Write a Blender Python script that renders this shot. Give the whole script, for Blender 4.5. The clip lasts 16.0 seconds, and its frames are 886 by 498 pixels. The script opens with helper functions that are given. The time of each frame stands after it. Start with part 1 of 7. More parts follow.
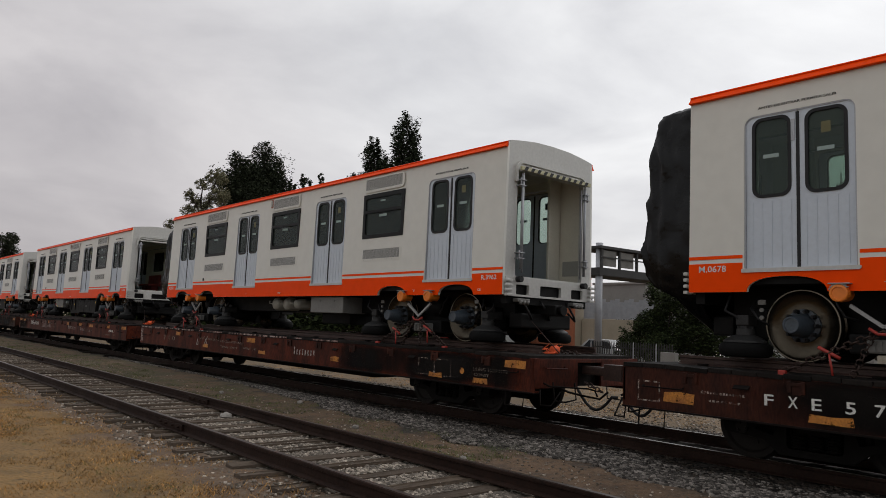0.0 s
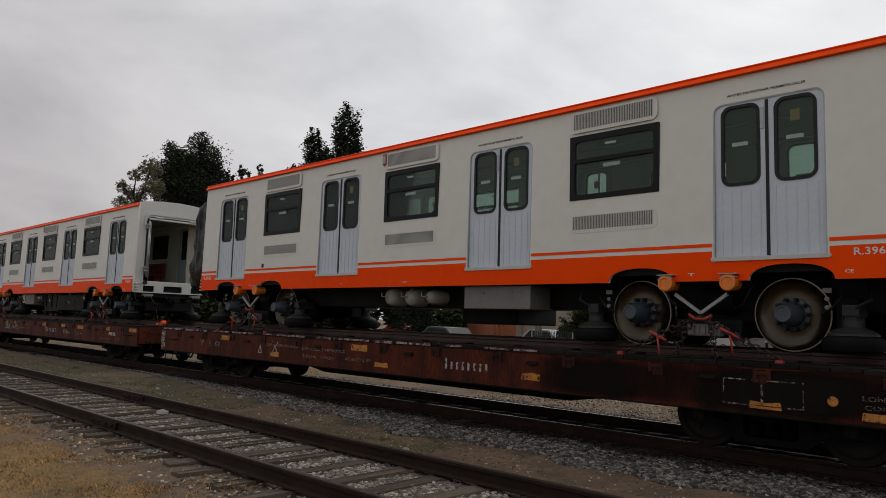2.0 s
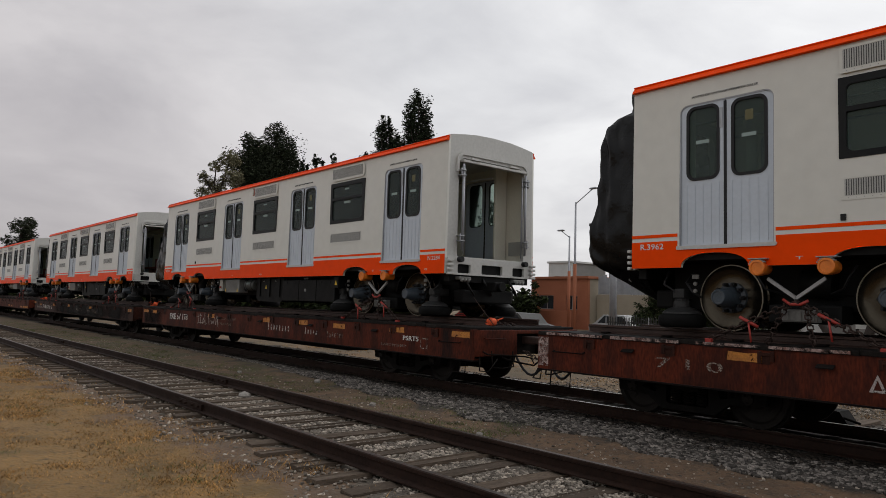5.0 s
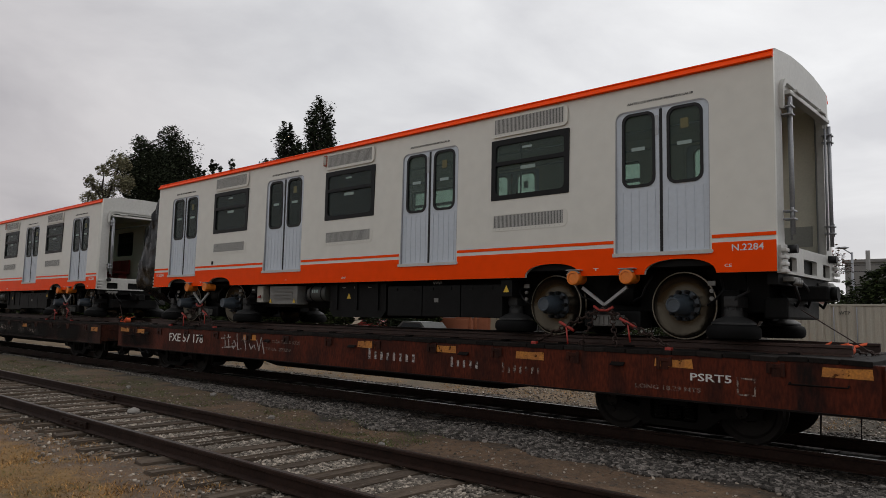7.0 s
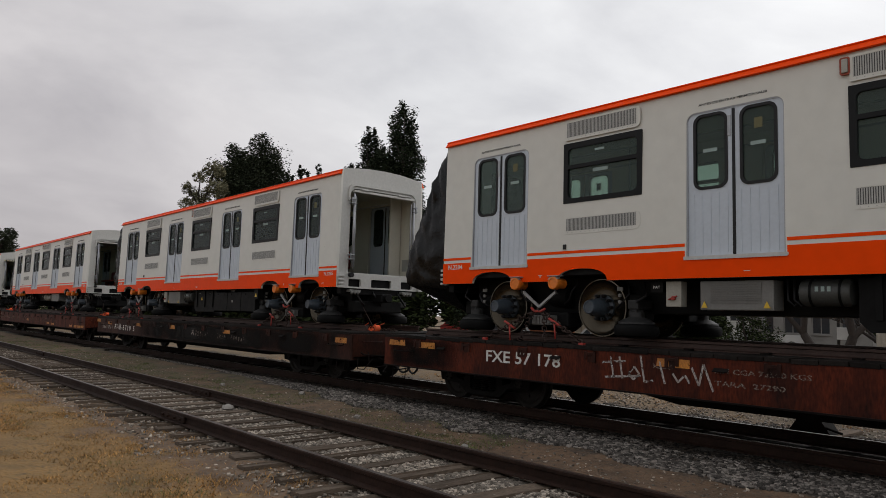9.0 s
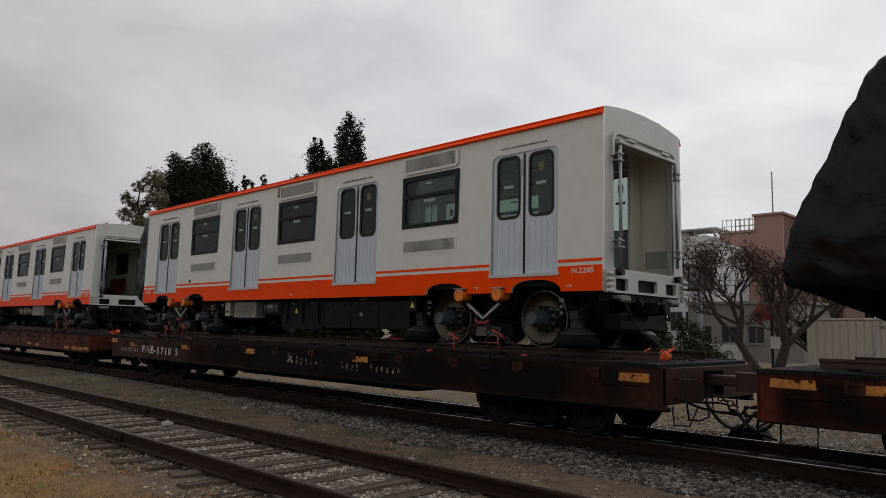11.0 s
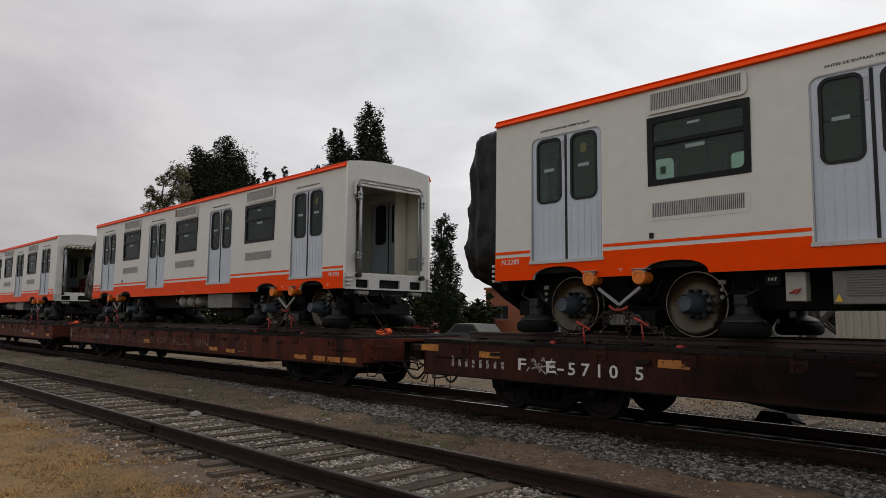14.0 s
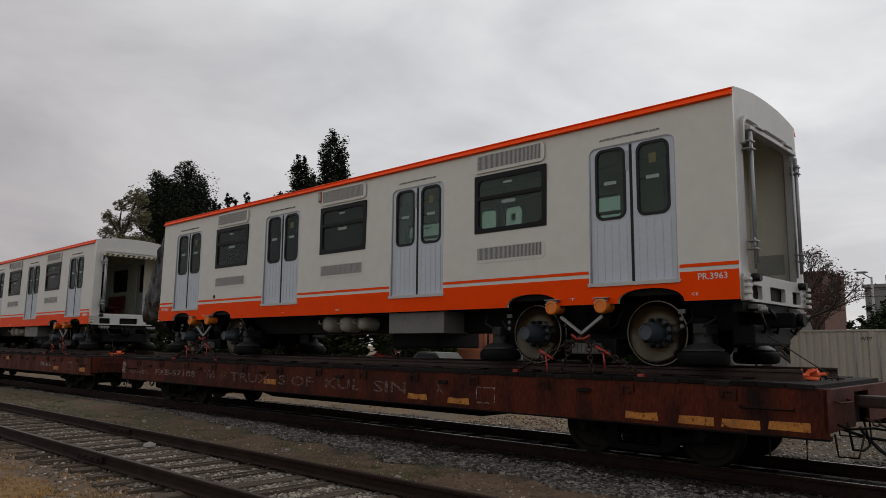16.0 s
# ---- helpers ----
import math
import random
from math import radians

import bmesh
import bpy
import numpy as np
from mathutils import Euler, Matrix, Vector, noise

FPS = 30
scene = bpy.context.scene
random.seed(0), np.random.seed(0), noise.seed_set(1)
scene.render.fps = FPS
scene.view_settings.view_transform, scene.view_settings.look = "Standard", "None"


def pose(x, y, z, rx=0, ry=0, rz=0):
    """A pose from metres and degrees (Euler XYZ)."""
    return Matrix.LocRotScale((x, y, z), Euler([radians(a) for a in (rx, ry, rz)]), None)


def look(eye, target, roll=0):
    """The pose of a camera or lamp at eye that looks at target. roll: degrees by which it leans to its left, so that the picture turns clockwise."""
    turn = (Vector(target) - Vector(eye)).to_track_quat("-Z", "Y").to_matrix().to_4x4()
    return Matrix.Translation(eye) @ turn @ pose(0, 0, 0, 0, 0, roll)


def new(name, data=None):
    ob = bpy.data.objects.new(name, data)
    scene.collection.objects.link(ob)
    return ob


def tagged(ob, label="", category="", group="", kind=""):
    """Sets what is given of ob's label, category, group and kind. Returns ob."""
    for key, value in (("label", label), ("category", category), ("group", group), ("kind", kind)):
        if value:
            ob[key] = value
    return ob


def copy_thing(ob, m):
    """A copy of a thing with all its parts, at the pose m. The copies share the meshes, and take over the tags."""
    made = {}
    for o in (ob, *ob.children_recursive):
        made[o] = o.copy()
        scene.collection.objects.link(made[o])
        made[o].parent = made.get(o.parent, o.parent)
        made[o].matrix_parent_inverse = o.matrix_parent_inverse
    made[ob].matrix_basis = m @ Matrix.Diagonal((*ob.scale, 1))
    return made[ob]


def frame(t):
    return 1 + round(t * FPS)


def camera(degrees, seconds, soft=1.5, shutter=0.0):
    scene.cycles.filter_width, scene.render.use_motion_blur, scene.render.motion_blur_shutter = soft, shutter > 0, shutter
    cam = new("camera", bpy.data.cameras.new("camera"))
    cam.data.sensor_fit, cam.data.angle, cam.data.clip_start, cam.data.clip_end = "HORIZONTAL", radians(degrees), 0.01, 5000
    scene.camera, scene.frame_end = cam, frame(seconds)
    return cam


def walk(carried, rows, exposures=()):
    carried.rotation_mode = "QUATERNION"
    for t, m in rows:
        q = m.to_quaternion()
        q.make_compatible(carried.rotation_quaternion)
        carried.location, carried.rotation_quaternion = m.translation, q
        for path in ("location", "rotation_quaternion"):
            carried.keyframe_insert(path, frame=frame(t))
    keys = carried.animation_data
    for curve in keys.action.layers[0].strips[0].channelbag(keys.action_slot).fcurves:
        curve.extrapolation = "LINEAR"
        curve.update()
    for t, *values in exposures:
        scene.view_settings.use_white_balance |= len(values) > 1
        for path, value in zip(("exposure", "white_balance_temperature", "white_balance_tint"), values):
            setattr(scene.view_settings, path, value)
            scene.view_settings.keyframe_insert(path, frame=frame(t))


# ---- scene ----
cam = camera(63.74, 16.0, soft=0.84)
EYE = (0.0, 0.0, 1.54)      # 1.54 m above the rail heads of the far track
# seconds, pitch, roll, yaw of the standing, hand-held camera
ROWS = [
    (0.0, 6.24, -2.37, 48.64),
    (0.5, 6.19, -1.93, 44.16),
    (1.0, 6.81, -1.7, 40.85),
    (1.5, 6.58, -1.82, 40.12),
    (2.0, 5.75, -1.66, 44.04),
    (2.5, 4.94, -1.45, 46.12),
    (3.0, 4.59, -2.21, 47.68),
    (3.5, 4.35, -2.41, 49.16),
    (4.0, 4.01, -1.82, 50.99),
    (4.2, 4.34, -1.82, 51.14),
    (6.3, 4.91, -1.3, 43.33),
    (6.5, 5.21, -1.3, 42.26),
    (7.0, 5.35, -1.11, 42.02),
    (7.5, 6.1, -1.01, 44.49),
    (8.0, 5.76, -1.48, 46.95),
    (8.5, 5.74, -1.47, 48.22),
    (9.0, 5.38, -1.55, 48.64),
    (9.2, 5.02, -1.55, 48.64),
    (11.3, 6.65, -1.43, 42.7),
    (11.5, 6.65, -1.43, 41.65),
    (12.0, 6.69, 0.24, 41.78),
    (12.5, 7.62, -0.95, 41.66),
    (13.0, 6.87, -0.77, 43.21),
    (13.5, 6.09, -0.55, 45.04),
    (14.0, 5.47, -0.36, 46.22),
    (14.5, 5.44, -0.19, 45.58),
    (15.0, 6.4, 0.19, 43.45),
    (15.5, 6.99, -0.0, 43.81),
    (16.0, 7.74, -0.47, 43.23),
]
walk(cam, [(t, pose(*EYE, 90 + p, r, y)) for t, p, r, y in ROWS],
     [(0.0, 0.05), (1.0, -0.13), (1.5, -0.14), (2.5, 0.05), (4.0, 0.12), (6.5, -0.10), (7.0, -0.03), (7.5, 0.08), (8.5, 0.05), (9.0, 0.06),
      (11.5, -0.17), (12.5, 0.0), (13.5, 0.02), (14.5, 0.02), (15.0, -0.02), (15.5, -0.13), (16.0, -0.21)])

# ---- light: an overcast sky ----
world = bpy.data.worlds.new("overcast_sky")
scene.world = world
world.use_nodes = True
wn, wl = world.node_tree.nodes, world.node_tree.links
wn.clear()


def wnode(kind, **props):
    n = wn.new(kind)
    for k, v in props.items():
        n.inputs[k].default_value = v
    return n


SUN_EL, SUN_AZ = 40, 20       # the veiled sun stands behind the train
sky = wn.new("ShaderNodeTexSky")
sky.sky_type, sky.sun_disc = "NISHITA", False
sky.sun_elevation, sky.sun_rotation = radians(SUN_EL), radians(SUN_AZ)
co = wn.new("ShaderNodeTexCoord")
sep = wn.new("ShaderNodeSeparateXYZ")
wl.new(co.outputs["Generated"], sep.inputs[0])
lift = wn.new("ShaderNodeMath")
lift.operation = "MAXIMUM"
lift.inputs[1].default_value = 0.0
wl.new(sep.outputs["Z"], lift.inputs[0])
lift2 = wn.new("ShaderNodeMath")
lift2.operation = "ADD"
lift2.inputs[1].default_value = 0.22
wl.new(lift.outputs[0], lift2.inputs[0])
flat = wn.new("ShaderNodeVectorMath")
flat.operation = "DIVIDE"
wl.new(co.outputs["Generated"], flat.inputs[0])
comb = wn.new("ShaderNodeCombineXYZ")
for i in range(3):
    wl.new(lift2.outputs[0], comb.inputs[i])
wl.new(comb.outputs[0], flat.inputs[1])
cloud = wnode("ShaderNodeTexNoise", Scale=1.5, Detail=7.0, Roughness=0.52, Distortion=0.35)
wl.new(flat.outputs[0], cloud.inputs["Vector"])
cr = wn.new("ShaderNodeValToRGB")
cr.color_ramp.elements[0].position, cr.color_ramp.elements[0].color = 0.36, (0.61, 0.61, 0.63, 1)
cr.color_ramp.elements[1].position, cr.color_ramp.elements[1].color = 0.64, (0.845, 0.845, 0.85, 1)
wl.new(cloud.outputs["Fac"], cr.inputs[0])
low = wn.new("ShaderNodeMapRange")
low.inputs["From Max"].default_value = 0.30
low.inputs["To Min"].default_value, low.inputs["To Max"].default_value = 0.55, 0.0
wl.new(lift.outputs[0], low.inputs["Value"])
hz = wn.new("ShaderNodeMix")
hz.data_type = "RGBA"
hz.inputs["B"].default_value = (0.585, 0.562, 0.57, 1)
wl.new(low.outputs[0], hz.inputs["Factor"])
wl.new(cr.outputs[0], hz.inputs["A"])
# the overcast is brightest round the veiled sun and falls off away from it
toward = wn.new("ShaderNodeVectorMath")
toward.operation = "DOT_PRODUCT"
toward.inputs[1].default_value = (math.sin(radians(SUN_AZ)) * math.cos(radians(SUN_EL)), math.cos(radians(SUN_AZ)) * math.cos(radians(SUN_EL)), math.sin(radians(SUN_EL)))
wl.new(co.outputs["Generated"], toward.inputs[0])
veil = wn.new("ShaderNodeMapRange")
veil.interpolation_type = "SMOOTHSTEP"
for key, v in (("From Min", -0.75), ("From Max", 0.95), ("To Min", 0.76), ("To Max", 1.18)):
    veil.inputs[key].default_value = v
wl.new(toward.outputs["Value"], veil.inputs["Value"])
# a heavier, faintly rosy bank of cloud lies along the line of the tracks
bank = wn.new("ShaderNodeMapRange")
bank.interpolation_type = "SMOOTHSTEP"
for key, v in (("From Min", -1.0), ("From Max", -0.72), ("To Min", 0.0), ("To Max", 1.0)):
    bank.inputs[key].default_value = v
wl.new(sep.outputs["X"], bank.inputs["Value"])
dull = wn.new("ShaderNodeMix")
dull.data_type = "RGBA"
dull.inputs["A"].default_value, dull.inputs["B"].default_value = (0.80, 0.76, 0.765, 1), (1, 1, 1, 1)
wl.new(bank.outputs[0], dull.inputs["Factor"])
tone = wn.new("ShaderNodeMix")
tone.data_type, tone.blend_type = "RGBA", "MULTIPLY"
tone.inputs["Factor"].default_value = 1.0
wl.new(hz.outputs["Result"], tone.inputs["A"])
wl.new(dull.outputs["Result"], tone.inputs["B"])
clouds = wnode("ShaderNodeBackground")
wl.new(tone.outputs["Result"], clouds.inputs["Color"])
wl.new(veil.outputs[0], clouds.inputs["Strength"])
clear = wnode("ShaderNodeBackground", Strength=0.08)
wl.new(sky.outputs[0], clear.inputs["Color"])
both = wnode("ShaderNodeMixShader", Fac=0.94)
wl.new(clear.outputs[0], both.inputs[1])
wl.new(clouds.outputs[0], both.inputs[2])
wout = wn.new("ShaderNodeOutputWorld")
wl.new(both.outputs[0], wout.inputs["Surface"])

sun = new("sun", bpy.data.lights.new("sun", "SUN"))
sun.data.energy, sun.data.angle, sun.data.color = 0.5, radians(40), (1, 0.97, 0.93)
sun.matrix_world = look((0, 0, 0), (-math.sin(radians(SUN_AZ)) * math.cos(radians(SUN_EL)), -math.cos(radians(SUN_AZ)) * math.cos(radians(SUN_EL)), -math.sin(radians(SUN_EL))))

# ---- materials ----


def mat(name, color, rough=0.6, metal=0.0, spots=None, amount=0.25, scale=3.0, grain=40.0, bump=0.1, stretch=(1, 1, 1), coat=0.0, each=0.0, island=0.0, shine=0.5, wear=0.0):
    """Paint, metal or stone: a base colour, stains of a second colour at a large scale, grain and relief at a fine one."""
    m = bpy.data.materials.new(name)
    m.use_nodes = True
    nt = m.node_tree
    N, L = nt.nodes, nt.links
    b = N["Principled BSDF"]
    b.inputs["Metallic"].default_value, b.inputs["Coat Weight"].default_value = metal, coat
    b.inputs["Specular IOR Level"].default_value = shine
    tc, mp = N.new("ShaderNodeTexCoord"), N.new("ShaderNodeMapping")
    mp.inputs["Scale"].default_value = stretch
    L.new(tc.outputs["Object"], mp.inputs["Vector"])
    big, fine = N.new("ShaderNodeTexNoise"), N.new("ShaderNodeTexNoise")
    big.inputs["Scale"].default_value, big.inputs["Detail"].default_value, big.inputs["Roughness"].default_value = scale, 5, 0.62
    fine.inputs["Scale"].default_value, fine.inputs["Detail"].default_value = grain, 3
    for n in (big, fine):
        L.new(mp.outputs[0], n.inputs["Vector"])
    if spots is None:
        spots = tuple(c * 0.6 for c in color)
    ramp = N.new("ShaderNodeMapRange")
    ramp.inputs["From Min"].default_value, ramp.inputs["From Max"].default_value = 0.42, 0.72
    ramp.inputs["To Max"].default_value = min(1, amount * 2.2)
    L.new(big.outputs["Fac"], ramp.inputs["Value"])
    mix = N.new("ShaderNodeMix")
    mix.data_type = "RGBA"
    mix.inputs["A"].default_value, mix.inputs["B"].default_value = (*color, 1), (*spots, 1)
    L.new(ramp.outputs[0], mix.inputs["Factor"])
    hv = N.new("ShaderNodeHueSaturation")
    gv = N.new("ShaderNodeMapRange")
    gv.inputs["From Min"].default_value, gv.inputs["From Max"].default_value = 0.3, 0.7
    gv.inputs["To Min"].default_value, gv.inputs["To Max"].default_value = 1 - amount * 0.7, 1 + amount * 0.7
    L.new(fine.outputs["Fac"], gv.inputs["Value"])
    last = gv.outputs[0]
    for on, source in ((each, "ShaderNodeObjectInfo"), (island, "ShaderNodeNewGeometry")):
        if on:
            info, r, mul = N.new(source), N.new("ShaderNodeMapRange"), N.new("ShaderNodeMath")
            r.inputs["To Min"].default_value, r.inputs["To Max"].default_value = 1 - on, 1 + on
            chance = info.outputs["Random" if source.endswith("ObjectInfo") else "Random Per Island"]
            if on == island:   # many dull pieces, a few pale ones
                skew = N.new("ShaderNodeMath")
                skew.operation = "POWER"
                skew.inputs[1].default_value = 1.9
                L.new(chance, skew.inputs[0])
                chance = skew.outputs[0]
                r.inputs["To Max"].default_value = 1 + 1.7 * on
            L.new(chance, r.inputs["Value"])
            mul.operation = "MULTIPLY"
            L.new(last, mul.inputs[0])
            L.new(r.outputs[0], mul.inputs[1])
            last = mul.outputs[0]
    L.new(last, hv.inputs["Value"])
    L.new(mix.outputs["Result"], hv.inputs["Color"])
    L.new(hv.outputs[0], b.inputs["Base Color"])
    rr = N.new("ShaderNodeMapRange")
    rr.inputs["To Min"].default_value, rr.inputs["To Max"].default_value = max(0.03, rough - 0.12), min(1, rough + 0.12)
    L.new(big.outputs["Fac"], rr.inputs["Value"])
    L.new(rr.outputs[0], b.inputs["Roughness"])
    if wear:   # flaked away, so that the paint below shows
        flake, cut = N.new("ShaderNodeTexNoise"), N.new("ShaderNodeMapRange")
        flake.inputs["Scale"].default_value, flake.inputs["Detail"].default_value, flake.inputs["Roughness"].default_value = 9, 6, 0.75
        L.new(tc.outputs["Object"], flake.inputs["Vector"])
        cut.inputs["From Min"].default_value, cut.inputs["From Max"].default_value = 0.30 + 0.3 * wear, 0.42 + 0.3 * wear
        cut.inputs["To Max"].default_value = 1 - 0.25 * wear
        L.new(flake.outputs["Fac"], cut.inputs["Value"])
        L.new(cut.outputs[0], b.inputs["Alpha"])
    if bump:
        bp = N.new("ShaderNodeBump")
        bp.inputs["Strength"].default_value, bp.inputs["Distance"].default_value = bump, 0.01
        L.new(fine.outputs["Fac"], bp.inputs["Height"])
        L.new(bp.outputs[0], b.inputs["Normal"])
    return m


def glass_mat(name, tint, body):
    """A tinted pane: it lets a tinted view through and mirrors the sky at its surface."""
    m = bpy.data.materials.new(name)
    m.use_nodes = True
    N, L = m.node_tree.nodes, m.node_tree.links
    N.clear()
    tr, gl, fr, mx, out = (N.new("ShaderNode" + k) for k in ("BsdfTransparent", "BsdfGlossy", "Fresnel", "MixShader", "OutputMaterial"))
    df, mx2 = N.new("ShaderNodeBsdfDiffuse"), N.new("ShaderNodeMixShader")
    tr.inputs[0].default_value = (*tint, 1)
    df.inputs[0].default_value = (*body, 1)
    mx2.inputs[0].default_value = 0.27
    gl.inputs["Roughness"].default_value = 0.03
    gl.inputs["Color"].default_value = (0.42, 0.43, 0.43, 1)
    fr.inputs["IOR"].default_value = 1.35
    L.new(tr.outputs[0], mx2.inputs[1])
    L.new(df.outputs[0], mx2.inputs[2])
    L.new(fr.outputs[0], mx.inputs[0])
    L.new(mx2.outputs[0], mx.inputs[1])
    L.new(gl.outputs[0], mx.inputs[2])
    L.new(mx.outputs[0], out.inputs[0])
    return m


M_GREY = mat("warm_grey_coach_paint", (0.655, 0.645, 0.595), 0.32, amount=0.045, scale=0.45, grain=5, bump=0, spots=(0.60, 0.575, 0.52), coat=0.05)
M_END = mat("white_end_paint", (0.50, 0.495, 0.47), 0.45, amount=0.09, scale=1.2, grain=18, bump=0.03)
M_ORANGE = mat("orange_coach_paint", (0.90, 0.066, 0.0012), 0.36, amount=0.05, scale=0.7, grain=6, bump=0, spots=(0.78, 0.054, 0.0012), shine=0.05)
M_ROOF = mat("roof_grey_paint", (0.42, 0.42, 0.41), 0.6, amount=0.15, scale=1.0)
M_DOOR = mat("pale_blue_grey_door_paint", (0.52, 0.57, 0.635), 0.32, amount=0.05, scale=1.5, grain=20, bump=0.02, coat=0.2)
M_ALU = mat("brushed_aluminium", (0.37,0.38,0.40), 0.38, 0.6, amount=0.12, scale=6, grain=80)
M_WHITE = mat("white_lettering_paint", (0.70, 0.69, 0.65), 0.6, amount=0.15, scale=9, wear=0.12)
M_WORN = mat("worn_white_stencil_paint", (0.36, 0.30, 0.25), 0.8, amount=0.4, scale=16, spots=(0.15, 0.05, 0.03), wear=0.55)
M_FAINT = mat("faded_spray_paint", (0.21, 0.135, 0.105), 0.85, amount=0.45, scale=5, spots=(0.09, 0.03, 0.02), wear=0.45)
M_CHALK = mat("white_spray_paint", (0.52, 0.49, 0.46), 0.8, amount=0.35, scale=9, spots=(0.22, 0.11, 0.08), wear=0.38)
M_BLACKTXT = mat("dark_lettering", (0.03, 0.03, 0.03), 0.6, amount=0.1)
M_RUBBER = mat("black_rubber", (0.008,0.008,0.009), 0.55, amount=0.2, scale=8, shine=0.35)
M_FRAME = mat("black_window_frame", (0.009, 0.0095, 0.010), 0.45, amount=0.15, scale=4, shine=0.18)
M_GLASS = glass_mat("green_tinted_glass", (0.78, 0.88, 0.82), (0.120, 0.152, 0.140))
M_HOUSEGLASS = mat("dark_house_glass", (0.03, 0.035, 0.04), 0.12, amount=0.3, scale=1.0, bump=0)
M_STICKER = mat("pale_grey_sticker", (0.30, 0.38, 0.36), 0.6, amount=0.1)
M_PICTO = mat("yellow_sticker", (0.13,0.12,0.05), 0.6, amount=0.1)
M_GRILLE = mat("grille_slat_grey", (0.42, 0.42, 0.40), 0.5, amount=0.1, scale=10)
M_GRILLEBACK = mat("dull_grille_backing", (0.045, 0.045, 0.044), 0.7, amount=0.15, scale=10)
M_CREAM = mat("cream_interior_laminate", (0.68, 0.65, 0.55), 0.45, amount=0.06, scale=2)
M_GREYPANEL = mat("grey_wall_panel", (0.33, 0.33, 0.30), 0.5, amount=0.08)
M_INFLOOR = mat("dark_rubber_floor", (0.05, 0.05, 0.052), 0.7, amount=0.2)
M_SEAT = mat("dark_red_seat_shell", (0.22, 0.025, 0.02), 0.45, amount=0.12)
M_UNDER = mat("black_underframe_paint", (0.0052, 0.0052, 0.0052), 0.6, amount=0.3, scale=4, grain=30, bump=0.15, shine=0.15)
M_UNDERGREY = mat("grey_equipment_paint", (0.165, 0.162, 0.152), 0.5, amount=0.15, scale=4)
M_LAMPRIM = mat("dull_red_lamp_rim", (0.30, 0.050, 0.020), 0.5, amount=0.2, scale=10)
M_TANK = mat("pale_grey_tank_paint", (0.36, 0.345, 0.30), 0.42, amount=0.12, scale=4)
M_WHEEL = mat("bare_steel_wheel", (0.062, 0.052, 0.038), 0.22, 0.92, amount=0.22, scale=2.5, grain=25, spots=(0.045, 0.036, 0.026))
M_TREAD = mat("polished_tread_steel", (0.20,0.18,0.145), 0.32, 0.85, amount=0.2, scale=8)
M_BLOWER = mat("dull_blower_paint", (0.050, 0.052, 0.048), 0.5, amount=0.25, scale=5)
M_HUB = mat("blue_grey_hub_paint", (0.048, 0.062, 0.078), 0.38, amount=0.3, scale=8)
M_PALE = mat("dirty_cream_stripe", (0.48, 0.45, 0.28), 0.6, amount=0.2)
M_BRASS = mat("warning_yellow", (0.65, 0.42, 0.03), 0.5, amount=0.1)
M_CAP = mat("orange_plastic_cap", (0.75, 0.20, 0.02), 0.45, amount=0.12, scale=10)
M_STRAP = mat("silver_strap", (0.33,0.33,0.33), 0.5, 0.2, amount=0.2, scale=20)
M_CHAIN = mat("rusty_chain", (0.05, 0.03, 0.024), 0.7, 0.4, amount=0.35, scale=20)
M_REDCHAIN = mat("red_ratchet_paint", (0.34, 0.03, 0.02), 0.5, amount=0.25, scale=20)
M_CLOTH = mat("orange_red_webbing", (0.75, 0.11, 0.03), 0.8, amount=0.2, scale=20)
M_TARP = mat("black_plastic_tarpaulin", (0.004, 0.004, 0.0045), 0.27, amount=0.3, scale=3, grain=14, bump=0.6, shine=0.24)
M_WAGON = mat("rust_red_wagon_paint", (0.098, 0.0168, 0.0056), 0.62, amount=0.6, scale=1.9, grain=22, bump=0.35, spots=(0.009, 0.0045, 0.0035), stretch=(1.5, 1, 0.45), shine=0.16, each=0.22)
M_WAGONDEEP = mat("darker_rust_red_wagon_paint", (0.040, 0.0100, 0.0048), 0.6, amount=0.6, scale=1.9, grain=22, bump=0.35, spots=(0.008, 0.0045, 0.0035), stretch=(1.5, 1, 0.45), shine=0.16, each=0.15)
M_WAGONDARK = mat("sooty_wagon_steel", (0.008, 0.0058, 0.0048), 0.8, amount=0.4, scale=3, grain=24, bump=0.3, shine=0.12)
M_FADED = mat("faded_pink_white_paint", (0.40, 0.30, 0.27), 0.8, amount=0.45, scale=6, spots=(0.16, 0.05, 0.035), wear=0.45)
M_DECK = mat("weathered_black_deck_plank", (0.0125, 0.0098, 0.0084), 0.8, amount=0.45, scale=3, grain=20, bump=0.4, stretch=(4, 0.6, 1), each=0.5, shine=0.16)
M_DECKRAIL = mat("rusty_deck_rail", (0.045,0.022,0.016), 0.6, 0.2, amount=0.4, scale=4, grain=30, bump=0.25)
M_REFLECT = mat("amber_reflector_sheet", (0.50, 0.19, 0.025), 0.55, amount=0.35, scale=6, spots=(0.22, 0.07, 0.02), wear=0.12)
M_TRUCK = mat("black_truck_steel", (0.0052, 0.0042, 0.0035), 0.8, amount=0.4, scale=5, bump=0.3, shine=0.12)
M_WTREAD = mat("wagon_wheel_steel", (0.014,0.011,0.009), 0.6, 0.3, amount=0.3, scale=6, shine=0.2)
M_RAIL = mat("rusty_rail_side", (0.024, 0.0112, 0.0072), 0.75, 0.1, amount=0.45, scale=3, grain=25, bump=0.25, shine=0.2)
M_RAILTOP = mat("worn_rail_head", (0.055,0.040,0.032), 0.4, 0.6, amount=0.35, scale=5, stretch=(0.3, 1, 1))
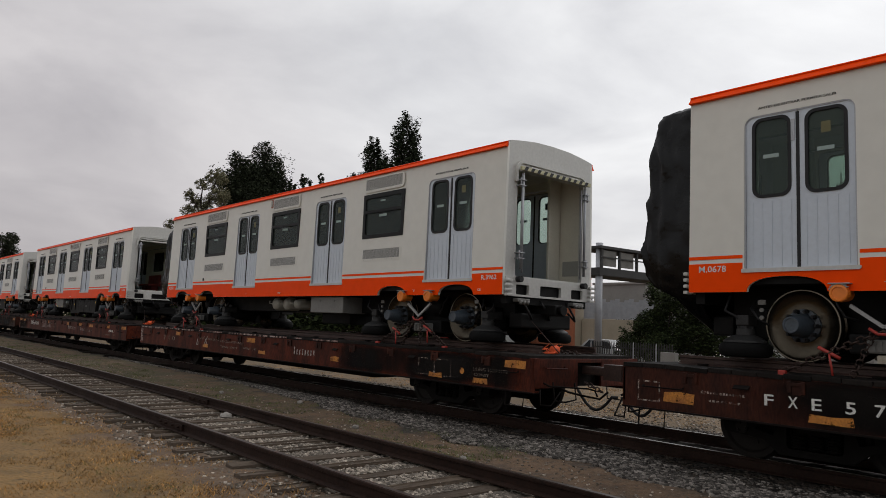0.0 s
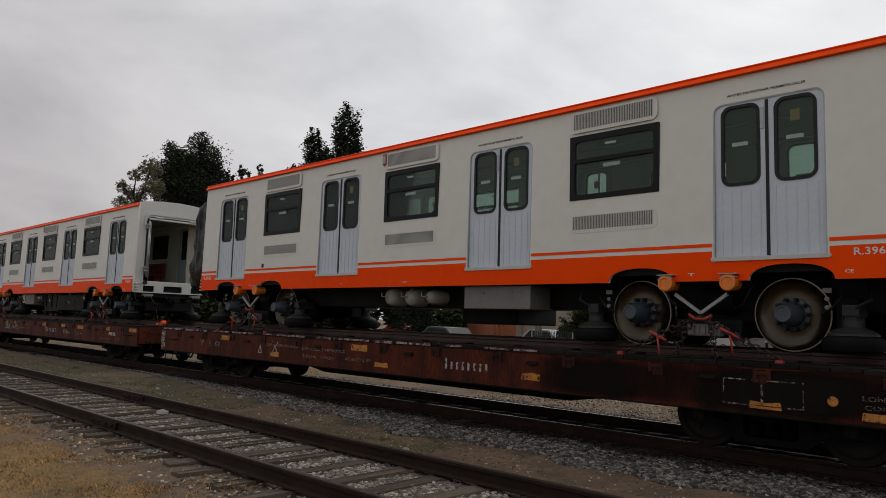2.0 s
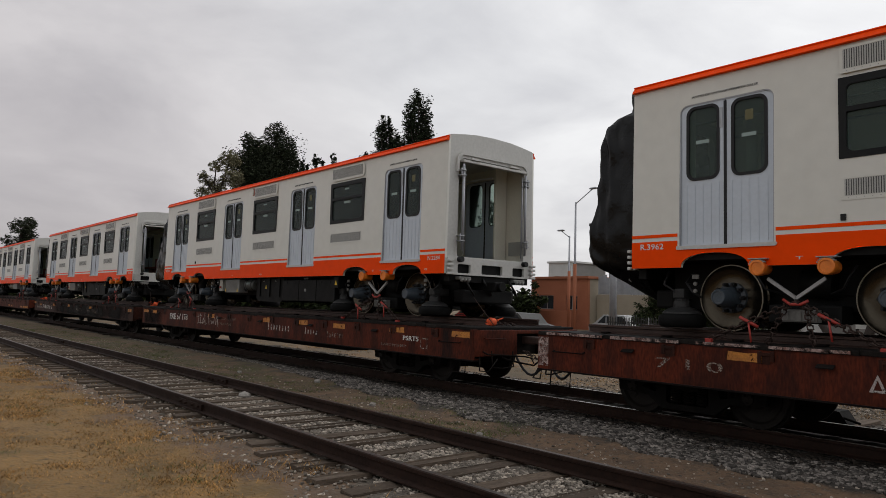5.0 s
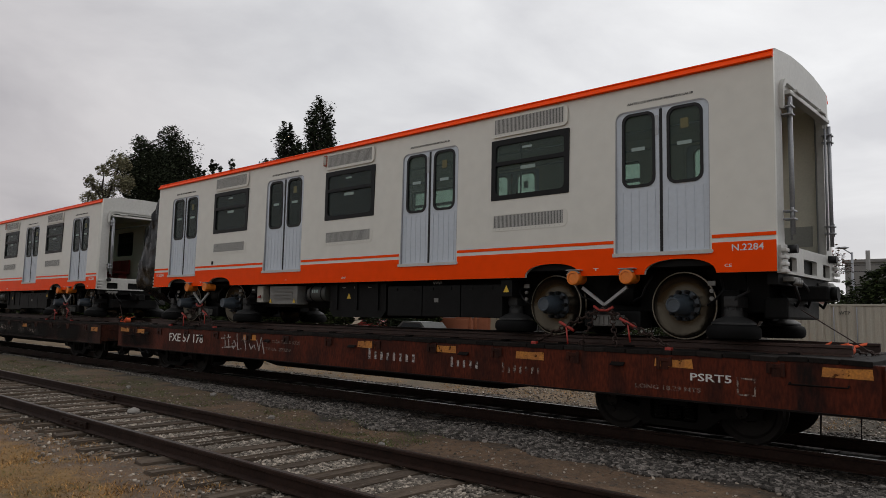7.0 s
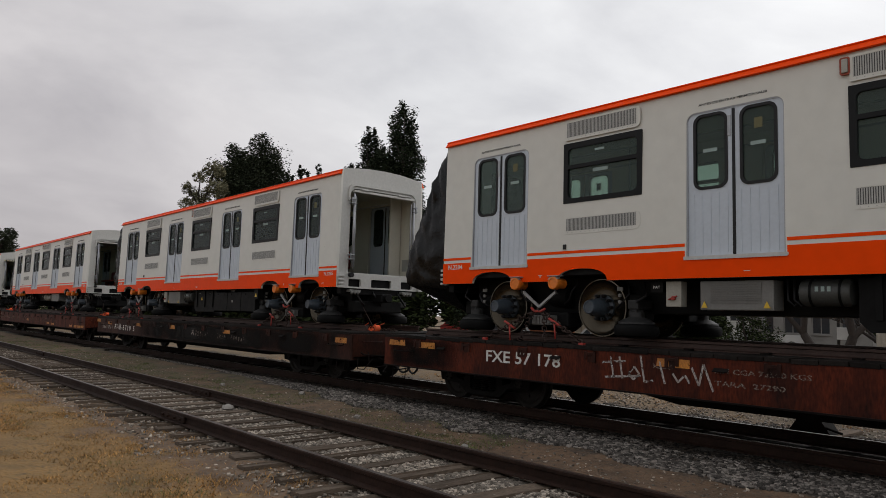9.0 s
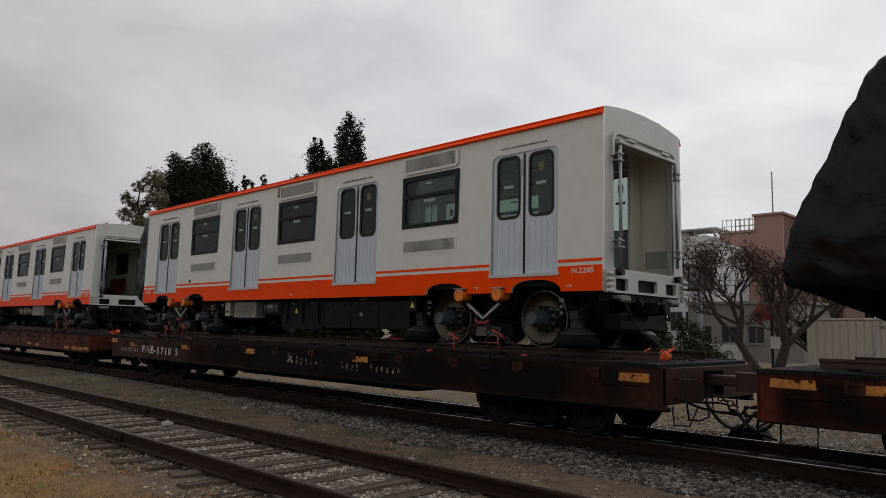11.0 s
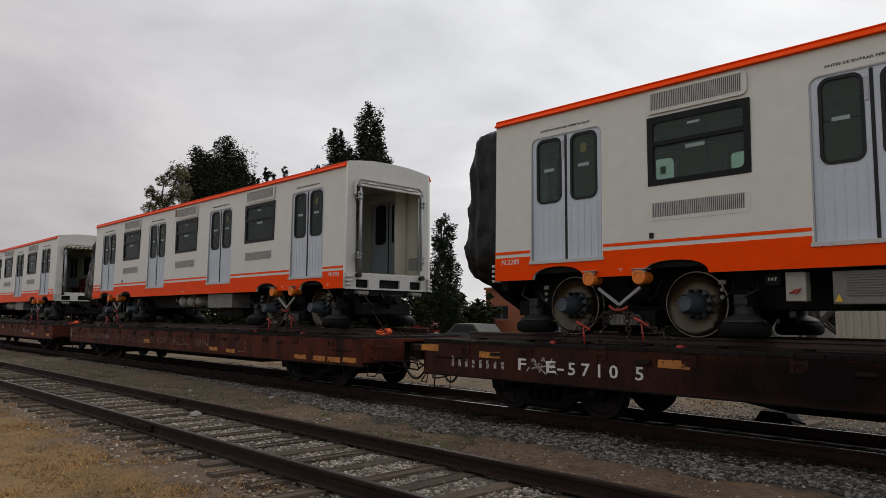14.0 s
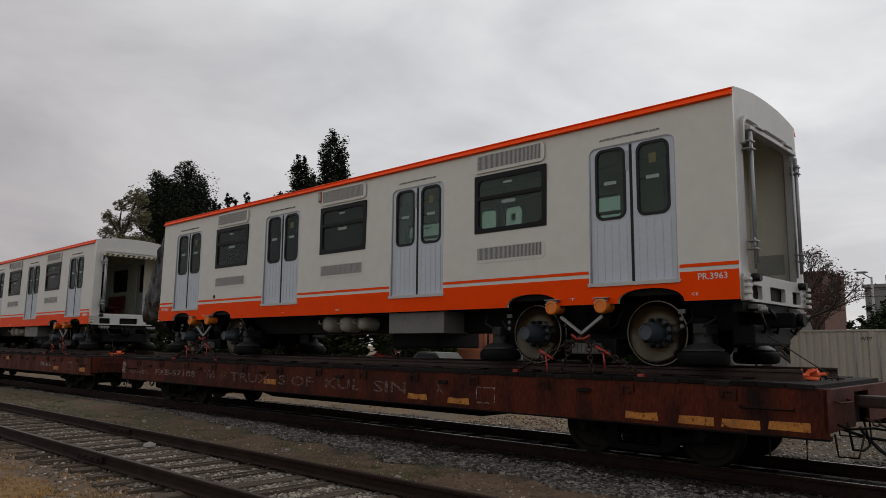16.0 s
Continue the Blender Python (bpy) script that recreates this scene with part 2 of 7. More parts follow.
M_RAILBRIGHT = mat("polished_rail_head", (0.42, 0.40, 0.37), 0.28, 0.9, amount=0.25, scale=5, stretch=(0.3, 1, 1))
M_TIE = mat("weathered_grey_timber_tie", (0.098, 0.074, 0.055), 0.9, amount=0.45, scale=4, grain=30, bump=0.5, stretch=(3, 0.5, 3), each=0.35, shine=0.2)
M_BALLAST = mat("grey_ballast_stone", (0.140, 0.125, 0.111), 0.9, amount=0.4, scale=8, grain=60, bump=0.2, island=0.70, shine=0.25)
# These two colours hold oil and also the train's shade on its track.
M_OILYSHADE = mat("oily_shaded_ballast_stone", (0.030, 0.024, 0.019), 0.85, amount=0.3, scale=8, grain=60, bump=0.2, island=0.8, shine=0.2)
M_OILYSHADETIE = mat("oily_shaded_timber_tie", (0.024, 0.018, 0.014), 0.85, amount=0.4, scale=4, grain=30, bump=0.5, stretch=(3, 0.5, 3), each=0.35, shine=0.2)
M_PALEBALLAST = mat("pale_dusty_ballast_stone", (0.285, 0.245, 0.202), 0.9, amount=0.35, scale=8, grain=60, bump=0.2, island=0.58, shine=0.25)
M_STONE = mat("pale_stone", (0.27,0.25,0.225), 0.9, amount=0.2)
M_STRAW = mat("dry_grass_blade", (0.34, 0.182, 0.053), 0.9, amount=0.3, scale=0.8, bump=0, island=0.65, spots=(0.24, 0.15, 0.06))
M_WEED = mat("green_weed_blade", (0.10, 0.12, 0.035), 0.9, amount=0.3, bump=0, island=0.4)
M_BARK = mat("grey_brown_bark", (0.036,0.027,0.022), 0.9, amount=0.4, scale=5, bump=0.5)
M_CYPRESS = mat("dark_cypress_foliage", (0.022, 0.030, 0.016), 0.85, amount=0.3, scale=0.5, bump=0, island=0.6, shine=0.12)
M_PINE = mat("dark_casuarina_foliage", (0.030, 0.037, 0.021), 0.85, amount=0.3, scale=0.5, bump=0, island=0.6, shine=0.12)
M_EUCA = mat("olive_eucalyptus_foliage", (0.165, 0.155, 0.092), 0.8, amount=0.3, scale=0.5, bump=0, island=0.5, shine=0.2)
M_BUSH = mat("green_bush_foliage", (0.030, 0.041, 0.015), 0.8, amount=0.3, scale=0.8, bump=0, island=0.7, shine=0.12)
M_BUDS = mat("rusty_dry_leaves", (0.10, 0.050, 0.034), 0.9, amount=0.3, bump=0, island=0.4)
M_CONTAINER = mat("cream_container_paint", (0.45,0.415,0.345), 0.6, amount=0.15, scale=1.5, spots=(0.40, 0.34, 0.26), stretch=(1, 1, 0.4))
M_PINK = mat("pink_render", (0.34, 0.20, 0.165), 0.9, amount=0.15, scale=0.5, spots=(0.36, 0.22, 0.18))
M_BRICKWALL = mat("red_brown_masonry", (0.14, 0.066, 0.05), 0.9, amount=0.3, scale=1.2, grain=30)
M_GREENBAND = mat("green_glazed_band", (0.045, 0.085, 0.072), 0.35, amount=0.25, scale=1.5)
M_PANEL = mat("dirty_bridge_panel", (0.125, 0.118, 0.104), 0.6, amount=0.35, scale=2)
M_COVER = mat("grey_rubber_cover", (0.026, 0.026, 0.026), 0.5, amount=0.4, scale=6, shine=0.25)
M_TYRE = mat("matt_black_tyre", (0.006, 0.006, 0.006), 0.75, amount=0.3, scale=6, shine=0.10)
M_CARRED = mat("red_car_paint", (0.30, 0.022, 0.020), 0.3, amount=0.08, coat=0.3)
M_WHITEWALL = mat("white_render", (0.60,0.60,0.585), 0.85, amount=0.14, scale=0.6)
M_CREAMWALL = mat("cream_render", (0.34, 0.295, 0.225), 0.9, amount=0.2, scale=0.5)
M_ORANGEWALL = mat("terracotta_render", (0.35, 0.12, 0.06), 0.9, amount=0.2, scale=0.6)
M_GREYWALL = mat("grey_concrete", (0.235, 0.225, 0.212), 0.9, amount=0.2, scale=0.7)
M_BRIDGE = mat("dark_footbridge_steel", (0.024,0.023,0.022), 0.7, amount=0.25, scale=2)
M_GALV = mat("galvanised_steel", (0.33, 0.34, 0.36), 0.5, 0.4, amount=0.15, scale=3)
M_SIGNRED = mat("red_sign_panel", (0.22,0.016,0.014), 0.5, amount=0.12)
M_BANNER = mat("white_banner_sheet", (0.66, 0.66, 0.65), 0.7, amount=0.08, scale=0.8)
M_CARPAINT = mat("silver_car_paint", (0.45, 0.46, 0.47), 0.3, 0.3, amount=0.05)


def ground_material():
    """Dry grass by the camera, ballast in the tracks, trodden earth between them, sandy soil beyond."""
    m = bpy.data.materials.new("yard_ground")
    m.use_nodes = True
    N, L = m.node_tree.nodes, m.node_tree.links
    b = N["Principled BSDF"]
    b.inputs["Roughness"].default_value = 0.95
    tc, sp = N.new("ShaderNodeTexCoord"), N.new("ShaderNodeSeparateXYZ")
    L.new(tc.outputs["Object"], sp.inputs[0])

    def noise_at(scale, detail=4, rough=0.6):
        n = N.new("ShaderNodeTexNoise")
        n.inputs["Scale"].default_value, n.inputs["Detail"].default_value, n.inputs["Roughness"].default_value = scale, detail, rough
        L.new(tc.outputs["Object"], n.inputs["Vector"])
        return n.outputs["Fac"]

    def remap(v, a, c, lo=0.0, hi=1.0):
        r = N.new("ShaderNodeMapRange")
        for k, val in (("From Min", a), ("From Max", c), ("To Min", lo), ("To Max", hi)):
            r.inputs[k].default_value = val
        L.new(v, r.inputs["Value"])
        return r.outputs[0]

    def blend(f, a, c):
        x = N.new("ShaderNodeMix")
        x.data_type = "RGBA"
        for socket, v in (("Factor", f), ("A", a), ("B", c)):
            if isinstance(v, tuple):
                x.inputs[socket].default_value = (*v, 1)
            else:
                L.new(v, x.inputs[socket])
        return x.outputs["Result"]

    def plus(a, c):
        x = N.new("ShaderNodeMath")
        L.new(a, x.inputs[0])
        L.new(c, x.inputs[1])
        return x.outputs[0]

    wob = remap(noise_at(0.9, 5), 0.3, 0.7, -0.55, 0.55)
    y = plus(sp.outputs["Y"], wob)
    grass = blend(remap(noise_at(0.7), 0.35, 0.7), (0.30, 0.168, 0.054), (0.165, 0.094, 0.033))
    grass = blend(remap(noise_at(28, 3), 0.35, 0.65), grass, (0.20, 0.122, 0.046))
    vor = N.new("ShaderNodeTexVoronoi")
    vor.inputs["Scale"].default_value = 22
    L.new(tc.outputs["Object"], vor.inputs["Vector"])
    gravel = blend(remap(noise_at(30, 3), 0.3, 0.7), (0.050, 0.040, 0.030), (0.150, 0.126, 0.100))
    # Loaded track's bed: the train's shade is mixed into this oily dark colour.
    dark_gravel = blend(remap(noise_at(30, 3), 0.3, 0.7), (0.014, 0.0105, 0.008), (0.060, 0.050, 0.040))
    dirt = blend(remap(noise_at(2.2), 0.35, 0.7), (0.165, 0.100, 0.056), (0.085, 0.053, 0.031))
    sand = blend(remap(noise_at(0.5), 0.4, 0.62), (0.215, 0.145, 0.080), (0.12, 0.092, 0.056))
    sand = blend(remap(noise_at(20, 3), 0.4, 0.7, 0, 0.5), sand, (0.10, 0.078, 0.056))
    litter = blend(remap(noise_at(24, 3), 0.35, 0.65), (0.022, 0.018, 0.011), (0.085, 0.066, 0.043))
    sand = blend(remap(sp.outputs["X"], -9, -3), sand, litter)
    grass = blend(remap(noise_at(7, 4), 0.56, 0.68, 0, 0.75), grass, (0.07, 0.048, 0.026))
    grass = blend(remap(noise_at(1.5, 5), 0.50, 0.66, 0, 0.65), grass, (0.105, 0.072, 0.030))
    green = remap(sp.outputs["X"], -9, -16)
    mossy = N.new("ShaderNodeMath")
    mossy.operation = "MULTIPLY"
    L.new(green, mossy.inputs[0])
    L.new(remap(noise_at(1.3, 5), 0.42, 0.6, 0, 0.75), mossy.inputs[1])
    verge = blend(mossy.outputs[0], dirt, (0.070, 0.068, 0.030))
    verge = blend(remap(noise_at(11, 5, 0.7), 0.50, 0.64, 0, 0.65), verge, (0.045, 0.034, 0.023))
    verge = blend(remap(noise_at(38, 3), 0.56, 0.70, 0, 0.7), verge, (0.19, 0.155, 0.115))
    edge = blend(remap(noise_at(30, 3), 0.45, 0.7, 0, 0.7), dirt, gravel)
    c = blend(remap(y, 2.75, 3.05), grass, edge)
    c = blend(remap(y, 3.60, 3.80), c, gravel)
    c = blend(remap(y, 5.55, 5.85), c, verge)
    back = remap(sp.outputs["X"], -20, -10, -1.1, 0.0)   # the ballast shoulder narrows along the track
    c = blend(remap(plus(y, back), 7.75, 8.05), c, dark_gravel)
    c = blend(remap(y, 13.0, 13.4), c, sand)
    L.new(c, b.inputs["Base Color"])
    bp = N.new("ShaderNodeBump")
    bp.inputs["Strength"].default_value, bp.inputs["Distance"].default_value = 0.6, 0.03
    L.new(plus(noise_at(25, 4), vor.outputs["Distance"]), bp.inputs["Height"])
    L.new(bp.outputs[0], b.inputs["Normal"])
    return m


M_GROUND = ground_material()


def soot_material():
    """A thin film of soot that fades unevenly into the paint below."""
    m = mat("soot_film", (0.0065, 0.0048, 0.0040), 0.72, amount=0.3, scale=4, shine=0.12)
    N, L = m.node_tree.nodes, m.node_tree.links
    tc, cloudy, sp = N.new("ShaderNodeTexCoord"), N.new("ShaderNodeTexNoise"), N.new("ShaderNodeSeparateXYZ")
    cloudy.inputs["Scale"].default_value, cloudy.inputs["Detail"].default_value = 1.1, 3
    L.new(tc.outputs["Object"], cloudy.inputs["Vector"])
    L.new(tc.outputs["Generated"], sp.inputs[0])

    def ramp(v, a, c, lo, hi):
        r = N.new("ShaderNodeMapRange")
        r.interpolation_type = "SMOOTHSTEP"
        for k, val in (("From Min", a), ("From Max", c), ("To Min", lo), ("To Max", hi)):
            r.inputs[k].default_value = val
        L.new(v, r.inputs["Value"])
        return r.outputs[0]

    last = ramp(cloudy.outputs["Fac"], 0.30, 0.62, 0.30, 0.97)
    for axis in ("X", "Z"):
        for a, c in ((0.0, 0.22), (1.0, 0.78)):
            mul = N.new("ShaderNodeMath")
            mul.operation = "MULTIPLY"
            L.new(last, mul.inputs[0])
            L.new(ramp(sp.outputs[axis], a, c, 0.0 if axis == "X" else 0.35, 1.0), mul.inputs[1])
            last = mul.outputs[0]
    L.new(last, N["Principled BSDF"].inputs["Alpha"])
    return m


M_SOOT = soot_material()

# ---- building blocks ----


def box(bm, x0, x1, y0, y1, z0, z1, bevel=0.0):
    vs = [bm.verts.new((x, y, z)) for x in (x0, x1) for y in (y0, y1) for z in (z0, z1)]
    fs = [bm.faces.new([vs[i] for i in q]) for q in ((0, 1, 3, 2), (4, 6, 7, 5), (0, 4, 5, 1), (2, 3, 7, 6), (0, 2, 6, 4), (1, 5, 7, 3))]
    if bevel:
        edges = list({e for f in fs for e in f.edges})
        bmesh.ops.bevel(bm, geom=edges, offset=bevel, segments=2, affect="EDGES", profile=0.6)
    return bm


def rod(bm, p0, p1, r, seg=10, r1=None, caps=True):
    """A round bar from p0 to p1, tapering to r1."""
    p0, p1 = Vector(p0), Vector(p1)
    q = (p1 - p0).to_track_quat("Z", "Y")
    r1 = r if r1 is None else r1
    a = [bm.verts.new(p0 + q @ Vector((r * math.cos(2 * math.pi * i / seg), r * math.sin(2 * math.pi * i / seg), 0))) for i in range(seg)]
    b = [bm.verts.new(p1 + q @ Vector((r1 * math.cos(2 * math.pi * i / seg), r1 * math.sin(2 * math.pi * i / seg), 0))) for i in range(seg)]
    for i in range(seg):
        f = bm.faces.new((a[i], a[(i + 1) % seg], b[(i + 1) % seg], b[i]))
        f.smooth = True
    if caps:
        bm.faces.new(a[::-1])
        bm.faces.new(b)
    return bm


def pipe(bm, points, r, seg=8):
    """A bent round tube through the points, in one piece."""
    pts = [Vector(p) for p in points]
    rings = []
    for i, p in enumerate(pts):
        d = ((p - pts[i - 1]).normalized() if i else Vector()) + ((pts[i + 1] - p).normalized() if i + 1 < len(pts) else Vector())
        d = d.normalized()
        u = d.cross(Vector((0.31, 0.27, 0.91))).normalized()
        v = d.cross(u)
        rings.append([bm.verts.new(p + u * (r * math.cos(2 * math.pi * k / seg)) + v * (r * math.sin(2 * math.pi * k / seg))) for k in range(seg)])
    for a, b in zip(rings, rings[1:]):
        for k in range(seg):
            bm.faces.new((a[k], a[(k + 1) % seg], b[(k + 1) % seg], b[k])).smooth = True
    bm.faces.new(rings[0][::-1])
    bm.faces.new(rings[-1])
    return bm


def lathe(bm, profile, centre, seg=32, axis="Y", caps=True):
    """Rings (distance along the axis, radius) turned about an axis through centre."""
    rings = []
    for d, r in profile:
        ring = []
        for i in range(seg):
            a = 2 * math.pi * i / seg
            u, v = r * math.cos(a), r * math.sin(a)
            ring.append(bm.verts.new(Vector(centre) + Vector((u, d, v) if axis == "Y" else (d, u, v) if axis == "X" else (u, v, d))))
        rings.append(ring)
    for a, b in zip(rings, rings[1:]):
        for i in range(seg):
            bm.faces.new((a[i], a[(i + 1) % seg], b[(i + 1) % seg], b[i])).smooth = True
    for i in range(1, len(profile) - 1):   # crisp where the profile turns sharply
        (d0, r0), (d1, r1), (d2, r2) = profile[i - 1:i + 2]
        turn = abs(math.atan2(r2 - r1, d2 - d1) - math.atan2(r1 - r0, d1 - d0))
        if 0.7 < min(turn, 2 * math.pi - turn):
            for k in range(seg):
                bm.edges.get((rings[i][k], rings[i][(k + 1) % seg])).smooth = False
    if caps:
        for ring in (rings[0], rings[-1]):
            for e in bm.faces.new(ring).edges:
                e.smooth = False
    bmesh.ops.recalc_face_normals(bm, faces=bm.faces)
    return bm


def rounded(x0, x1, z0, z1, r, n=5):
    """The outline of a rectangle with rounded corners; r is one radius, or four from bottom left anticlockwise."""
    rs = r if isinstance(r, tuple) else (r,) * 4
    out = []
    for (cx, cz, a0), q in zip(((x0, z0, 180), (x1, z0, 270), (x1, z1, 0), (x0, z1, 90)), rs):
        if q <= 0:
            out.append((cx, cz))
            continue
        ox, oz = cx + (q if cx == x0 else -q), cz + (q if cz == z0 else -q)
        out += [(ox + q * math.cos(radians(a0 + 90 * i / n)), oz + q * math.sin(radians(a0 + 90 * i / n))) for i in range(n + 1)]
    return out


def plate(bm, outline, holes, place, depth):
    """A flat plate with holes: outlines in two dimensions, set in space by place(u, v, w), w from 0 to depth."""
    edges = []
    for loop in (outline, *holes):
        vs = [bm.verts.new(place(u, v, 0)) for u, v in loop]
        edges += [bm.edges.new((vs[i], vs[(i + 1) % len(vs)])) for i in range(len(vs))]
    fill = bmesh.ops.triangle_fill(bm, use_beauty=True, use_dissolve=False, edges=edges)
    faces = [g for g in fill["geom"] if isinstance(g, bmesh.types.BMFace)]
    moved = Vector(place(0, 0, depth)) - Vector(place(0, 0, 0))
    made = bmesh.ops.extrude_face_region(bm, geom=faces)
    bmesh.ops.translate(bm, vec=moved, verts=[g for g in made["geom"] if isinstance(g, bmesh.types.BMVert)])
    bmesh.ops.recalc_face_normals(bm, faces=bm.faces)
    return bm


def mesh_of(name, bm, material):
    me = bpy.data.meshes.new(name)
    bm.to_mesh(me)
    bm.free()
    me.materials.append(material)
    return me


def part(name, bm, material, parent, label="", at=(0, 0, 0)):
    ob = new(name, bm if isinstance(bm, bpy.types.Mesh) else mesh_of(name, bm, material))
    ob.parent = parent
    ob.location = at
    if label:
        ob["label"] = label
    return ob


def thing(name, label, category, at=(0, 0, 0), turn=0, group="", kind=""):
    ob = new(name)
    ob.empty_display_size = 0.3
    ob.location, ob.rotation_euler = at, (0, 0, radians(turn))
    return tagged(ob, label, category, group, kind)


def soup(name, verts, faces, material, smooth=False):
    me = bpy.data.meshes.new(name)
    me.from_pydata([tuple(v) for v in verts], [], faces)
    me.materials.append(material)
    if smooth:
        me.polygons.foreach_set("use_smooth", [True] * len(me.polygons))
    me.update()
    return me


LETTERS = {}


def letters(name, text, size, width, at, parent, material, label="", spin=0, thick=0.002, side=-1):
    """Raised lettering on a side wall, read by someone facing it; scaled to the given width."""
    key = (text, material.name, thick)
    if key not in LETTERS:
        cu = bpy.data.curves.new("letters", "FONT")
        cu.body, cu.extrude, cu.align_x, cu.align_y, cu.resolution_u, cu.offset = text, thick, "CENTER", "CENTER", 2, 0.012
        tmp = bpy.data.objects.new("letters", cu)
        scene.collection.objects.link(tmp)
        me = bpy.data.meshes.new_from_object(tmp.evaluated_get(bpy.context.evaluated_depsgraph_get()))
        bpy.data.objects.remove(tmp)
        me.materials.clear()
        me.materials.append(material)
        xs = [v.co.x for v in me.vertices]
        LETTERS[key] = me, max(xs) - min(xs)
    me, w = LETTERS[key]
    ob = new(name, me)
    ob.parent = parent
    k = width / w if width else size
    ob.matrix_basis = pose(*at, 90, 0, 0 if side < 0 else 180) @ pose(0, 0, 0, 0, 0, spin) @ Matrix.Diagonal((k, size, 1, 1))
    if label:
        ob["label"] = label
    return ob

# ---- the ground and the two tracks ----
PROFILE = [(-1500, -0.25), (-60, -0.14), (-8, -0.10), (2.4, -0.09), (3.0, -0.07), (3.4, -0.068), (5.9, -0.068), (6.25, -0.12), (6.7, -0.20), (7.1, -0.23),
           (7.5, -0.23), (8.2, -0.21), (8.9, -0.20), (11.6, -0.20), (12.4, -0.27), (13.4, -0.30), (18, -0.26), (60, -0.2), (300, -0.2), (2500, -0.2)]


def ground_z(y):
    for (a, za), (b, zb) in zip(PROFILE, PROFILE[1:]):
        if a <= y <= b:
            return za + (zb - za) * (y - a) / (b - a)
    return -0.2


def build_ground():
    ys = sorted({y for y, _ in PROFILE} | {-8 + 0.25 * i for i in range(90)})
    xs = [-2500, -600, -200, -100] + [-60 + 0.5 * i for i in range(145)] + [40, 200, 1500]
    vs = []
    for x in xs:
        for y in ys:
            z = ground_z(y)
            if -60 <= x <= 14 and -8 <= y <= 15:
                z += 0.022 * noise.noise((x * 0.9, y * 0.9, 3)) + 0.012 * noise.noise((x * 3, y * 3, 7))
            vs.append((x, y, z))
    n = len(ys)
    fs = [(i * n + j, (i + 1) * n + j, (i + 1) * n + j + 1, i * n + j + 1) for i in range(len(xs) - 1) for j in range(n - 1)]
    tagged(new("ground", soup("ground", vs, fs, M_GROUND, True)), "dry grass, trodden earth and stone ballast of a rail yard", "ground", kind="structure")


build_ground()


def rail_section(h):
    """Half profile of a flat-bottomed rail, base at 0, head at h."""
    return [(-0.07, 0), (0.07, 0), (0.07, 0.012), (0.012, 0.03), (0.010, h - 0.045), (0.035, h - 0.035), (0.035, h - 0.006), (0.028, h), (-0.028, h),
            (-0.035, h - 0.006), (-0.035, h - 0.035), (-0.010, h - 0.045), (-0.012, 0.03), (-0.07, 0.012)]


def rail(bm, x0, x1, y, z, h, upper=False):
    pts = rail_section(h)
    if upper:
        pts = [(-0.026, h + 0.0005), (0.026, h + 0.0005), (0.026, h + 0.002), (-0.026, h + 0.002)]
    a, b = ([bm.verts.new((x, y + u, z + v)) for u, v in pts] for x in (x0, x1))
    for i in range(len(pts)):
        bm.faces.new((a[i], a[(i + 1) % len(pts)], b[(i + 1) % len(pts)], b[i]))
    bm.faces.new(a[::-1])
    bm.faces.new(b)
    bmesh.ops.recalc_face_normals(bm, faces=bm.faces)
    return bm


def tie_mesh(seed, material):
    rng = random.Random(seed)
    bm = bmesh.new()
    box(bm, -0.095, 0.095, -1.25, 1.25, -0.16, 0, 0.012)
    for v in bm.verts:
        v.co.x += 0.012 * noise.noise((v.co.y * 2 + seed, v.co.z * 9, 1))
        v.co.z += 0.010 * noise.noise((v.co.y * 3, v.co.x * 9 + seed, 5)) - (0.03 * rng.random() if abs(v.co.y) > 1.2 and v.co.z > -0.05 else 0)
    return mesh_of("tie", bm, material)


TIES = [tie_mesh(i, M_TIE) for i in range(5)]
OILY_SHADED_TIES = [tie_mesh(i, M_OILYSHADETIE) for i in range(5)]


def build_track(name, label, yc, gauge, head, h, x0, x1, step, joints, seed, ties=TIES, polish=None):
    rng = random.Random(seed)
    t = thing(name, label, "railway track", (0, yc, 0), kind="structure")
    for side in (-1, 1):
        r = part("rail", rail(bmesh.new(), -420, 60, side * gauge / 2, head - h, h), M_RAIL, t, "rusty steel rail")
        part("rail_head", rail(bmesh.new(), -420, 60, side * gauge / 2, head - h, h, True), polish or M_RAILTOP, r, "worn running surface")
        for jx in joints[side]:
            bm = bmesh.new()
            for s in (-1, 1):
                y = side * gauge / 2 + s * 0.03
                box(bm, jx - 0.42, jx + 0.42, y - 0.017, y + 0.017, head - h + 0.03, head - 0.04, 0.006)
                for k in (-0.32, -0.12, 0.12, 0.32):
                    rod(bm, (jx + k, y, head - h * 0.5), (jx + k, y + s * 0.05, head - h * 0.5), 0.017, 6)
            part("fishplate", bm, M_RAIL, t, "bolted fishplate at a rail joint")
    x = x0
    while x < x1:
        ob = part("tie", rng.choice(ties), None, t, at=(x + rng.uniform(-0.06, 0.06), rng.uniform(-0.12, 0.12), head - h + 0.006 + rng.uniform(-0.012, 0.004)))
        ob.rotation_euler = (rng.uniform(-0.006, 0.006), rng.uniform(-0.02, 0.02), rng.uniform(-0.045, 0.045))
        x += step
    return t


build_track("railway_track", "empty siding with rusty rails on weathered timber ties", 4.65, 1.505, 0.13, 0.15, -60, 6, 0.56,
            {-1: (-10.0,), 1: (-12.7, -24.9)}, 1)
build_track("railway_track", "loaded main track with rusty rails on timber ties in grey ballast", 10.25, 1.505, 0.0, 0.17, -48, 12, 0.56, {-1: (), 1: ()}, 2, OILY_SHADED_TIES, M_RAILBRIGHT)

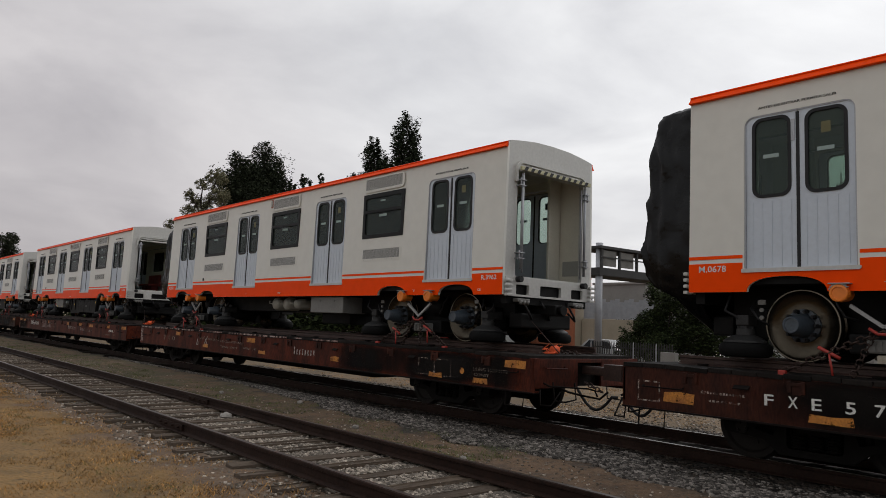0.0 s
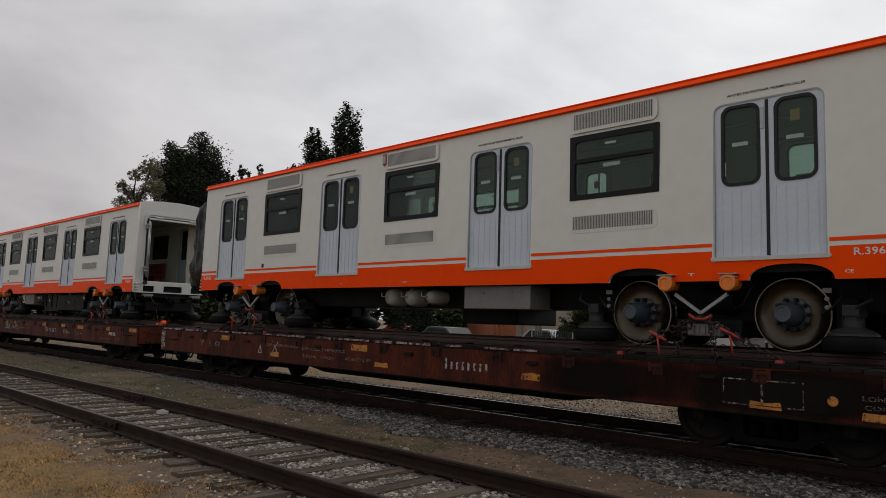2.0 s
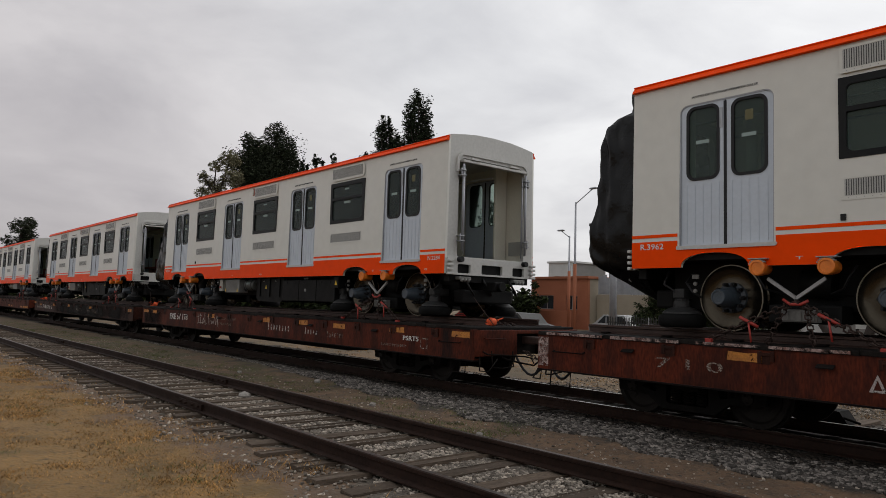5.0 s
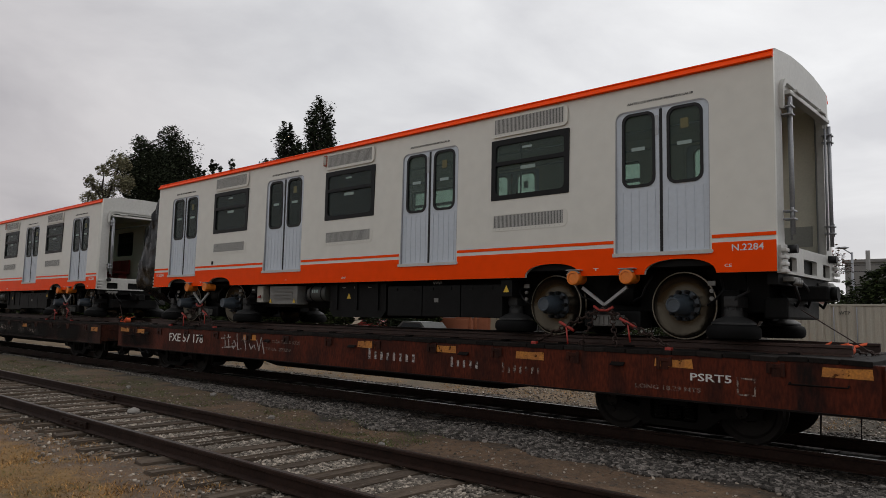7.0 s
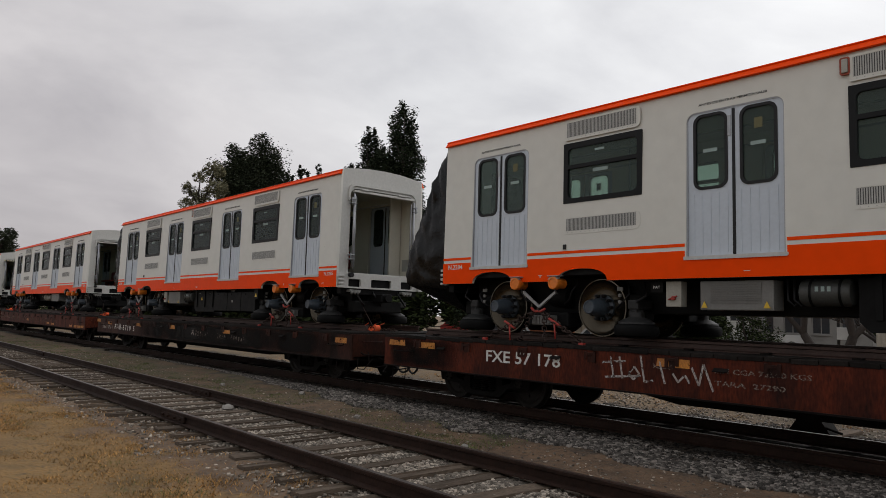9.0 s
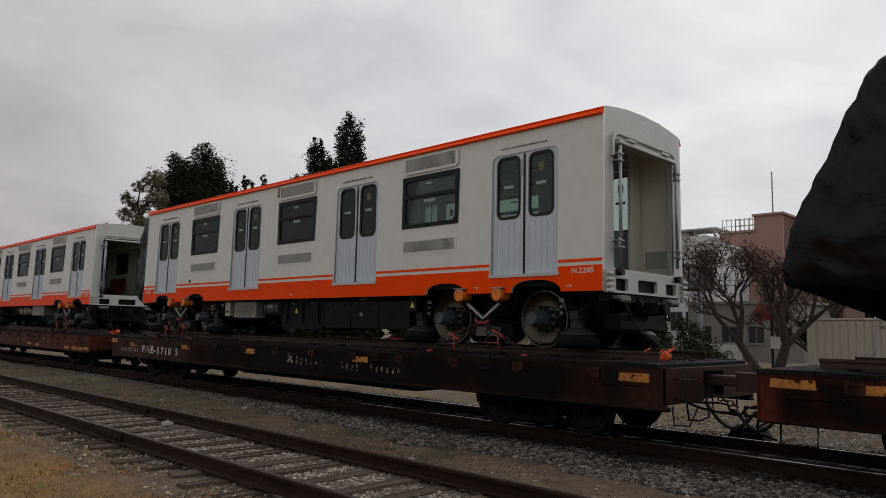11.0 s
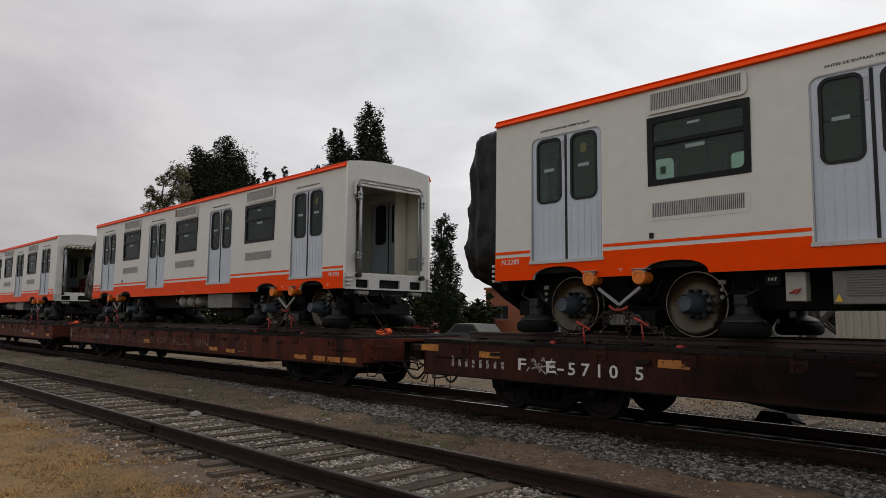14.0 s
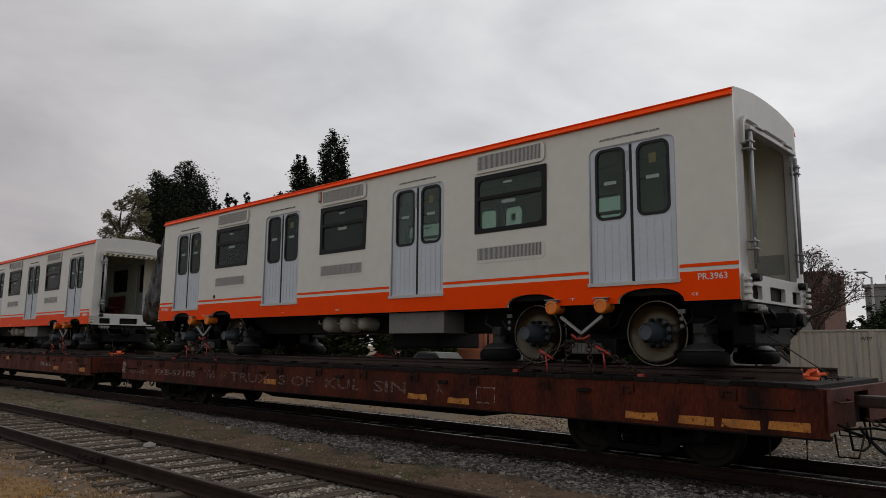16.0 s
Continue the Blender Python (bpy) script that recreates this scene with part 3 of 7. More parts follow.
# ---- the flat wagons ----
WX0, WX1, WY, WTOP, WBOT = -17.5, 0.97, 1.45, 1.13, 0.57   # ends, half width, deck and sill heights
TRUCKS = (-15.05, -1.55)
WC = 10.25


def truck_frame_mesh():
    bm = bmesh.new()
    for s in (-1, 1):
        y = s * 1.0
        out = [(-1.15, 0.50), (-1.12, 0.34), (-0.62, 0.30), (-0.42, 0.14), (0.42, 0.14), (0.62, 0.30), (1.12, 0.34), (1.15, 0.50), (0.75, 0.60), (0.4, 0.68), (-0.4, 0.68), (-0.75, 0.60)]
        hole = [rounded(-0.33, 0.33, 0.22, 0.56, 0.06), [(-0.74, 0.42), (-0.5, 0.36), (-0.45, 0.5), (-0.62, 0.52)], [(0.5, 0.36), (0.74, 0.42), (0.62, 0.52), (0.45, 0.5)]]
        plate(bm, out, hole, lambda u, v, w, y=y: (u, y - 0.06 + w, v), 0.12)
    box(bm, -0.2, 0.2, -1.1, 1.1, 0.42, 0.62, 0.03)
    return mesh_of("side_frame", bm, M_TRUCK)


def spring_mesh():
    bm = bmesh.new()
    lathe(bm, [(0.035 * k + d, r) for k in range(7) for d, r in ((-0.014, 0.066), (0.0, 0.09), (0.014, 0.066))], (0, 0, 0.25), 10, "Z")
    return mesh_of("spring", bm, M_TRUCK)


def wheelset_mesh():
    bm = bmesh.new()
    rod(bm, (0, -1.08, 0), (0, 1.08, 0), 0.08, 14)
    for s in (-1, 1):
        prof = [(s * 0.69, 0.445), (s * 0.72, 0.445), (s * 0.735, 0.42), (s * 0.83, 0.415), (s * 0.83, 0.35), (s * 0.80, 0.32), (s * 0.79, 0.15), (s * 0.84, 0.13), (s * 0.84, 0.09), (s * 0.66, 0.09), (s * 0.69, 0.3)]
        lathe(bm, prof, (0, 0, 0), 28)
        for k in range(4):   # cored openings read as spokes when the wheel turns
            a = k * math.pi / 2
            box(bm, 0.22 * math.cos(a) - 0.03, 0.22 * math.cos(a) + 0.03, s * 0.80 - 0.012, s * 0.80 + 0.012, 0.22 * math.sin(a) - 0.03, 0.22 * math.sin(a) + 0.03)
        for k in range(3):   # bearing cap bolts
            a = k * 2 * math.pi / 3
            rod(bm, (0.06 * math.cos(a), s * 1.06, 0.06 * math.sin(a)), (0.06 * math.cos(a), s * 1.11, 0.06 * math.sin(a)), 0.018, 6)
    return mesh_of("wheelset", bm, M_WTREAD)


TRUCK_ME, SPRING_ME, WHEELSET_ME = truck_frame_mesh(), spring_mesh(), wheelset_mesh()


def chain_links(bm, p, q, link=0.07, r=0.011):
    p, q = Vector(p), Vector(q)
    n = max(2, int((q - p).length / (link * 0.72)))
    d = (q - p) / n
    rot = d.to_track_quat("X", "Z")
    for i in range(n):
        c = p + d * (i + 0.5)
        ring = [Vector((link / 2 * math.cos(a), 0.45 * link * math.sin(a), 0)) for a in (0, math.pi / 3, 2 * math.pi / 3, math.pi, 4 * math.pi / 3, 5 * math.pi / 3)]
        if i % 2:
            ring = [Vector((v.x, 0, v.y)) for v in ring]
        pts = [c + rot @ v for v in ring]
        pipe(bm, pts + pts[:1], r, 4)


def build_flatcar():
    w = thing("flatcar", "rust-red steel flat wagon with a blackened plank deck and old stencils", "flat wagon", (0, WC, 0), group="flat wagons of the train")
    # side sills, with their flanges
    for s in (-1, 1):
        bm = bmesh.new()
        i, o = s * (WY - 0.14), s * WY
        channel = [(i, WBOT - 0.02), (o, WBOT - 0.02), (o, WTOP - 0.035), (i, WTOP - 0.035), (i, WTOP - 0.06), (s * (WY - 0.03), WTOP - 0.06), (s * (WY - 0.03), WBOT), (i, WBOT)]
        plate(bm, channel, [], lambda u, v, q: (WX0 + q, u, v), WX1 - WX0)
        sill = part("side_sill", bm, M_WAGON, w, "rust-red side sill streaked with soot")
        part("bottom_flange", box(bmesh.new(), WX0, WX1, *sorted((s * (WY - 0.12), s * (WY + 0.018))), WBOT - 0.045, WBOT - 0.0205, 0.004), M_WAGONDARK, sill, "sooty bottom flange")
        for i in range(13):
            x = WX0 + 1.05 + i * 1.36
            bm = bmesh.new()
            o = s * WY
            yy = sorted((o, o + s * 0.022))
            wob = 0.02 * math.sin(i * 2.7)
            box(bm, x - 0.105, x - 0.055, *yy, WTOP - 0.20 + wob, WTOP - 0.06, 0.006)
            box(bm, x + 0.055, x + 0.105, *yy, WTOP - 0.20 - wob, WTOP - 0.06, 0.006)
            box(bm, x - 0.06, x + 0.06, *yy, WTOP - 0.12, WTOP - 0.075, 0.006)
            box(bm, x - 0.05, x + 0.05, *sorted((o, o + s * 0.006)), WTOP - 0.22, WTOP - 0.118)
            part("stake_pocket", bm, M_WAGONDEEP, sill)
        o = s * (WY + 0.05)
        for e in (WX0 + 0.35, WX1 - 0.95):   # pipe handrails by the wagon's ends
            part("grab_iron", pipe(bmesh.new(), [(e, s * WY, 0.86), (e, o, 0.84), (e + 0.6, o, 0.84), (e + 0.6, s * WY, 0.86)], 0.011, 6), M_WAGONDARK, sill)
        for i in range(6):   # folded lashing plates along the sill
            x = WX0 + 1.75 + i * 2.72
            bm = plate(bmesh.new(), [(s * WY, WTOP - 0.16), (s * (WY + 0.055), WTOP - 0.20), (s * (WY + 0.055), WTOP - 0.212), (s * WY, WTOP - 0.175)], [], lambda u, v, q: (x - 0.1 + q, u, v), 0.2)
            part("lashing_plate", bm, M_WAGONDARK, sill)
        for e in (WX0 + 0.25, WX1 - 0.65):   # step stirrups
            part("step_iron", pipe(bmesh.new(), [(e, s * (WY - 0.05), WBOT), (e, s * (WY - 0.02), 0.30), (e + 0.4, s * (WY - 0.02), 0.30), (e + 0.4, s * (WY - 0.05), WBOT)], 0.014, 6), M_WAGONDARK, w)
    # end sills
    for e, s in ((WX0, -1), (WX1, 1)):
        bm = bmesh.new()
        a, b = sorted((e, e - s * 0.05))
        box(bm, a, b, -WY, -0.33, WBOT + 0.04, WTOP - 0.04, 0.01)
        box(bm, a, b, 0.33, WY, WBOT + 0.04, WTOP - 0.04, 0.01)
        box(bm, a, b, -0.33, 0.33, 1.02, WTOP - 0.04, 0.01)
        pipe(bm, [(e, -1.2, 0.95), (e + s * 0.07, -1.2, 0.93), (e + s * 0.07, -0.7, 0.93), (e, -0.7, 0.95)], 0.011, 6)
        part("end_sill", bm, M_WAGON, w)
        bm = bmesh.new()   # drawgear and coupler
        box(bm, *sorted((e - s * 0.5, e + s * 0.42)), -0.095, 0.095, 0.82, 0.97, 0.03)
        hx = e + s * 0.45
        plate(bm, [(hx - s * 0.08, -0.13), (hx + s * 0.30, -0.17), (hx + s * 0.38, -0.02), (hx + s * 0.20, 0.02), (hx + s * 0.22, 0.12), (hx + s * 0.36, 0.17), (hx + s * 0.28, 0.22), (hx - s * 0.05, 0.15)], [],
              lambda u, v, q: (u, v * 0.85, 0.76 + q), 0.26)
        coupler = part("coupler", bm, M_DECKRAIL, w, "rusty knuckle coupler")
        bm = bmesh.new()
        pipe(bm, [(e + s * 0.03, -1.25, 0.70), (e + s * 0.16, -1.25, 0.66), (e + s * 0.18, -0.3, 0.60), (e + s * 0.30, -0.25, 0.58), (e + s * 0.32, -0.2, 0.48)], 0.016, 6)
        pipe(bm, [(e + s * 0.1, -1.1, 0.72), (e + s * 0.14, -1.1, 0.42), (e + s * 0.2, -0.9, 0.40), (e + s * 0.2, -0.62, 0.43), (e + s * 0.15, -0.6, 0.7)], 0.014, 6)
        part("uncoupling_lever", bm, M_WAGONDARK, coupler)
        bm = bmesh.new()   # brake hose, hanging in a bow
        pts = [(e + s * (0.05 + 0.75 * u), -0.42 + 0.1 * u, 0.62 - 0.34 * math.sin(math.pi * min(1, u * 1.15) * 0.9)) for u in [i / 8 for i in range(9)]]
        pipe(bm, pts, 0.024, 8)
        part("brake_hose", bm, M_RUBBER, coupler)
        bm = bmesh.new()   # pipes below the end sill
        pipe(bm, [(e - s * 0.1, -0.75, 0.62), (e + s * 0.12, -0.72, 0.55), (e + s * 0.2, -0.5, 0.50), (e + s * 0.55, -0.45, 0.47), (e + s * 0.6, -0.3, 0.58)], 0.019, 6)
        part("brake_pipe", bm, M_WAGONDARK, coupler)
        bm = bmesh.new()
        pipe(bm, [(e + s * 0.02, -1.32, 0.60), (e + s * 0.05, -1.34, 0.36), (e + s * 0.24, -1.30, 0.36), (e + s * 0.26, -1.1, 0.58)], 0.013, 6)
        part("air_pipe", bm, M_WAGONDARK, coupler)
        bm = bmesh.new()
        chain_links(bm, (e + s * 0.1, -0.25, 0.70), (e + s * 0.42, -0.2, 0.56), 0.09, 0.012)
        part("safety_chain", bm, M_CHAIN, coupler)
    # centre sill, deep between the trucks
    bm = bmesh.new()
    out = [(WX0 + 0.1, 1.0), (WX0 + 0.1, 0.62), (-13.7, 0.62), (-11.6, 0.30), (-5.0, 0.30), (-2.9, 0.62), (WX1 - 0.1, 0.62), (WX1 - 0.1, 1.0)]
    plate(bm, out, [], lambda u, v, q: (u, -0.28 + q, v), 0.56)
    for x in [WX0 + 1.2 + 1.55 * i for i in range(11)]:
        box(bm, x - 0.05, x + 0.05, -WY + 0.04, WY - 0.04, 0.72, 1.04)
    part("centre_sill", bm, M_WAGONDARK, w)
    bm = bmesh.new()   # brake rigging, reservoir
    lathe(bm, [(-0.5, 0.02), (-0.46, 0.16), (0.46, 0.16), (0.5, 0.02)], (-9.4, 0.75, 0.62), 16, "X")
    rod(bm, (-13.5, -0.9, 0.55), (-3.2, -0.9, 0.55), 0.02, 6)
    pipe(bm, [(-8.6, -1.2, 0.58), (-8.6, -1.25, 0.44), (-7.9, -1.25, 0.44), (-7.9, -1.2, 0.58)], 0.014, 6)
    part("brake_gear", bm, M_TRUCK, w)
    # deck planks, slightly uneven
    rng = random.Random(5)
    planks = []
    for v in range(4):
        bm = bmesh.new()
        box(bm, -0.155, 0.155, -WY - 0.015, WY + 0.015, WTOP - 0.04, WTOP + 0.02, 0.008)
        for p in bm.verts:
            p.co.z += 0.012 * noise.noise((p.co.x * 3 + v * 7, p.co.y * 2, v))
            p.co.y += 0.02 * noise.noise((p.co.x * 5 + v, 2 * v, p.co.y))
        planks.append(mesh_of("deck_plank", bm, M_DECK))
    deck = part("deck", box(bmesh.new(), WX0 + 0.02, WX1 - 0.02, -WY + 0.02, WY - 0.02, WTOP - 0.058, WTOP - 0.045), M_WAGONDARK, w)
    x = WX0 + 0.17
    while x < WX1 - 0.1:
        part("deck_plank", rng.choice(planks), M_DECK, deck, at=(x, 0, rng.uniform(-0.008, 0.006)))
        x += 0.322
    # rails laid on the deck, with clamps
    for s in (-1, 1):
        r = part("deck_rail", rail(bmesh.new(), WX0 + 0.5, WX1 - 0.45, s * 0.7525, WTOP + 0.02, 0.134), M_DECKRAIL, w, "rusty rail bolted along the deck")
        clamp = mesh_of("rail_clamp", box(bmesh.new(), -0.06, 0.06, s * 0.7525 - 0.15, s * 0.7525 + 0.15, WTOP + 0.02, WTOP + 0.045, 0.006), M_WAGONDARK)
        for i in range(16):
            part("rail_clamp", clamp, M_WAGONDARK, r, at=(WX0 + 0.9 + i * 1.1, 0, 0))
    for i, tx in enumerate(TRUCKS):
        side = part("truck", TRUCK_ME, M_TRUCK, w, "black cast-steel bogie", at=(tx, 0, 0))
        # Bolster box filled out with black to block the sky between the springs.
        part("bolster", box(bmesh.new(), -0.34, 0.34, -0.90, 0.90, 0.20, 0.54, 0.02), M_TRUCK, side, "black bolster box added to block the sky between the springs")
        for s in (-1, 1):
            for x in (-0.2, 0.0, 0.2):
                part("spring", SPRING_ME, M_TRUCK, side, at=(x, s * 1.0, 0))
        for ax in (-0.89, 0.89):
            part("wheelset", WHEELSET_ME, M_WTREAD, side, at=(ax, 0, 0.42))
    return w


FLAT = build_flatcar()
FLAT_OFF = (20.15, 0.0, -20.175 + 0.15, -39.754 + 0.1, -59.975, -80.77, -101.0)
FLATS = [FLAT] + [copy_thing(FLAT, Matrix.Translation((o, WC, 0))) for o in FLAT_OFF[1:]]
FLAT.location.x = FLAT_OFF[0]

# ---- the metro cars ----
CL, CW, CC = 15.84, 1.265, 10.265            # length, half width, centre line
Z_SKIRT, Z_TOP, Z_FLOOR = 2.15, 4.908, 2.44
BASE = Vector((7.92, 0, -1.30))            # parts are drawn from the car's front end at rail level
PITCH = 4.28
DOORS = [(-2.15 - 4.304 * i, -0.80 - 4.304 * i) for i in range(4)]
WINDOWS = [(-4.37 - PITCH * i, -2.905 - PITCH * i) for i in range(3)]
AXLES = (-1.33, -3.38, -CL + 3.38, -CL + 1.33)


def cpart(name, bm, material, car, label=""):
    return part(name, bm, material, car, label, BASE)


def arch(c, top=2.345, half=0.49, n=14):
    """The outline of a wheel arch in the skirt, from its left foot to its right: flat on top, with round shoulders."""
    out = []
    for i in range(n + 1):
        a = math.pi * (1 - i / n)
        ca, sa = math.cos(a), math.sin(a)
        out.append((c + half * math.copysign(abs(ca) ** 0.85, ca), Z_SKIRT + (top - Z_SKIRT) * abs(sa) ** 0.9))
    return out


ARCHES = (-1.22, -3.20, -CL + 3.28, -CL + 1.30)


def bottom_line(left, right):
    pts = [(left, Z_SKIRT)]
    for c in sorted(ARCHES):
        pts += arch(c)
    return pts + [(right, Z_SKIRT)]


def lean(z):
    """The sides draw in slightly towards the roof."""
    return max(0.0, (z - 3.2) / 1.7) * 0.035


def side_place(s):
    return lambda u, v, w: (u, s * (CW - w), v)


def build_side(car, s):
    holes = [rounded(a, b, Z_FLOOR, 4.46, (0.02, 0.02, 0.12, 0.12)) for a, b in DOORS] + [rounded(a + 0.01, b - 0.01, 3.41, 4.375, 0.02) for a, b in WINDOWS]
    wall = bmesh.new()
    plate(wall, bottom_line(-CL, 0) + [(0, Z_TOP), (-CL, Z_TOP)], holes, side_place(s), 0.05)
    for v in wall.verts:
        v.co.y -= s * lean(v.co.z)
    wall = cpart("side_wall", wall, M_GREY, car, "smooth warm grey painted side wall")
    # the orange skirt, interrupted by the door sills, and the thin stripe over it
    bm = bmesh.new()
    top = [(0, 2.533)]
    for a, b in DOORS:
        top += [(b + 0.02, 2.533), (b + 0.02, Z_FLOOR - 0.04), (a - 0.02, Z_FLOOR - 0.04), (a - 0.02, 2.533)]
    top += [(-CL, 2.533)]
    plate(bm, bottom_line(-CL, 0) + top, [], lambda u, v, w: (u, s * (CW + 0.001 + w), v), 0.003)
    part("orange_skirt", bm, M_ORANGE, wall, "orange painted skirt band")
    bm = bmesh.new()
    xs = [0] + [x for a, b in DOORS for x in (b + 0.02, a - 0.02)] + [-CL]
    for b, a in zip(xs[::2], xs[1::2]):
        y = sorted((s * (CW + 0.001), s * (CW + 0.004)))
        box(bm, a, b, *y, 2.590, 2.634)
    part("orange_stripe", bm, M_ORANGE, wall)
    bm = bmesh.new()
    plate(bm, [(s * (CW - 0.048), 4.800), (s * (CW + 0.020), 4.800), (s * (CW + 0.026), 4.808), (s * (CW - 0.030), 4.888), (s * (CW - 0.018), 4.892), (s * (CW - 0.018), 4.904), (s * (CW - 0.040), 4.916), (s * (CW - 0.062), 4.916)], [], lambda u, v, w: (-CL + w, u, v), CL)
    part("cornice_stripe", bm, M_ORANGE, wall, "orange stripe under the rain gutter")
    bm = bmesh.new()   # cream lining with its own openings
    inner = [rounded(a - 0.02, b + 0.02, Z_FLOOR, 4.46, 0.03) for a, b in DOORS] + [rounded(a + 0.06, b - 0.06, 3.47, 4.32, 0.08) for a, b in WINDOWS]
    plate(bm, [(-CL + 0.1, Z_FLOOR - 0.01), (-0.1, Z_FLOOR - 0.01), (-0.1, 4.70), (-CL + 0.1, 4.70)], inner, lambda u, v, w: (u, s * (CW - 0.11 - w), v), 0.02)
    part("interior_lining", bm, M_CREAM, wall)
    return wall


def window_meshes(s):
    """Frame, pane and transom of a side window about its own left lower corner."""
    w, h = 1.465, 0.985
    o = CW - 0.022
    bm = bmesh.new()
    pl = lambda u, v, d: (u, s * (o + 0.026 - d), v)
    plate(bm, rounded(0, w, 0, h, 0.012), [rounded(0.085, w - 0.085, 0.08, 0.565, (0.09, 0.09, 0.02, 0.02)), rounded(0.085, w - 0.085, 0.625, h - 0.09, (0.02, 0.02, 0.07, 0.07))], pl, 0.05)
    fr = mesh_of("window_frame", bm, M_FRAME)
    bm = bmesh.new()
    box(bm, 0.08, w - 0.08, *sorted((s * (o - 0.012), s * (o - 0.008))), 0.075, 0.57)
    lo = mesh_of("window_pane", bm, M_GLASS)
    bm = bmesh.new()
    box(bm, 0.08, w - 0.08, *sorted((s * (o - 0.002), s * (o + 0.002))), 0.62, h - 0.085)
    hi = mesh_of("vent_pane", bm, M_GLASS)
    bm = bmesh.new()
    box(bm, 0.56, 0.84, *sorted((s * (o - 0.004), s * (o - 0.007))), 0.47, 0.525)
    box(bm, 0.60, 0.78, *sorted((s * (o + 0.004), s * (o + 0.006))), 0.80, 0.835)
    st = mesh_of("sticker", bm, M_STICKER)
    return fr, lo, hi, st


def grille_mesh(s, h):
    """A ventilation grille: a rounded plate with a recessed field of upright slats and a row of screws."""
    w = 1.42
    bm = bmesh.new()
    pl = lambda u, v, d: (u, s * (CW + 0.003 - d), v)
    plate(bm, rounded(0, w, 0, h, (0.02, 0.09, 0.09, 0.02)), [rounded(0.04, w - 0.07, 0.055, h - 0.03, 0.01)], pl, 0.014)
    rim = len(bm.faces)
    n = 50
    for i in range(n):
        x = 0.045 + (w - 0.12) * i / (n - 1)
        y = sorted((s * (CW - 0.010), s * (CW + 0.003)))
        box(bm, x - 0.0078, x + 0.0078, *y, 0.05, h - 0.025)
    for i in range(15):
        x = 0.08 + i * 0.086
        box(bm, x - 0.006, x + 0.006, *sorted((s * (CW + 0.006), s * (CW + 0.009))), 0.022, 0.032)
    for i, f in enumerate(bm.faces):
        f.material_index = 0 if i < rim else 1
    me = mesh_of("grille", bm, M_GREY)
    me.materials.append(M_GRILLE)
    return me


def grille_back(s, h):
    return mesh_of("grille_back", box(bmesh.new(), 0.03, 1.36, *sorted((s * (CW + 0.001), s * (CW + 0.002))), 0.05, h - 0.025), M_GRILLEBACK)


def door_meshes(s):
    """One leaf of a sliding door (0.665 m wide) from its lower left corner: skin with ribs, gasket, pane, sticker."""
    w, h, o = 0.655, 2.00, CW - 0.045
    wx0, wx1, wz0, wz1 = 0.10, 0.56, 0.93, 1.95
    pl = lambda u, v, d: (u, s * (o - d), v)
    bm = bmesh.new()
    plate(bm, rounded(0, w, 0, h, 0.012), [rounded(wx0, wx1, wz0, wz1, 0.11)], pl, 0.035)
    for i in range(5):
        x = 0.09 + i * 0.12
        box(bm, x - 0.006, x + 0.006, *sorted((s * (o + 0.0005), s * (o + 0.007))), 0.03, 0.86)
    skin = mesh_of("door_leaf", bm, M_DOOR)
    bm = bmesh.new()
    plate(bm, rounded(wx0 - 0.018, wx1 + 0.018, wz0 - 0.018, wz1 + 0.018, 0.125, 7), [rounded(wx0 + 0.022, wx1 - 0.022, wz0 + 0.022, wz1 - 0.022, 0.095, 7)], lambda u, v, d: (u, s * (o + 0.012 - d), v), 0.03)
    gasket = mesh_of("window_gasket", bm, M_RUBBER)
    bm = bmesh.new()
    plate(bm, rounded(wx0 + 0.01, wx1 - 0.01, wz0 + 0.01, wz1 - 0.01, 0.10), [], lambda u, v, d: (u, s * (o - 0.012 - d), v), 0.004)
    pane = mesh_of("door_pane", bm, M_GLASS)
    bm = bmesh.new()
    box(bm, wx0 + 0.12, wx0 + 0.32, *sorted((s * (o - 0.007), s * (o - 0.010))), wz0 + 0.50, wz0 + 0.55)
    sticker = mesh_of("sticker", bm, M_STICKER)
    bm = bmesh.new()
    box(bm, wx0 + 0.17, wx0 + 0.28, *sorted((s * (o - 0.007), s * (o - 0.010))), wz0 + 0.72, wz0 + 0.86)
    picto = mesh_of("warning_sticker", bm, M_PICTO)
    return skin, gasket, pane, sticker, picto


def door_frame_mesh(s):
    """Aluminium lining of a door opening, the black seal between the leaves, a sill and a lock plate."""
    w = 1.35
    bm = bmesh.new()
    outer, inner = rounded(0.001, w - 0.001, 0, 2.019, (0.02, 0.02, 0.12, 0.12)), rounded(0.016, w - 0.016, 0.0, 2.004, (0.01, 0.01, 0.10, 0.10))
    plate(bm, outer, [inner], lambda u, v, d: (u, s * (CW - 0.006 - d) - s * lean(v + Z_FLOOR), v), 0.06)
    fr = mesh_of("door_frame", bm, M_ALU)
    sill = mesh_of("door_sill", plate(bmesh.new(), rounded(-0.03, w + 0.04, -0.040, 0.010, (0.01, 0.03, 0.02, 0.01)), [], lambda u, v, d: (u, s * (CW + 0.022 - d), v), 0.08), M_END)
    seal = mesh_of("door_seal", box(bmesh.new(), w / 2 - 0.02, w / 2 + 0.02, *sorted((s * (CW - 0.085), s * (CW - 0.036))), 0.012, 1.985), M_RUBBER)
    bm = bmesh.new()
    box(bm, w / 2 - 0.105, w / 2 - 0.035, *sorted((s * (CW - 0.046), s * (CW - 0.036))), 1.62, 1.90, 0.004)
    box(bm, w / 2 - 0.075, w / 2 - 0.06, *sorted((s * (CW - 0.037), s * (CW - 0.030))), 1.70, 1.74)
    lock = mesh_of("lock_plate", bm, M_ALU)
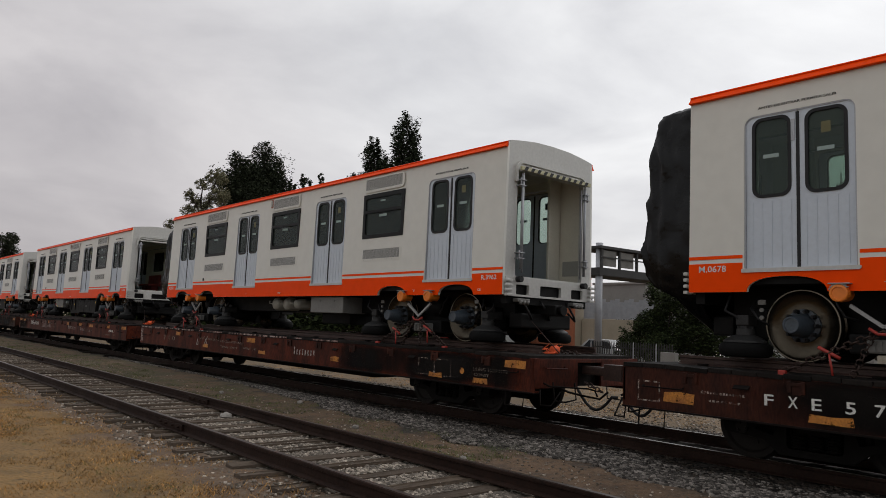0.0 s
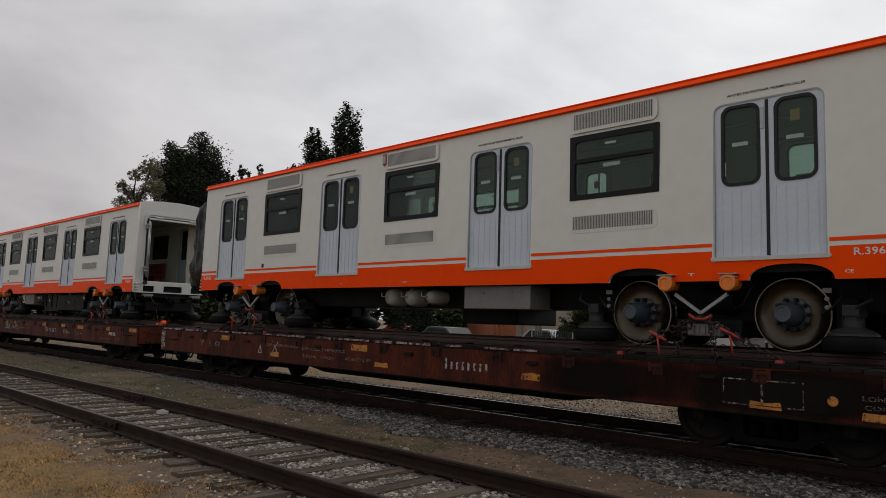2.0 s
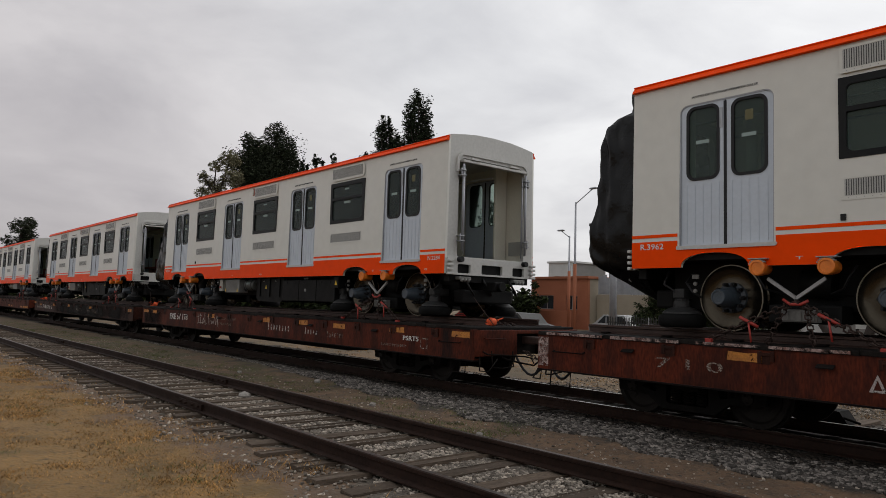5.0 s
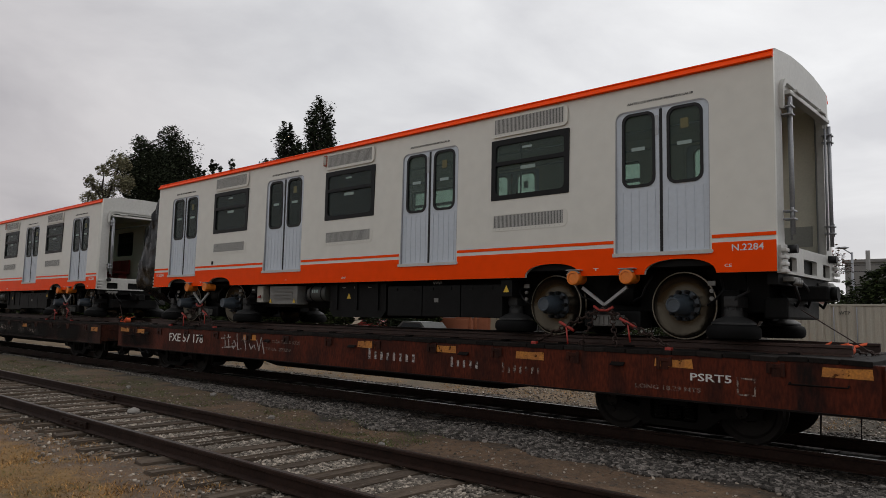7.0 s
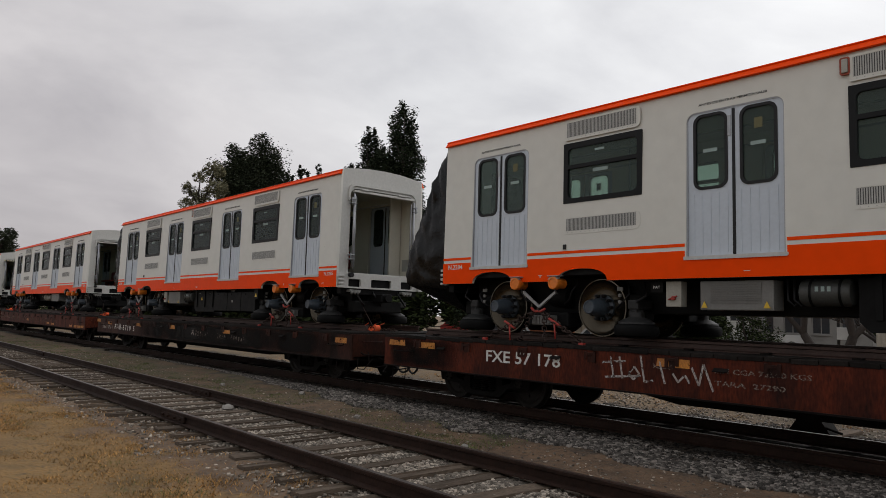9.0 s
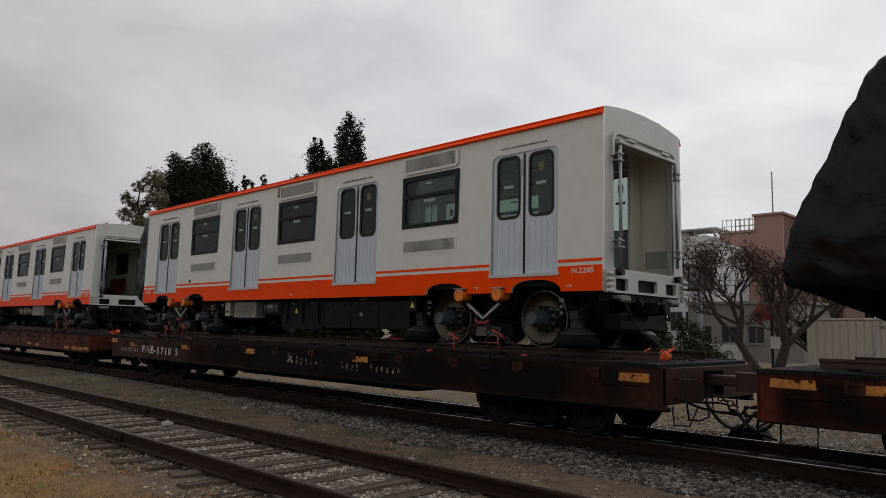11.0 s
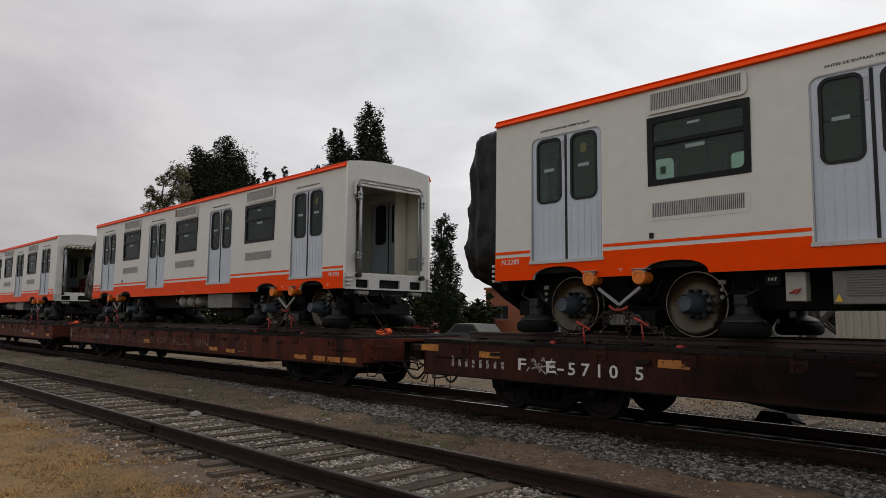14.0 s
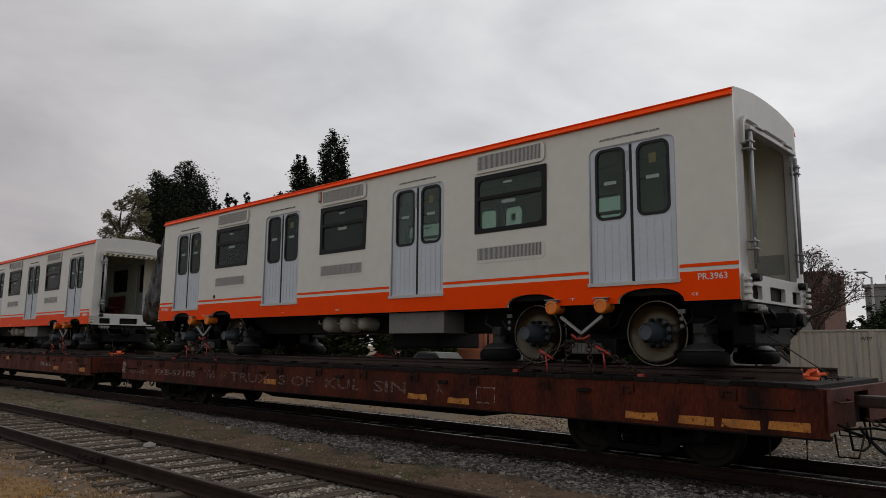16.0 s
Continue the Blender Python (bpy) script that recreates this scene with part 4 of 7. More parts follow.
    return fr, sill, seal, lock


SIDE_ME = {s: (window_meshes(s), grille_mesh(s, 0.32), grille_mesh(s, 0.28), grille_back(s, 0.32), grille_back(s, 0.28), door_meshes(s), door_frame_mesh(s)) for s in (-1, 1)}


def fit_side(car, s):
    (fr, lo, hi, st), g1, g2, gb1, gb2, (skin, gasket, pane, sticker, picto), (dfr, sill, seal, lock) = SIDE_ME[s]
    for a, b in WINDOWS:
        win = cpart("window", fr, M_FRAME, car, "black-framed window with a hinged top light")
        win.location += Vector((a, 0, 3.40))
        for n, me in (("window_pane", lo), ("vent_pane", hi), ("sticker", st)):
            part(n, me, None, win)
        for me, back, z in ((g1, gb1, 4.435), (g2, gb2, 2.90)):
            g = cpart("ventilation_grille", me, M_GRILLE, car, "slatted grey ventilation grille")
            g.location += Vector((a + 0.02, 0, z))
            part("grille_back", back, None, g)
    for a, b in DOORS:
        d = cpart("sliding_door", dfr, M_ALU, car, "closed pale blue-grey double sliding door")
        d.location += Vector((a, 0, Z_FLOOR))
        part("door_sill", sill, M_ALU, d)
        part("door_seal", seal, M_RUBBER, d)
        part("lock_plate", lock, M_ALU, d)
        for x in (0.015, 0.68):
            leaf = part("door_leaf", skin, M_DOOR, d, at=(x, 0, 0.012))
            for n, me in (("window_gasket", gasket), ("door_pane", pane), ("sticker", sticker)):
                part(n, me, None, d, at=(x, 0, 0.012))
            if x > 0.5:
                part("warning_sticker", picto, None, d, at=(x, 0, 0.012))
        if s < 0:
            letters("door_lettering", "ANTES DE ENTRAR PERMITA SALIR", 0.046, 0.96, Vector(((a + b) / 2 - 0.01, -CW + 0.025, 4.555)) + BASE, car, M_BLACKTXT, "small dark lettering over the door", spin=0)


def roof_outline():
    return [(-CW + 0.032, Z_TOP), (-CW + 0.10, Z_TOP + 0.03), (-0.85, 4.985), (-0.5, 5.025), (0, 5.04), (0.5, 5.025), (0.85, 4.985), (CW - 0.10, Z_TOP + 0.03), (CW - 0.032, Z_TOP)]


def build_end(car, x, s, open_end):
    """The end wall with its wide gangway, apron, buffing ribs and door posts."""
    q = -1 if s > 0 else 1
    pl = lambda u, v, w: (x - s * w, u, v)
    bm = bmesh.new()
    out = [(-CW + 0.052, 2.44), (CW - 0.052, 2.44), (CW - 0.086, 4.89), (CW - 0.10, Z_TOP + 0.03), (0.85, 4.985), (0.5, 5.025), (0, 5.04), (-0.5, 5.025), (-0.85, 4.985), (-CW + 0.10, Z_TOP + 0.03), (-CW + 0.086, 4.89)]
    plate(bm, out, [rounded(-0.95, 0.95, 2.50, 4.50, (0.03, 0.03, 0.16, 0.16))], pl, 0.09)
    wall = cpart("end_wall", bm, M_END, car, "white painted end wall with an open gangway")
    bm = bmesh.new()   # raised hood round the gangway
    arc = [(1.035 - 0.2 + 0.2 * math.cos(radians(9 * i)), 4.42 + 0.2 * math.sin(radians(9 * i))) for i in range(11)]
    arc2 = [(0.98 - 0.16 + 0.16 * math.cos(radians(9 * i)), 4.40 + 0.16 * math.sin(radians(9 * i))) for i in range(11)]
    plate(bm, [(1.035, 4.2)] + arc + [(-u, v) for u, v in arc[::-1]] + [(-1.035, 4.2), (-0.98, 4.2)] + [(-u, v) for u, v in arc2] + arc2[::-1] + [(0.98, 4.2)], [], lambda u, v, w: (x + s * 0.05 - s * w, u, v), 0.049)
    part("gangway_hood", bm, M_END, wall)
    bm = bmesh.new()
    holes = [rounded(-0.95, -0.60, 2.17, 2.35, 0.03), rounded(-0.30, 0.30, 2.17, 2.36, 0.03), rounded(0.60, 0.95, 2.17, 2.35, 0.03)]
    plate(bm, [(-1.19, 2.135), (1.19, 2.135), (1.21, 2.47), (-1.21, 2.47)], holes, lambda u, v, w: (x + s * 0.035 - s * w, u, v), 0.06)
    apron = part("apron", bm, M_END, wall)
    # Added black box: stands in for the shade inside the apron's holes.
    part("buffer_beam", box(bmesh.new(), *sorted((x - s * 0.16, x - s * 0.03)), -1.13, 1.13, 2.0, 2.43), M_UNDER, wall, "black box added behind the apron to darken its holes")
    for y in (-1, 1):
        bm = bmesh.new()
        for z in (2.13, 2.215, 2.30, 2.385):
            box(bm, *sorted((x + s * 0.036, x + s * 0.10)), *sorted((y * 1.10, y * 1.25)), z, z + 0.048, 0.014)
        part("buffing_rib", bm, M_END, wall)
        bm = bmesh.new()
        rod(bm, (x + s * 0.03, y * 0.92, 2.44), (x + s * 0.14, y * 0.92, 2.44), 0.055, 14)
        part("rubber_buffer", bm, M_RUBBER, wall)
        if open_end:
            bm = bmesh.new()   # folded gangway door post with hinges
            rod(bm, (x + s * 0.09, y * 0.90, 2.62), (x + s * 0.09, y * 0.90, 4.36), 0.026, 12)
            rod(bm, (x + s * 0.05, y * 0.83, 2.56), (x + s * 0.05, y * 0.84, 4.32), 0.015, 8)
            for z in (2.80, 4.12):
                for dz in (0, 0.10):
                    box(bm, *sorted((x, x + s * 0.13)), *sorted((y * 0.85, y * 0.99)), z + dz, z + dz + 0.02, 0.004)
                rod(bm, (x + s * 0.10, y * 0.96, z - 0.03), (x + s * 0.10, y * 0.96, z + 0.15), 0.016, 8)
            part("hinge_post", bm, M_GALV, wall, "galvanised hinge post")
    if open_end:
        bm = bmesh.new()
        box(bm, *sorted((x, x + s * 0.10)), -0.91, 0.91, 4.40, 4.455, 0.01)
        for y in (-0.6, 0.5):
            box(bm, *sorted((x + s * 0.05, x + s * 0.13)), y - 0.12, y + 0.12, 4.46, 4.50, 0.01)
        part("header_bar", bm, M_END, wall)
        for y, d in ((-0.7, 0.0), (-0.2, 0.05), (0.55, 0.02)):   # cables under the apron
            bm = bmesh.new()
            pipe(bm, [(x - s * 0.06, y, 2.1), (x + s * 0.03, y, 2.0), (x + s * 0.05, y + 0.12, 1.82 + d), (x - s * 0.02, y + 0.25, 1.75), (x - s * 0.2, y + 0.25, 1.9)], 0.022, 6)
            part("jumper_cable", bm, M_RUBBER, wall)
        for y in (-0.75, 0.8):
            bm = bmesh.new()
            box(bm, x - 0.05, x + 0.09, y - 0.2, y + 0.12, 2.04, 2.10, 0.01)
            for k in range(3):
                rod(bm, (x + 0.1, y - 0.15 + 0.09 * k, 2.0), (x + 0.1, y - 0.12 + 0.09 * k, 2.06), 0.03, 8)
            part("cable_socket", bm, M_UNDERGREY, wall)
    bm = bmesh.new()
    box(bm, *sorted((x - s * 0.6, x + s * 0.28)), -0.16, 0.16, 1.82, 2.02, 0.03)
    rod(bm, (x + s * 0.28, 0, 1.92), (x + s * 0.36, 0, 1.92), 0.09, 16)
    box(bm, *sorted((x - s * 0.35, x - s * 0.05)), -0.7, 0.7, 1.58, 1.85, 0.03)
    part("drawbar", bm, M_UNDER, wall, "black drawbar")
    return wall


def tarp_mesh(prof, seed):
    """Black sheeting tied over the rear gangway: a sagging, creased bag."""
    bm = bmesh.new()
    x = -CL
    rings = []
    n = 44
    for z, d, hw in prof:
        ring = []
        for i in range(n + 1):
            u = i / n * 2 - 1
            y = hw * max(-1, min(1, 1.14 * u))
            e = d * min(1.0, (1 - abs(u)) / 0.13) ** 0.6
            crease = 0.03 * noise.noise((u * 3.2, z * 1.0, 4 + seed)) + 0.035 * (0.4 - abs(noise.noise((u * 7, z * 1.3 + u * 5, 8 + seed))))
            ring.append(bm.verts.new((x + 0.02 - e - (crease if abs(u) < 0.99 else 0), y + 0.03 * noise.noise((u * 7, z * 2, 2)), z + 0.03 * noise.noise((u * 6, z * 5, 6)))))
        rings.append(ring)
    for a, b in zip(rings, rings[1:]):
        for i in range(n):
            bm.faces.new((a[i], a[i + 1], b[i + 1], b[i]))
    bm.faces.new([r for r in rings[0]])
    bm.faces.new([r for r in rings[-1]][::-1])
    bmesh.ops.subdivide_edges(bm, edges=[e for e in bm.edges], cuts=3, use_grid_fill=True)
    for v in bm.verts:
        k = abs(noise.noise((v.co.y * 6 + v.co.z * 3, v.co.z * 2.2, 11))) + 0.6 * abs(noise.noise((v.co.y * 13 - v.co.z * 9, v.co.z * 4, 3)))
        k += 0.5 * max(0.0, 0.25 - abs(noise.noise((v.co.y * 2.5 + v.co.z * 1.7, v.co.z * 3.4 - v.co.y, 21 + seed))))
        v.co.x -= 0.06 * k if v.co.x < x - 0.03 else 0
        v.co.y += 0.09 * (abs(noise.noise((v.co.x * 5 + 2, v.co.z * 2.6 + v.co.x * 4, 5))) - 0.25) * (1 if v.co.y > 0 else -1) if abs(v.co.y) > 1.0 else 0
    bmesh.ops.recalc_face_normals(bm, faces=bm.faces)
    for f in bm.faces:
        f.smooth = True
    return mesh_of("tarpaulin", bm, M_TARP)


# height, depth and half width of the sheeting on the several cars
BAG = [(1.62, 0.05, 0.45), (1.85, 0.20, 0.80), (2.08, 0.34, 1.02), (2.25, 0.62, 1.12), (2.45, 0.74, 1.16), (2.8, 0.80, 1.18), (3.15, 0.76, 1.17), (3.5, 0.74, 1.18), (3.85, 0.70, 1.17), (4.2, 0.68, 1.17), (4.50, 0.60, 1.16), (4.68, 0.56, 1.14), (4.76, 0.50, 1.12), (4.82, 0.30, 1.06)]
DRAPED = [(1.66, 0.06, 0.4), (1.88, 0.30, 0.8), (2.10, 0.62, 1.0), (2.25, 0.84, 1.12), (2.5, 0.88, 1.16), (2.85, 0.82, 1.18), (3.2, 0.74, 1.17), (3.55, 0.70, 1.18), (3.9, 0.66, 1.17), (4.2, 0.62, 1.17), (4.42, 0.55, 1.16), (4.52, 0.40, 1.14), (4.58, 0.16, 1.10), (4.88, 0.14, 1.04)]
SLACK = [(1.62, 0.10, 0.5), (1.84, 0.50, 0.85), (2.02, 0.92, 1.0), (2.15, 1.24, 1.12), (2.4, 1.28, 1.16), (2.75, 1.18, 1.18), (3.1, 1.04, 1.17), (3.4, 0.87, 1.18), (3.75, 0.68, 1.17), (4.1, 0.52, 1.17), (4.4, 0.36, 1.16), (4.6, 0.28, 1.14), (4.72, 0.16, 1.10), (4.78, 0.08, 1.04)]


def rope_mesh():
    bm = bmesh.new()
    x = -CL
    pipe(bm, [(x - 0.25, -0.95, 2.25), (x - 0.3, -0.9, 2.0), (x - 0.2, -0.6, 1.8)], 0.012, 5)
    return mesh_of("rope", bm, M_STRAP)


def bogie_meshes():
    """Frame with motors, one wheel, a guide wheel and an orange-capped side roller, about the bogie's middle."""
    bm = bmesh.new()
    for s in (-1, 1):
        plate(bm, [(-1.5, 1.74), (-1.15, 1.95), (-0.6, 1.98), (-0.35, 1.82), (0.35, 1.82), (0.6, 1.98), (1.15, 1.95), (1.5, 1.74), (1.5, 1.62), (1.0, 1.68), (0.4, 1.58), (-0.4, 1.58), (-1.0, 1.68), (-1.5, 1.62)], [],
              lambda u, v, w: (u, s * 0.52 - 0.06 + w, v), 0.12)
        box(bm, -0.45, 0.45, *sorted((s * 0.62, s * 0.98)), 1.42, 1.66, 0.03)
        rod(bm, (-0.12, s * 0.66, 1.95), (0.28, s * 0.66, 1.92), 0.2, 14)
        for x in (-1.62, 1.62):
            box(bm, x - 0.13, x + 0.13, *sorted((s * 0.5, s * 0.8)), 1.55, 1.95, 0.03)
            rod(bm, (x, s * 0.62, 1.5), (x, s * 0.62, 1.95), 0.05, 8)
    box(bm, -0.3, 0.3, -0.5, 0.5, 1.55, 2.1, 0.04)
    box(bm, -1.0, 1.0, -0.42, 0.42, 1.5, 1.9, 0.05)
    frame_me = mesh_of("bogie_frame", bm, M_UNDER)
    bm = bmesh.new()
    lathe(bm, [(0.10, 0.30), (0.075, 0.488), (0.045, 0.490), (0.03, 0.470), (-0.055, 0.458), (-0.062, 0.436), (-0.045, 0.422), (-0.012, 0.36), (0.002, 0.29), (-0.008, 0.20), (0.02, 0.18)], (0, 0, 0), 48)
    wheel = mesh_of("wheel", bm, M_WHEEL)
    bm = bmesh.new()
    lathe(bm, [(-0.053, 0.4605), (-0.066, 0.457), (-0.066, 0.444), (-0.055, 0.440)], (0, 0, 0), 44, caps=False)
    rim = mesh_of("rim", bm, M_TREAD)
    bm = bmesh.new()
    lathe(bm, [(0.0, 0.215), (-0.045, 0.21), (-0.06, 0.155), (-0.12, 0.142), (-0.24, 0.132), (-0.27, 0.112), (-0.40, 0.107), (-0.415, 0.096), (-0.415, 0.080), (-0.405, 0.076), (-0.405, 0.01)], (0, 0, 0), 32)
    hub = mesh_of("hub", bm, M_HUB)
    bm = bmesh.new()
    rod(bm, (0, -0.05, 0), (0, -0.135, 0), 0.027, 8)
    rod(bm, (0, -0.13, 0), (0, -0.165, 0), 0.017, 8)
    bolts = mesh_of("wheel_bolt", bm, M_RUBBER)
    bm = bmesh.new()
    lathe(bm, [(1.31, 0.05), (1.31, 0.27), (1.33, 0.315), (1.37, 0.333), (1.43, 0.333), (1.475, 0.312), (1.495, 0.27), (1.497, 0.1)], (0, 0, 0), 32, "Z")
    tyre = mesh_of("guide_tyre", bm, M_TYRE)
    bm = bmesh.new()
    lathe(bm, [(1.49, 0.2), (1.50, 0.275), (1.525, 0.27), (1.575, 0.19), (1.60, 0.12), (1.68, 0.115), (1.70, 0.09), (1.72, 0.085), (1.725, 0.02)], (0, 0, 0), 26, "Z")
    for k in range(6):   # studs round the cap
        rod(bm, (0.10 * math.cos(k * 1.047), 0.10 * math.sin(k * 1.047), 1.67), (0.10 * math.cos(k * 1.047), 0.10 * math.sin(k * 1.047), 1.715), 0.016, 6)
    box(bm, -0.09, 0.09, -0.1, 0.3, 1.72, 1.86, 0.02)
    cone = mesh_of("guide_hub", bm, M_COVER)
    bm = bmesh.new()
    lathe(bm, [(0.16, 0.06), (0.15, 0.085), (0.02, 0.09), (0.0, 0.104), (-0.108, 0.103), (-0.118, 0.094), (-0.12, 0.074), (-0.108, 0.070), (-0.108, 0.01)], (0, 0, 0), 24)
    cap = mesh_of("side_roller", bm, M_CAP)
    bm = bmesh.new()
    for k in range(8):
        a = radians(35 + 110 * k / 7)
        b = radians(35 + 110 * (k + 1) / 7)
        box(bm, 0.108 * math.cos(b) - 0.012, 0.108 * math.cos(a) + 0.012, -0.10, -0.055, 0.108 * math.sin((a + b) / 2) - 0.006, 0.108 * math.sin((a + b) / 2) + 0.008)
    box(bm, -0.115, 0.125, -0.12, 0.02, 0.108, 0.122, 0.004)
    band = mesh_of("steel_band", bm, M_STRAP)
    bm = bmesh.new()
    for s in (-1, 1):
        plate(bm, [(s * 0.345, 2.005), (s * 0.362, 1.965), (s * 0.012, 1.722), (s * -0.012, 1.752)], [], lambda u, v, w: (u, -CW + 0.06 + w, v), 0.04)
    struts = mesh_of("collector_arm", bm, M_STRAP)
    return frame_me, wheel, rim, hub, bolts, tyre, cone, cap, band, struts


def build_bogie(car, cx, M):
    frame_me, wheel, rim, hub, bolts, tyre, cone, cap, band, struts = M
    b = cpart("bogie", frame_me, M_UNDER, car, "black metro bogie on bare steel wheels")
    b.location.x += cx
    for x in (-1.025, 1.025):
        for s in (-1, 1):
            w = part("wheel", wheel, M_WHEEL, b, "bare steel wheel with a blue-grey hub", at=(x, s * 0.80, 1.742))
            if s > 0:
                w.rotation_euler = (0, 0, math.pi)
            for n, me in (("rim", rim), ("hub", hub)):
                o = part(n, me, None, b, at=(x, s * 0.80, 1.742))
                if s > 0:
                    o.rotation_euler = (0, 0, math.pi)
    for x in (-1.025, 1.025):   # the bolts of the near wheels
        for k in range(10):
            a = 2 * math.pi * k / 10
            part("wheel_bolt", bolts, M_RUBBER, b, at=(x + 0.188 * math.cos(a), -0.80, 1.742 + 0.188 * math.sin(a)))
    for x in (-1.72, 1.72):
        for s in (-1, 1):
            part("guide_tyre", tyre, M_TYRE, b, "black guide tyre lying flat", at=(x, s * 0.95, 0))
            part("guide_hub", cone, M_COVER, b, "dull grey domed cover", at=(x, s * 0.95, 0))
    for x in (-0.42, 0.42):
        for s in (-1, 1):
            o = part("side_roller", cap, M_CAP, b, "orange plastic cap over a roller", at=(x, s * (CW - 0.02), 2.12))
            p = part("steel_band", band, M_STRAP, b, at=(x, s * (CW - 0.02), 2.12))
            if s > 0:
                o.rotation_euler = p.rotation_euler = (0, 0, math.pi)
    part("collector_arm", struts, M_STRAP, b, "silver V-shaped struts")
    for me in HOSE_ME:
        part("hose", me, M_RUBBER, b)
    for x in (-1.47, 1.47):
        for z in (1.83, 1.93):
            part("test_plug", LABEL_ME, M_UNDERGREY, b, "pale round plug", at=(x, 0, z))
        part("label_plate", PLATE_ME, M_UNDERGREY, b, "pale maker's plate", at=(x, 0, 0))
    part("shoe_box", SHOE_ME, M_UNDERGREY, b, "grey collector shoe box")
    return b


def build_underframe_trailer(car):
    bm = bmesh.new()
    box(bm, -CL + 0.3, -0.3, -0.6, 0.6, 1.78, 2.25, 0.02)
    box(bm, -CL + 0.08, -0.08, -CW + 0.07, CW - 0.07, 2.25, 2.355)
    box(bm, -7.4, -6.1, -0.3, 0.9, 1.5, 2.1, 0.03)
    for x in (-8.2, -7.6):
        rod(bm, (x, -1.0, 2.1), (x, 1.0, 2.1), 0.03, 6)
    cpart("underframe", bm, M_UNDER, car, "black underframe with pipes")
    for x, r in ((-8.72, 0.175), (-8.15, 0.175), (-7.60, 0.14)):
        bm = bmesh.new()
        lathe(bm, [(-1.02, 0.02), (-1.01, r * 0.5), (-0.97, r * 0.82), (-0.90, r), (0.2, r), (0.28, r * 0.6), (0.3, 0.02)], (x, 0, 1.97), 24)
        pipe(bm, [(x - 0.02, -1.02, 1.97), (x - 0.02, -1.06, 1.97), (x - 0.14, -1.06, 1.98), (x - 0.14, -1.06, 2.05)], 0.012, 6)
        cpart("air_tank", bm, M_TANK, car, "pale grey air tank")
    bm = bmesh.new()
    box(bm, -6.60, -5.18, -1.14, -0.5, 1.76, 2.14, 0.012)
    for x in (-6.2, -5.6):
        box(bm, x - 0.06, x + 0.06, -1.155, -1.14, 2.02, 2.05)
    cpart("battery_box", bm, M_UNDERGREY, car, "grey equipment box under the floor")


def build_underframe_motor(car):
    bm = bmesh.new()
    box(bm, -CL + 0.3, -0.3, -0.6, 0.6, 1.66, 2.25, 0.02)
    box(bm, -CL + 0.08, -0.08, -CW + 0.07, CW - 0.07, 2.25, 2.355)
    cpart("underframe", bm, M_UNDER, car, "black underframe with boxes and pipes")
    bm = plate(bmesh.new(), [(-8.67, 1.60), (-8.55, 1.48), (-7.14, 1.48), (-7.02, 1.60), (-7.02, 2.12), (-8.67, 2.12)], [], lambda u, v, q: (u, -1.04 + q, v), 1.5)
    hb = cpart("breaker_box", bm, M_UNDER, car, "black chamfered breaker box")
    part("warning_triangle", plate(bmesh.new(), [(-8.14, 1.84), (-8.02, 1.84), (-8.08, 1.95)], [], lambda u, v, q: (u, -1.046 + q, v), 0.004), M_BRASS, hb, "yellow warning triangle")
    for x in (-8.45, -7.85, -7.25):
        part("hanger", box(bmesh.new(), x - 0.04, x + 0.04, -1.07, -1.041, 1.62, 2.16, 0.006), M_UNDER, hb)
    bm = bmesh.new()
    lathe(bm, [(-9.32, 0.03), (-9.32, 0.15), (-9.28, 0.17), (-8.78, 0.17), (-8.74, 0.15), (-8.74, 0.03)], (0, -0.98, 1.95), 24, "X")
    fan = cpart("blower_drum", bm, M_BLOWER, car, "dull grey blower drum")
    for x in (-9.2, -8.86):
        part("strap", lathe(bmesh.new(), [(x, 0.172), (x, 0.178), (x + 0.03, 0.178), (x + 0.03, 0.172)], (0, -0.98, 1.95), 24, "X", caps=False), M_UNDER, fan)
    for i in range(3):
        part("label_bar", box(bmesh.new(), -9.12 + 0.07 * i, -9.08 + 0.07 * i, -1.153, -1.148, 1.96, 2.02), M_STICKER, fan)
    bm = bmesh.new()
    for x in (-9.5, -9.42, -6.95):
        pipe(bm, [(x, -1.0, 2.12), (x + 0.02, -1.05, 1.86), (x + 0.10, -1.05, 1.78), (x + 0.18, -1.0, 1.90), (x + 0.2, -0.9, 2.1)], 0.016, 6)
    cpart("cable_loop", bm, M_RUBBER, car, "hanging black cable loops")
    bm = bmesh.new()
    for i in range(3):
        x = -6.85 + 0.89 * i
        box(bm, x, x + 0.87, -1.16, 0.4, 1.52, 2.06, 0.012)
        for k in (0.2, 0.62):
            box(bm, x + k, x + k + 0.06, -1.172, -1.16, 1.98, 2.03)
    inv = cpart("inverter_box", bm, M_UNDER, car, "black traction inverter boxes")
    bm = bmesh.new()
    box(bm, -5.68, -5.58, -1.164, -1.161, 1.77, 1.84)
    part("label_plate", bm, M_UNDERGREY, inv)
    letters("inverter_lettering", "VVVF", 0.07, 0.22, Vector((-5.6, -1.165, 2.10)) , inv, M_UNDERGREY)
    bm = bmesh.new()
    box(bm, -4.2, -3.98, -1.2, -0.8, 1.86, 2.13, 0.01)
    wb = cpart("warning_box", bm, M_UNDER, car)
    part("warning_triangle", plate(bmesh.new(), [(-4.15, 1.93), (-4.03, 1.93), (-4.09, 2.04)], [], lambda u, v, w: (u, -1.204 + w, v), 0.003), M_BRASS, wb, "yellow warning triangle")
    bm = bmesh.new()
    box(bm, -10.61, -9.61, -1.16, -0.86, 1.72, 2.11, 0.012)
    rz = cpart("resistor_box", bm, M_UNDERGREY, car, "grey louvred box under the floor")
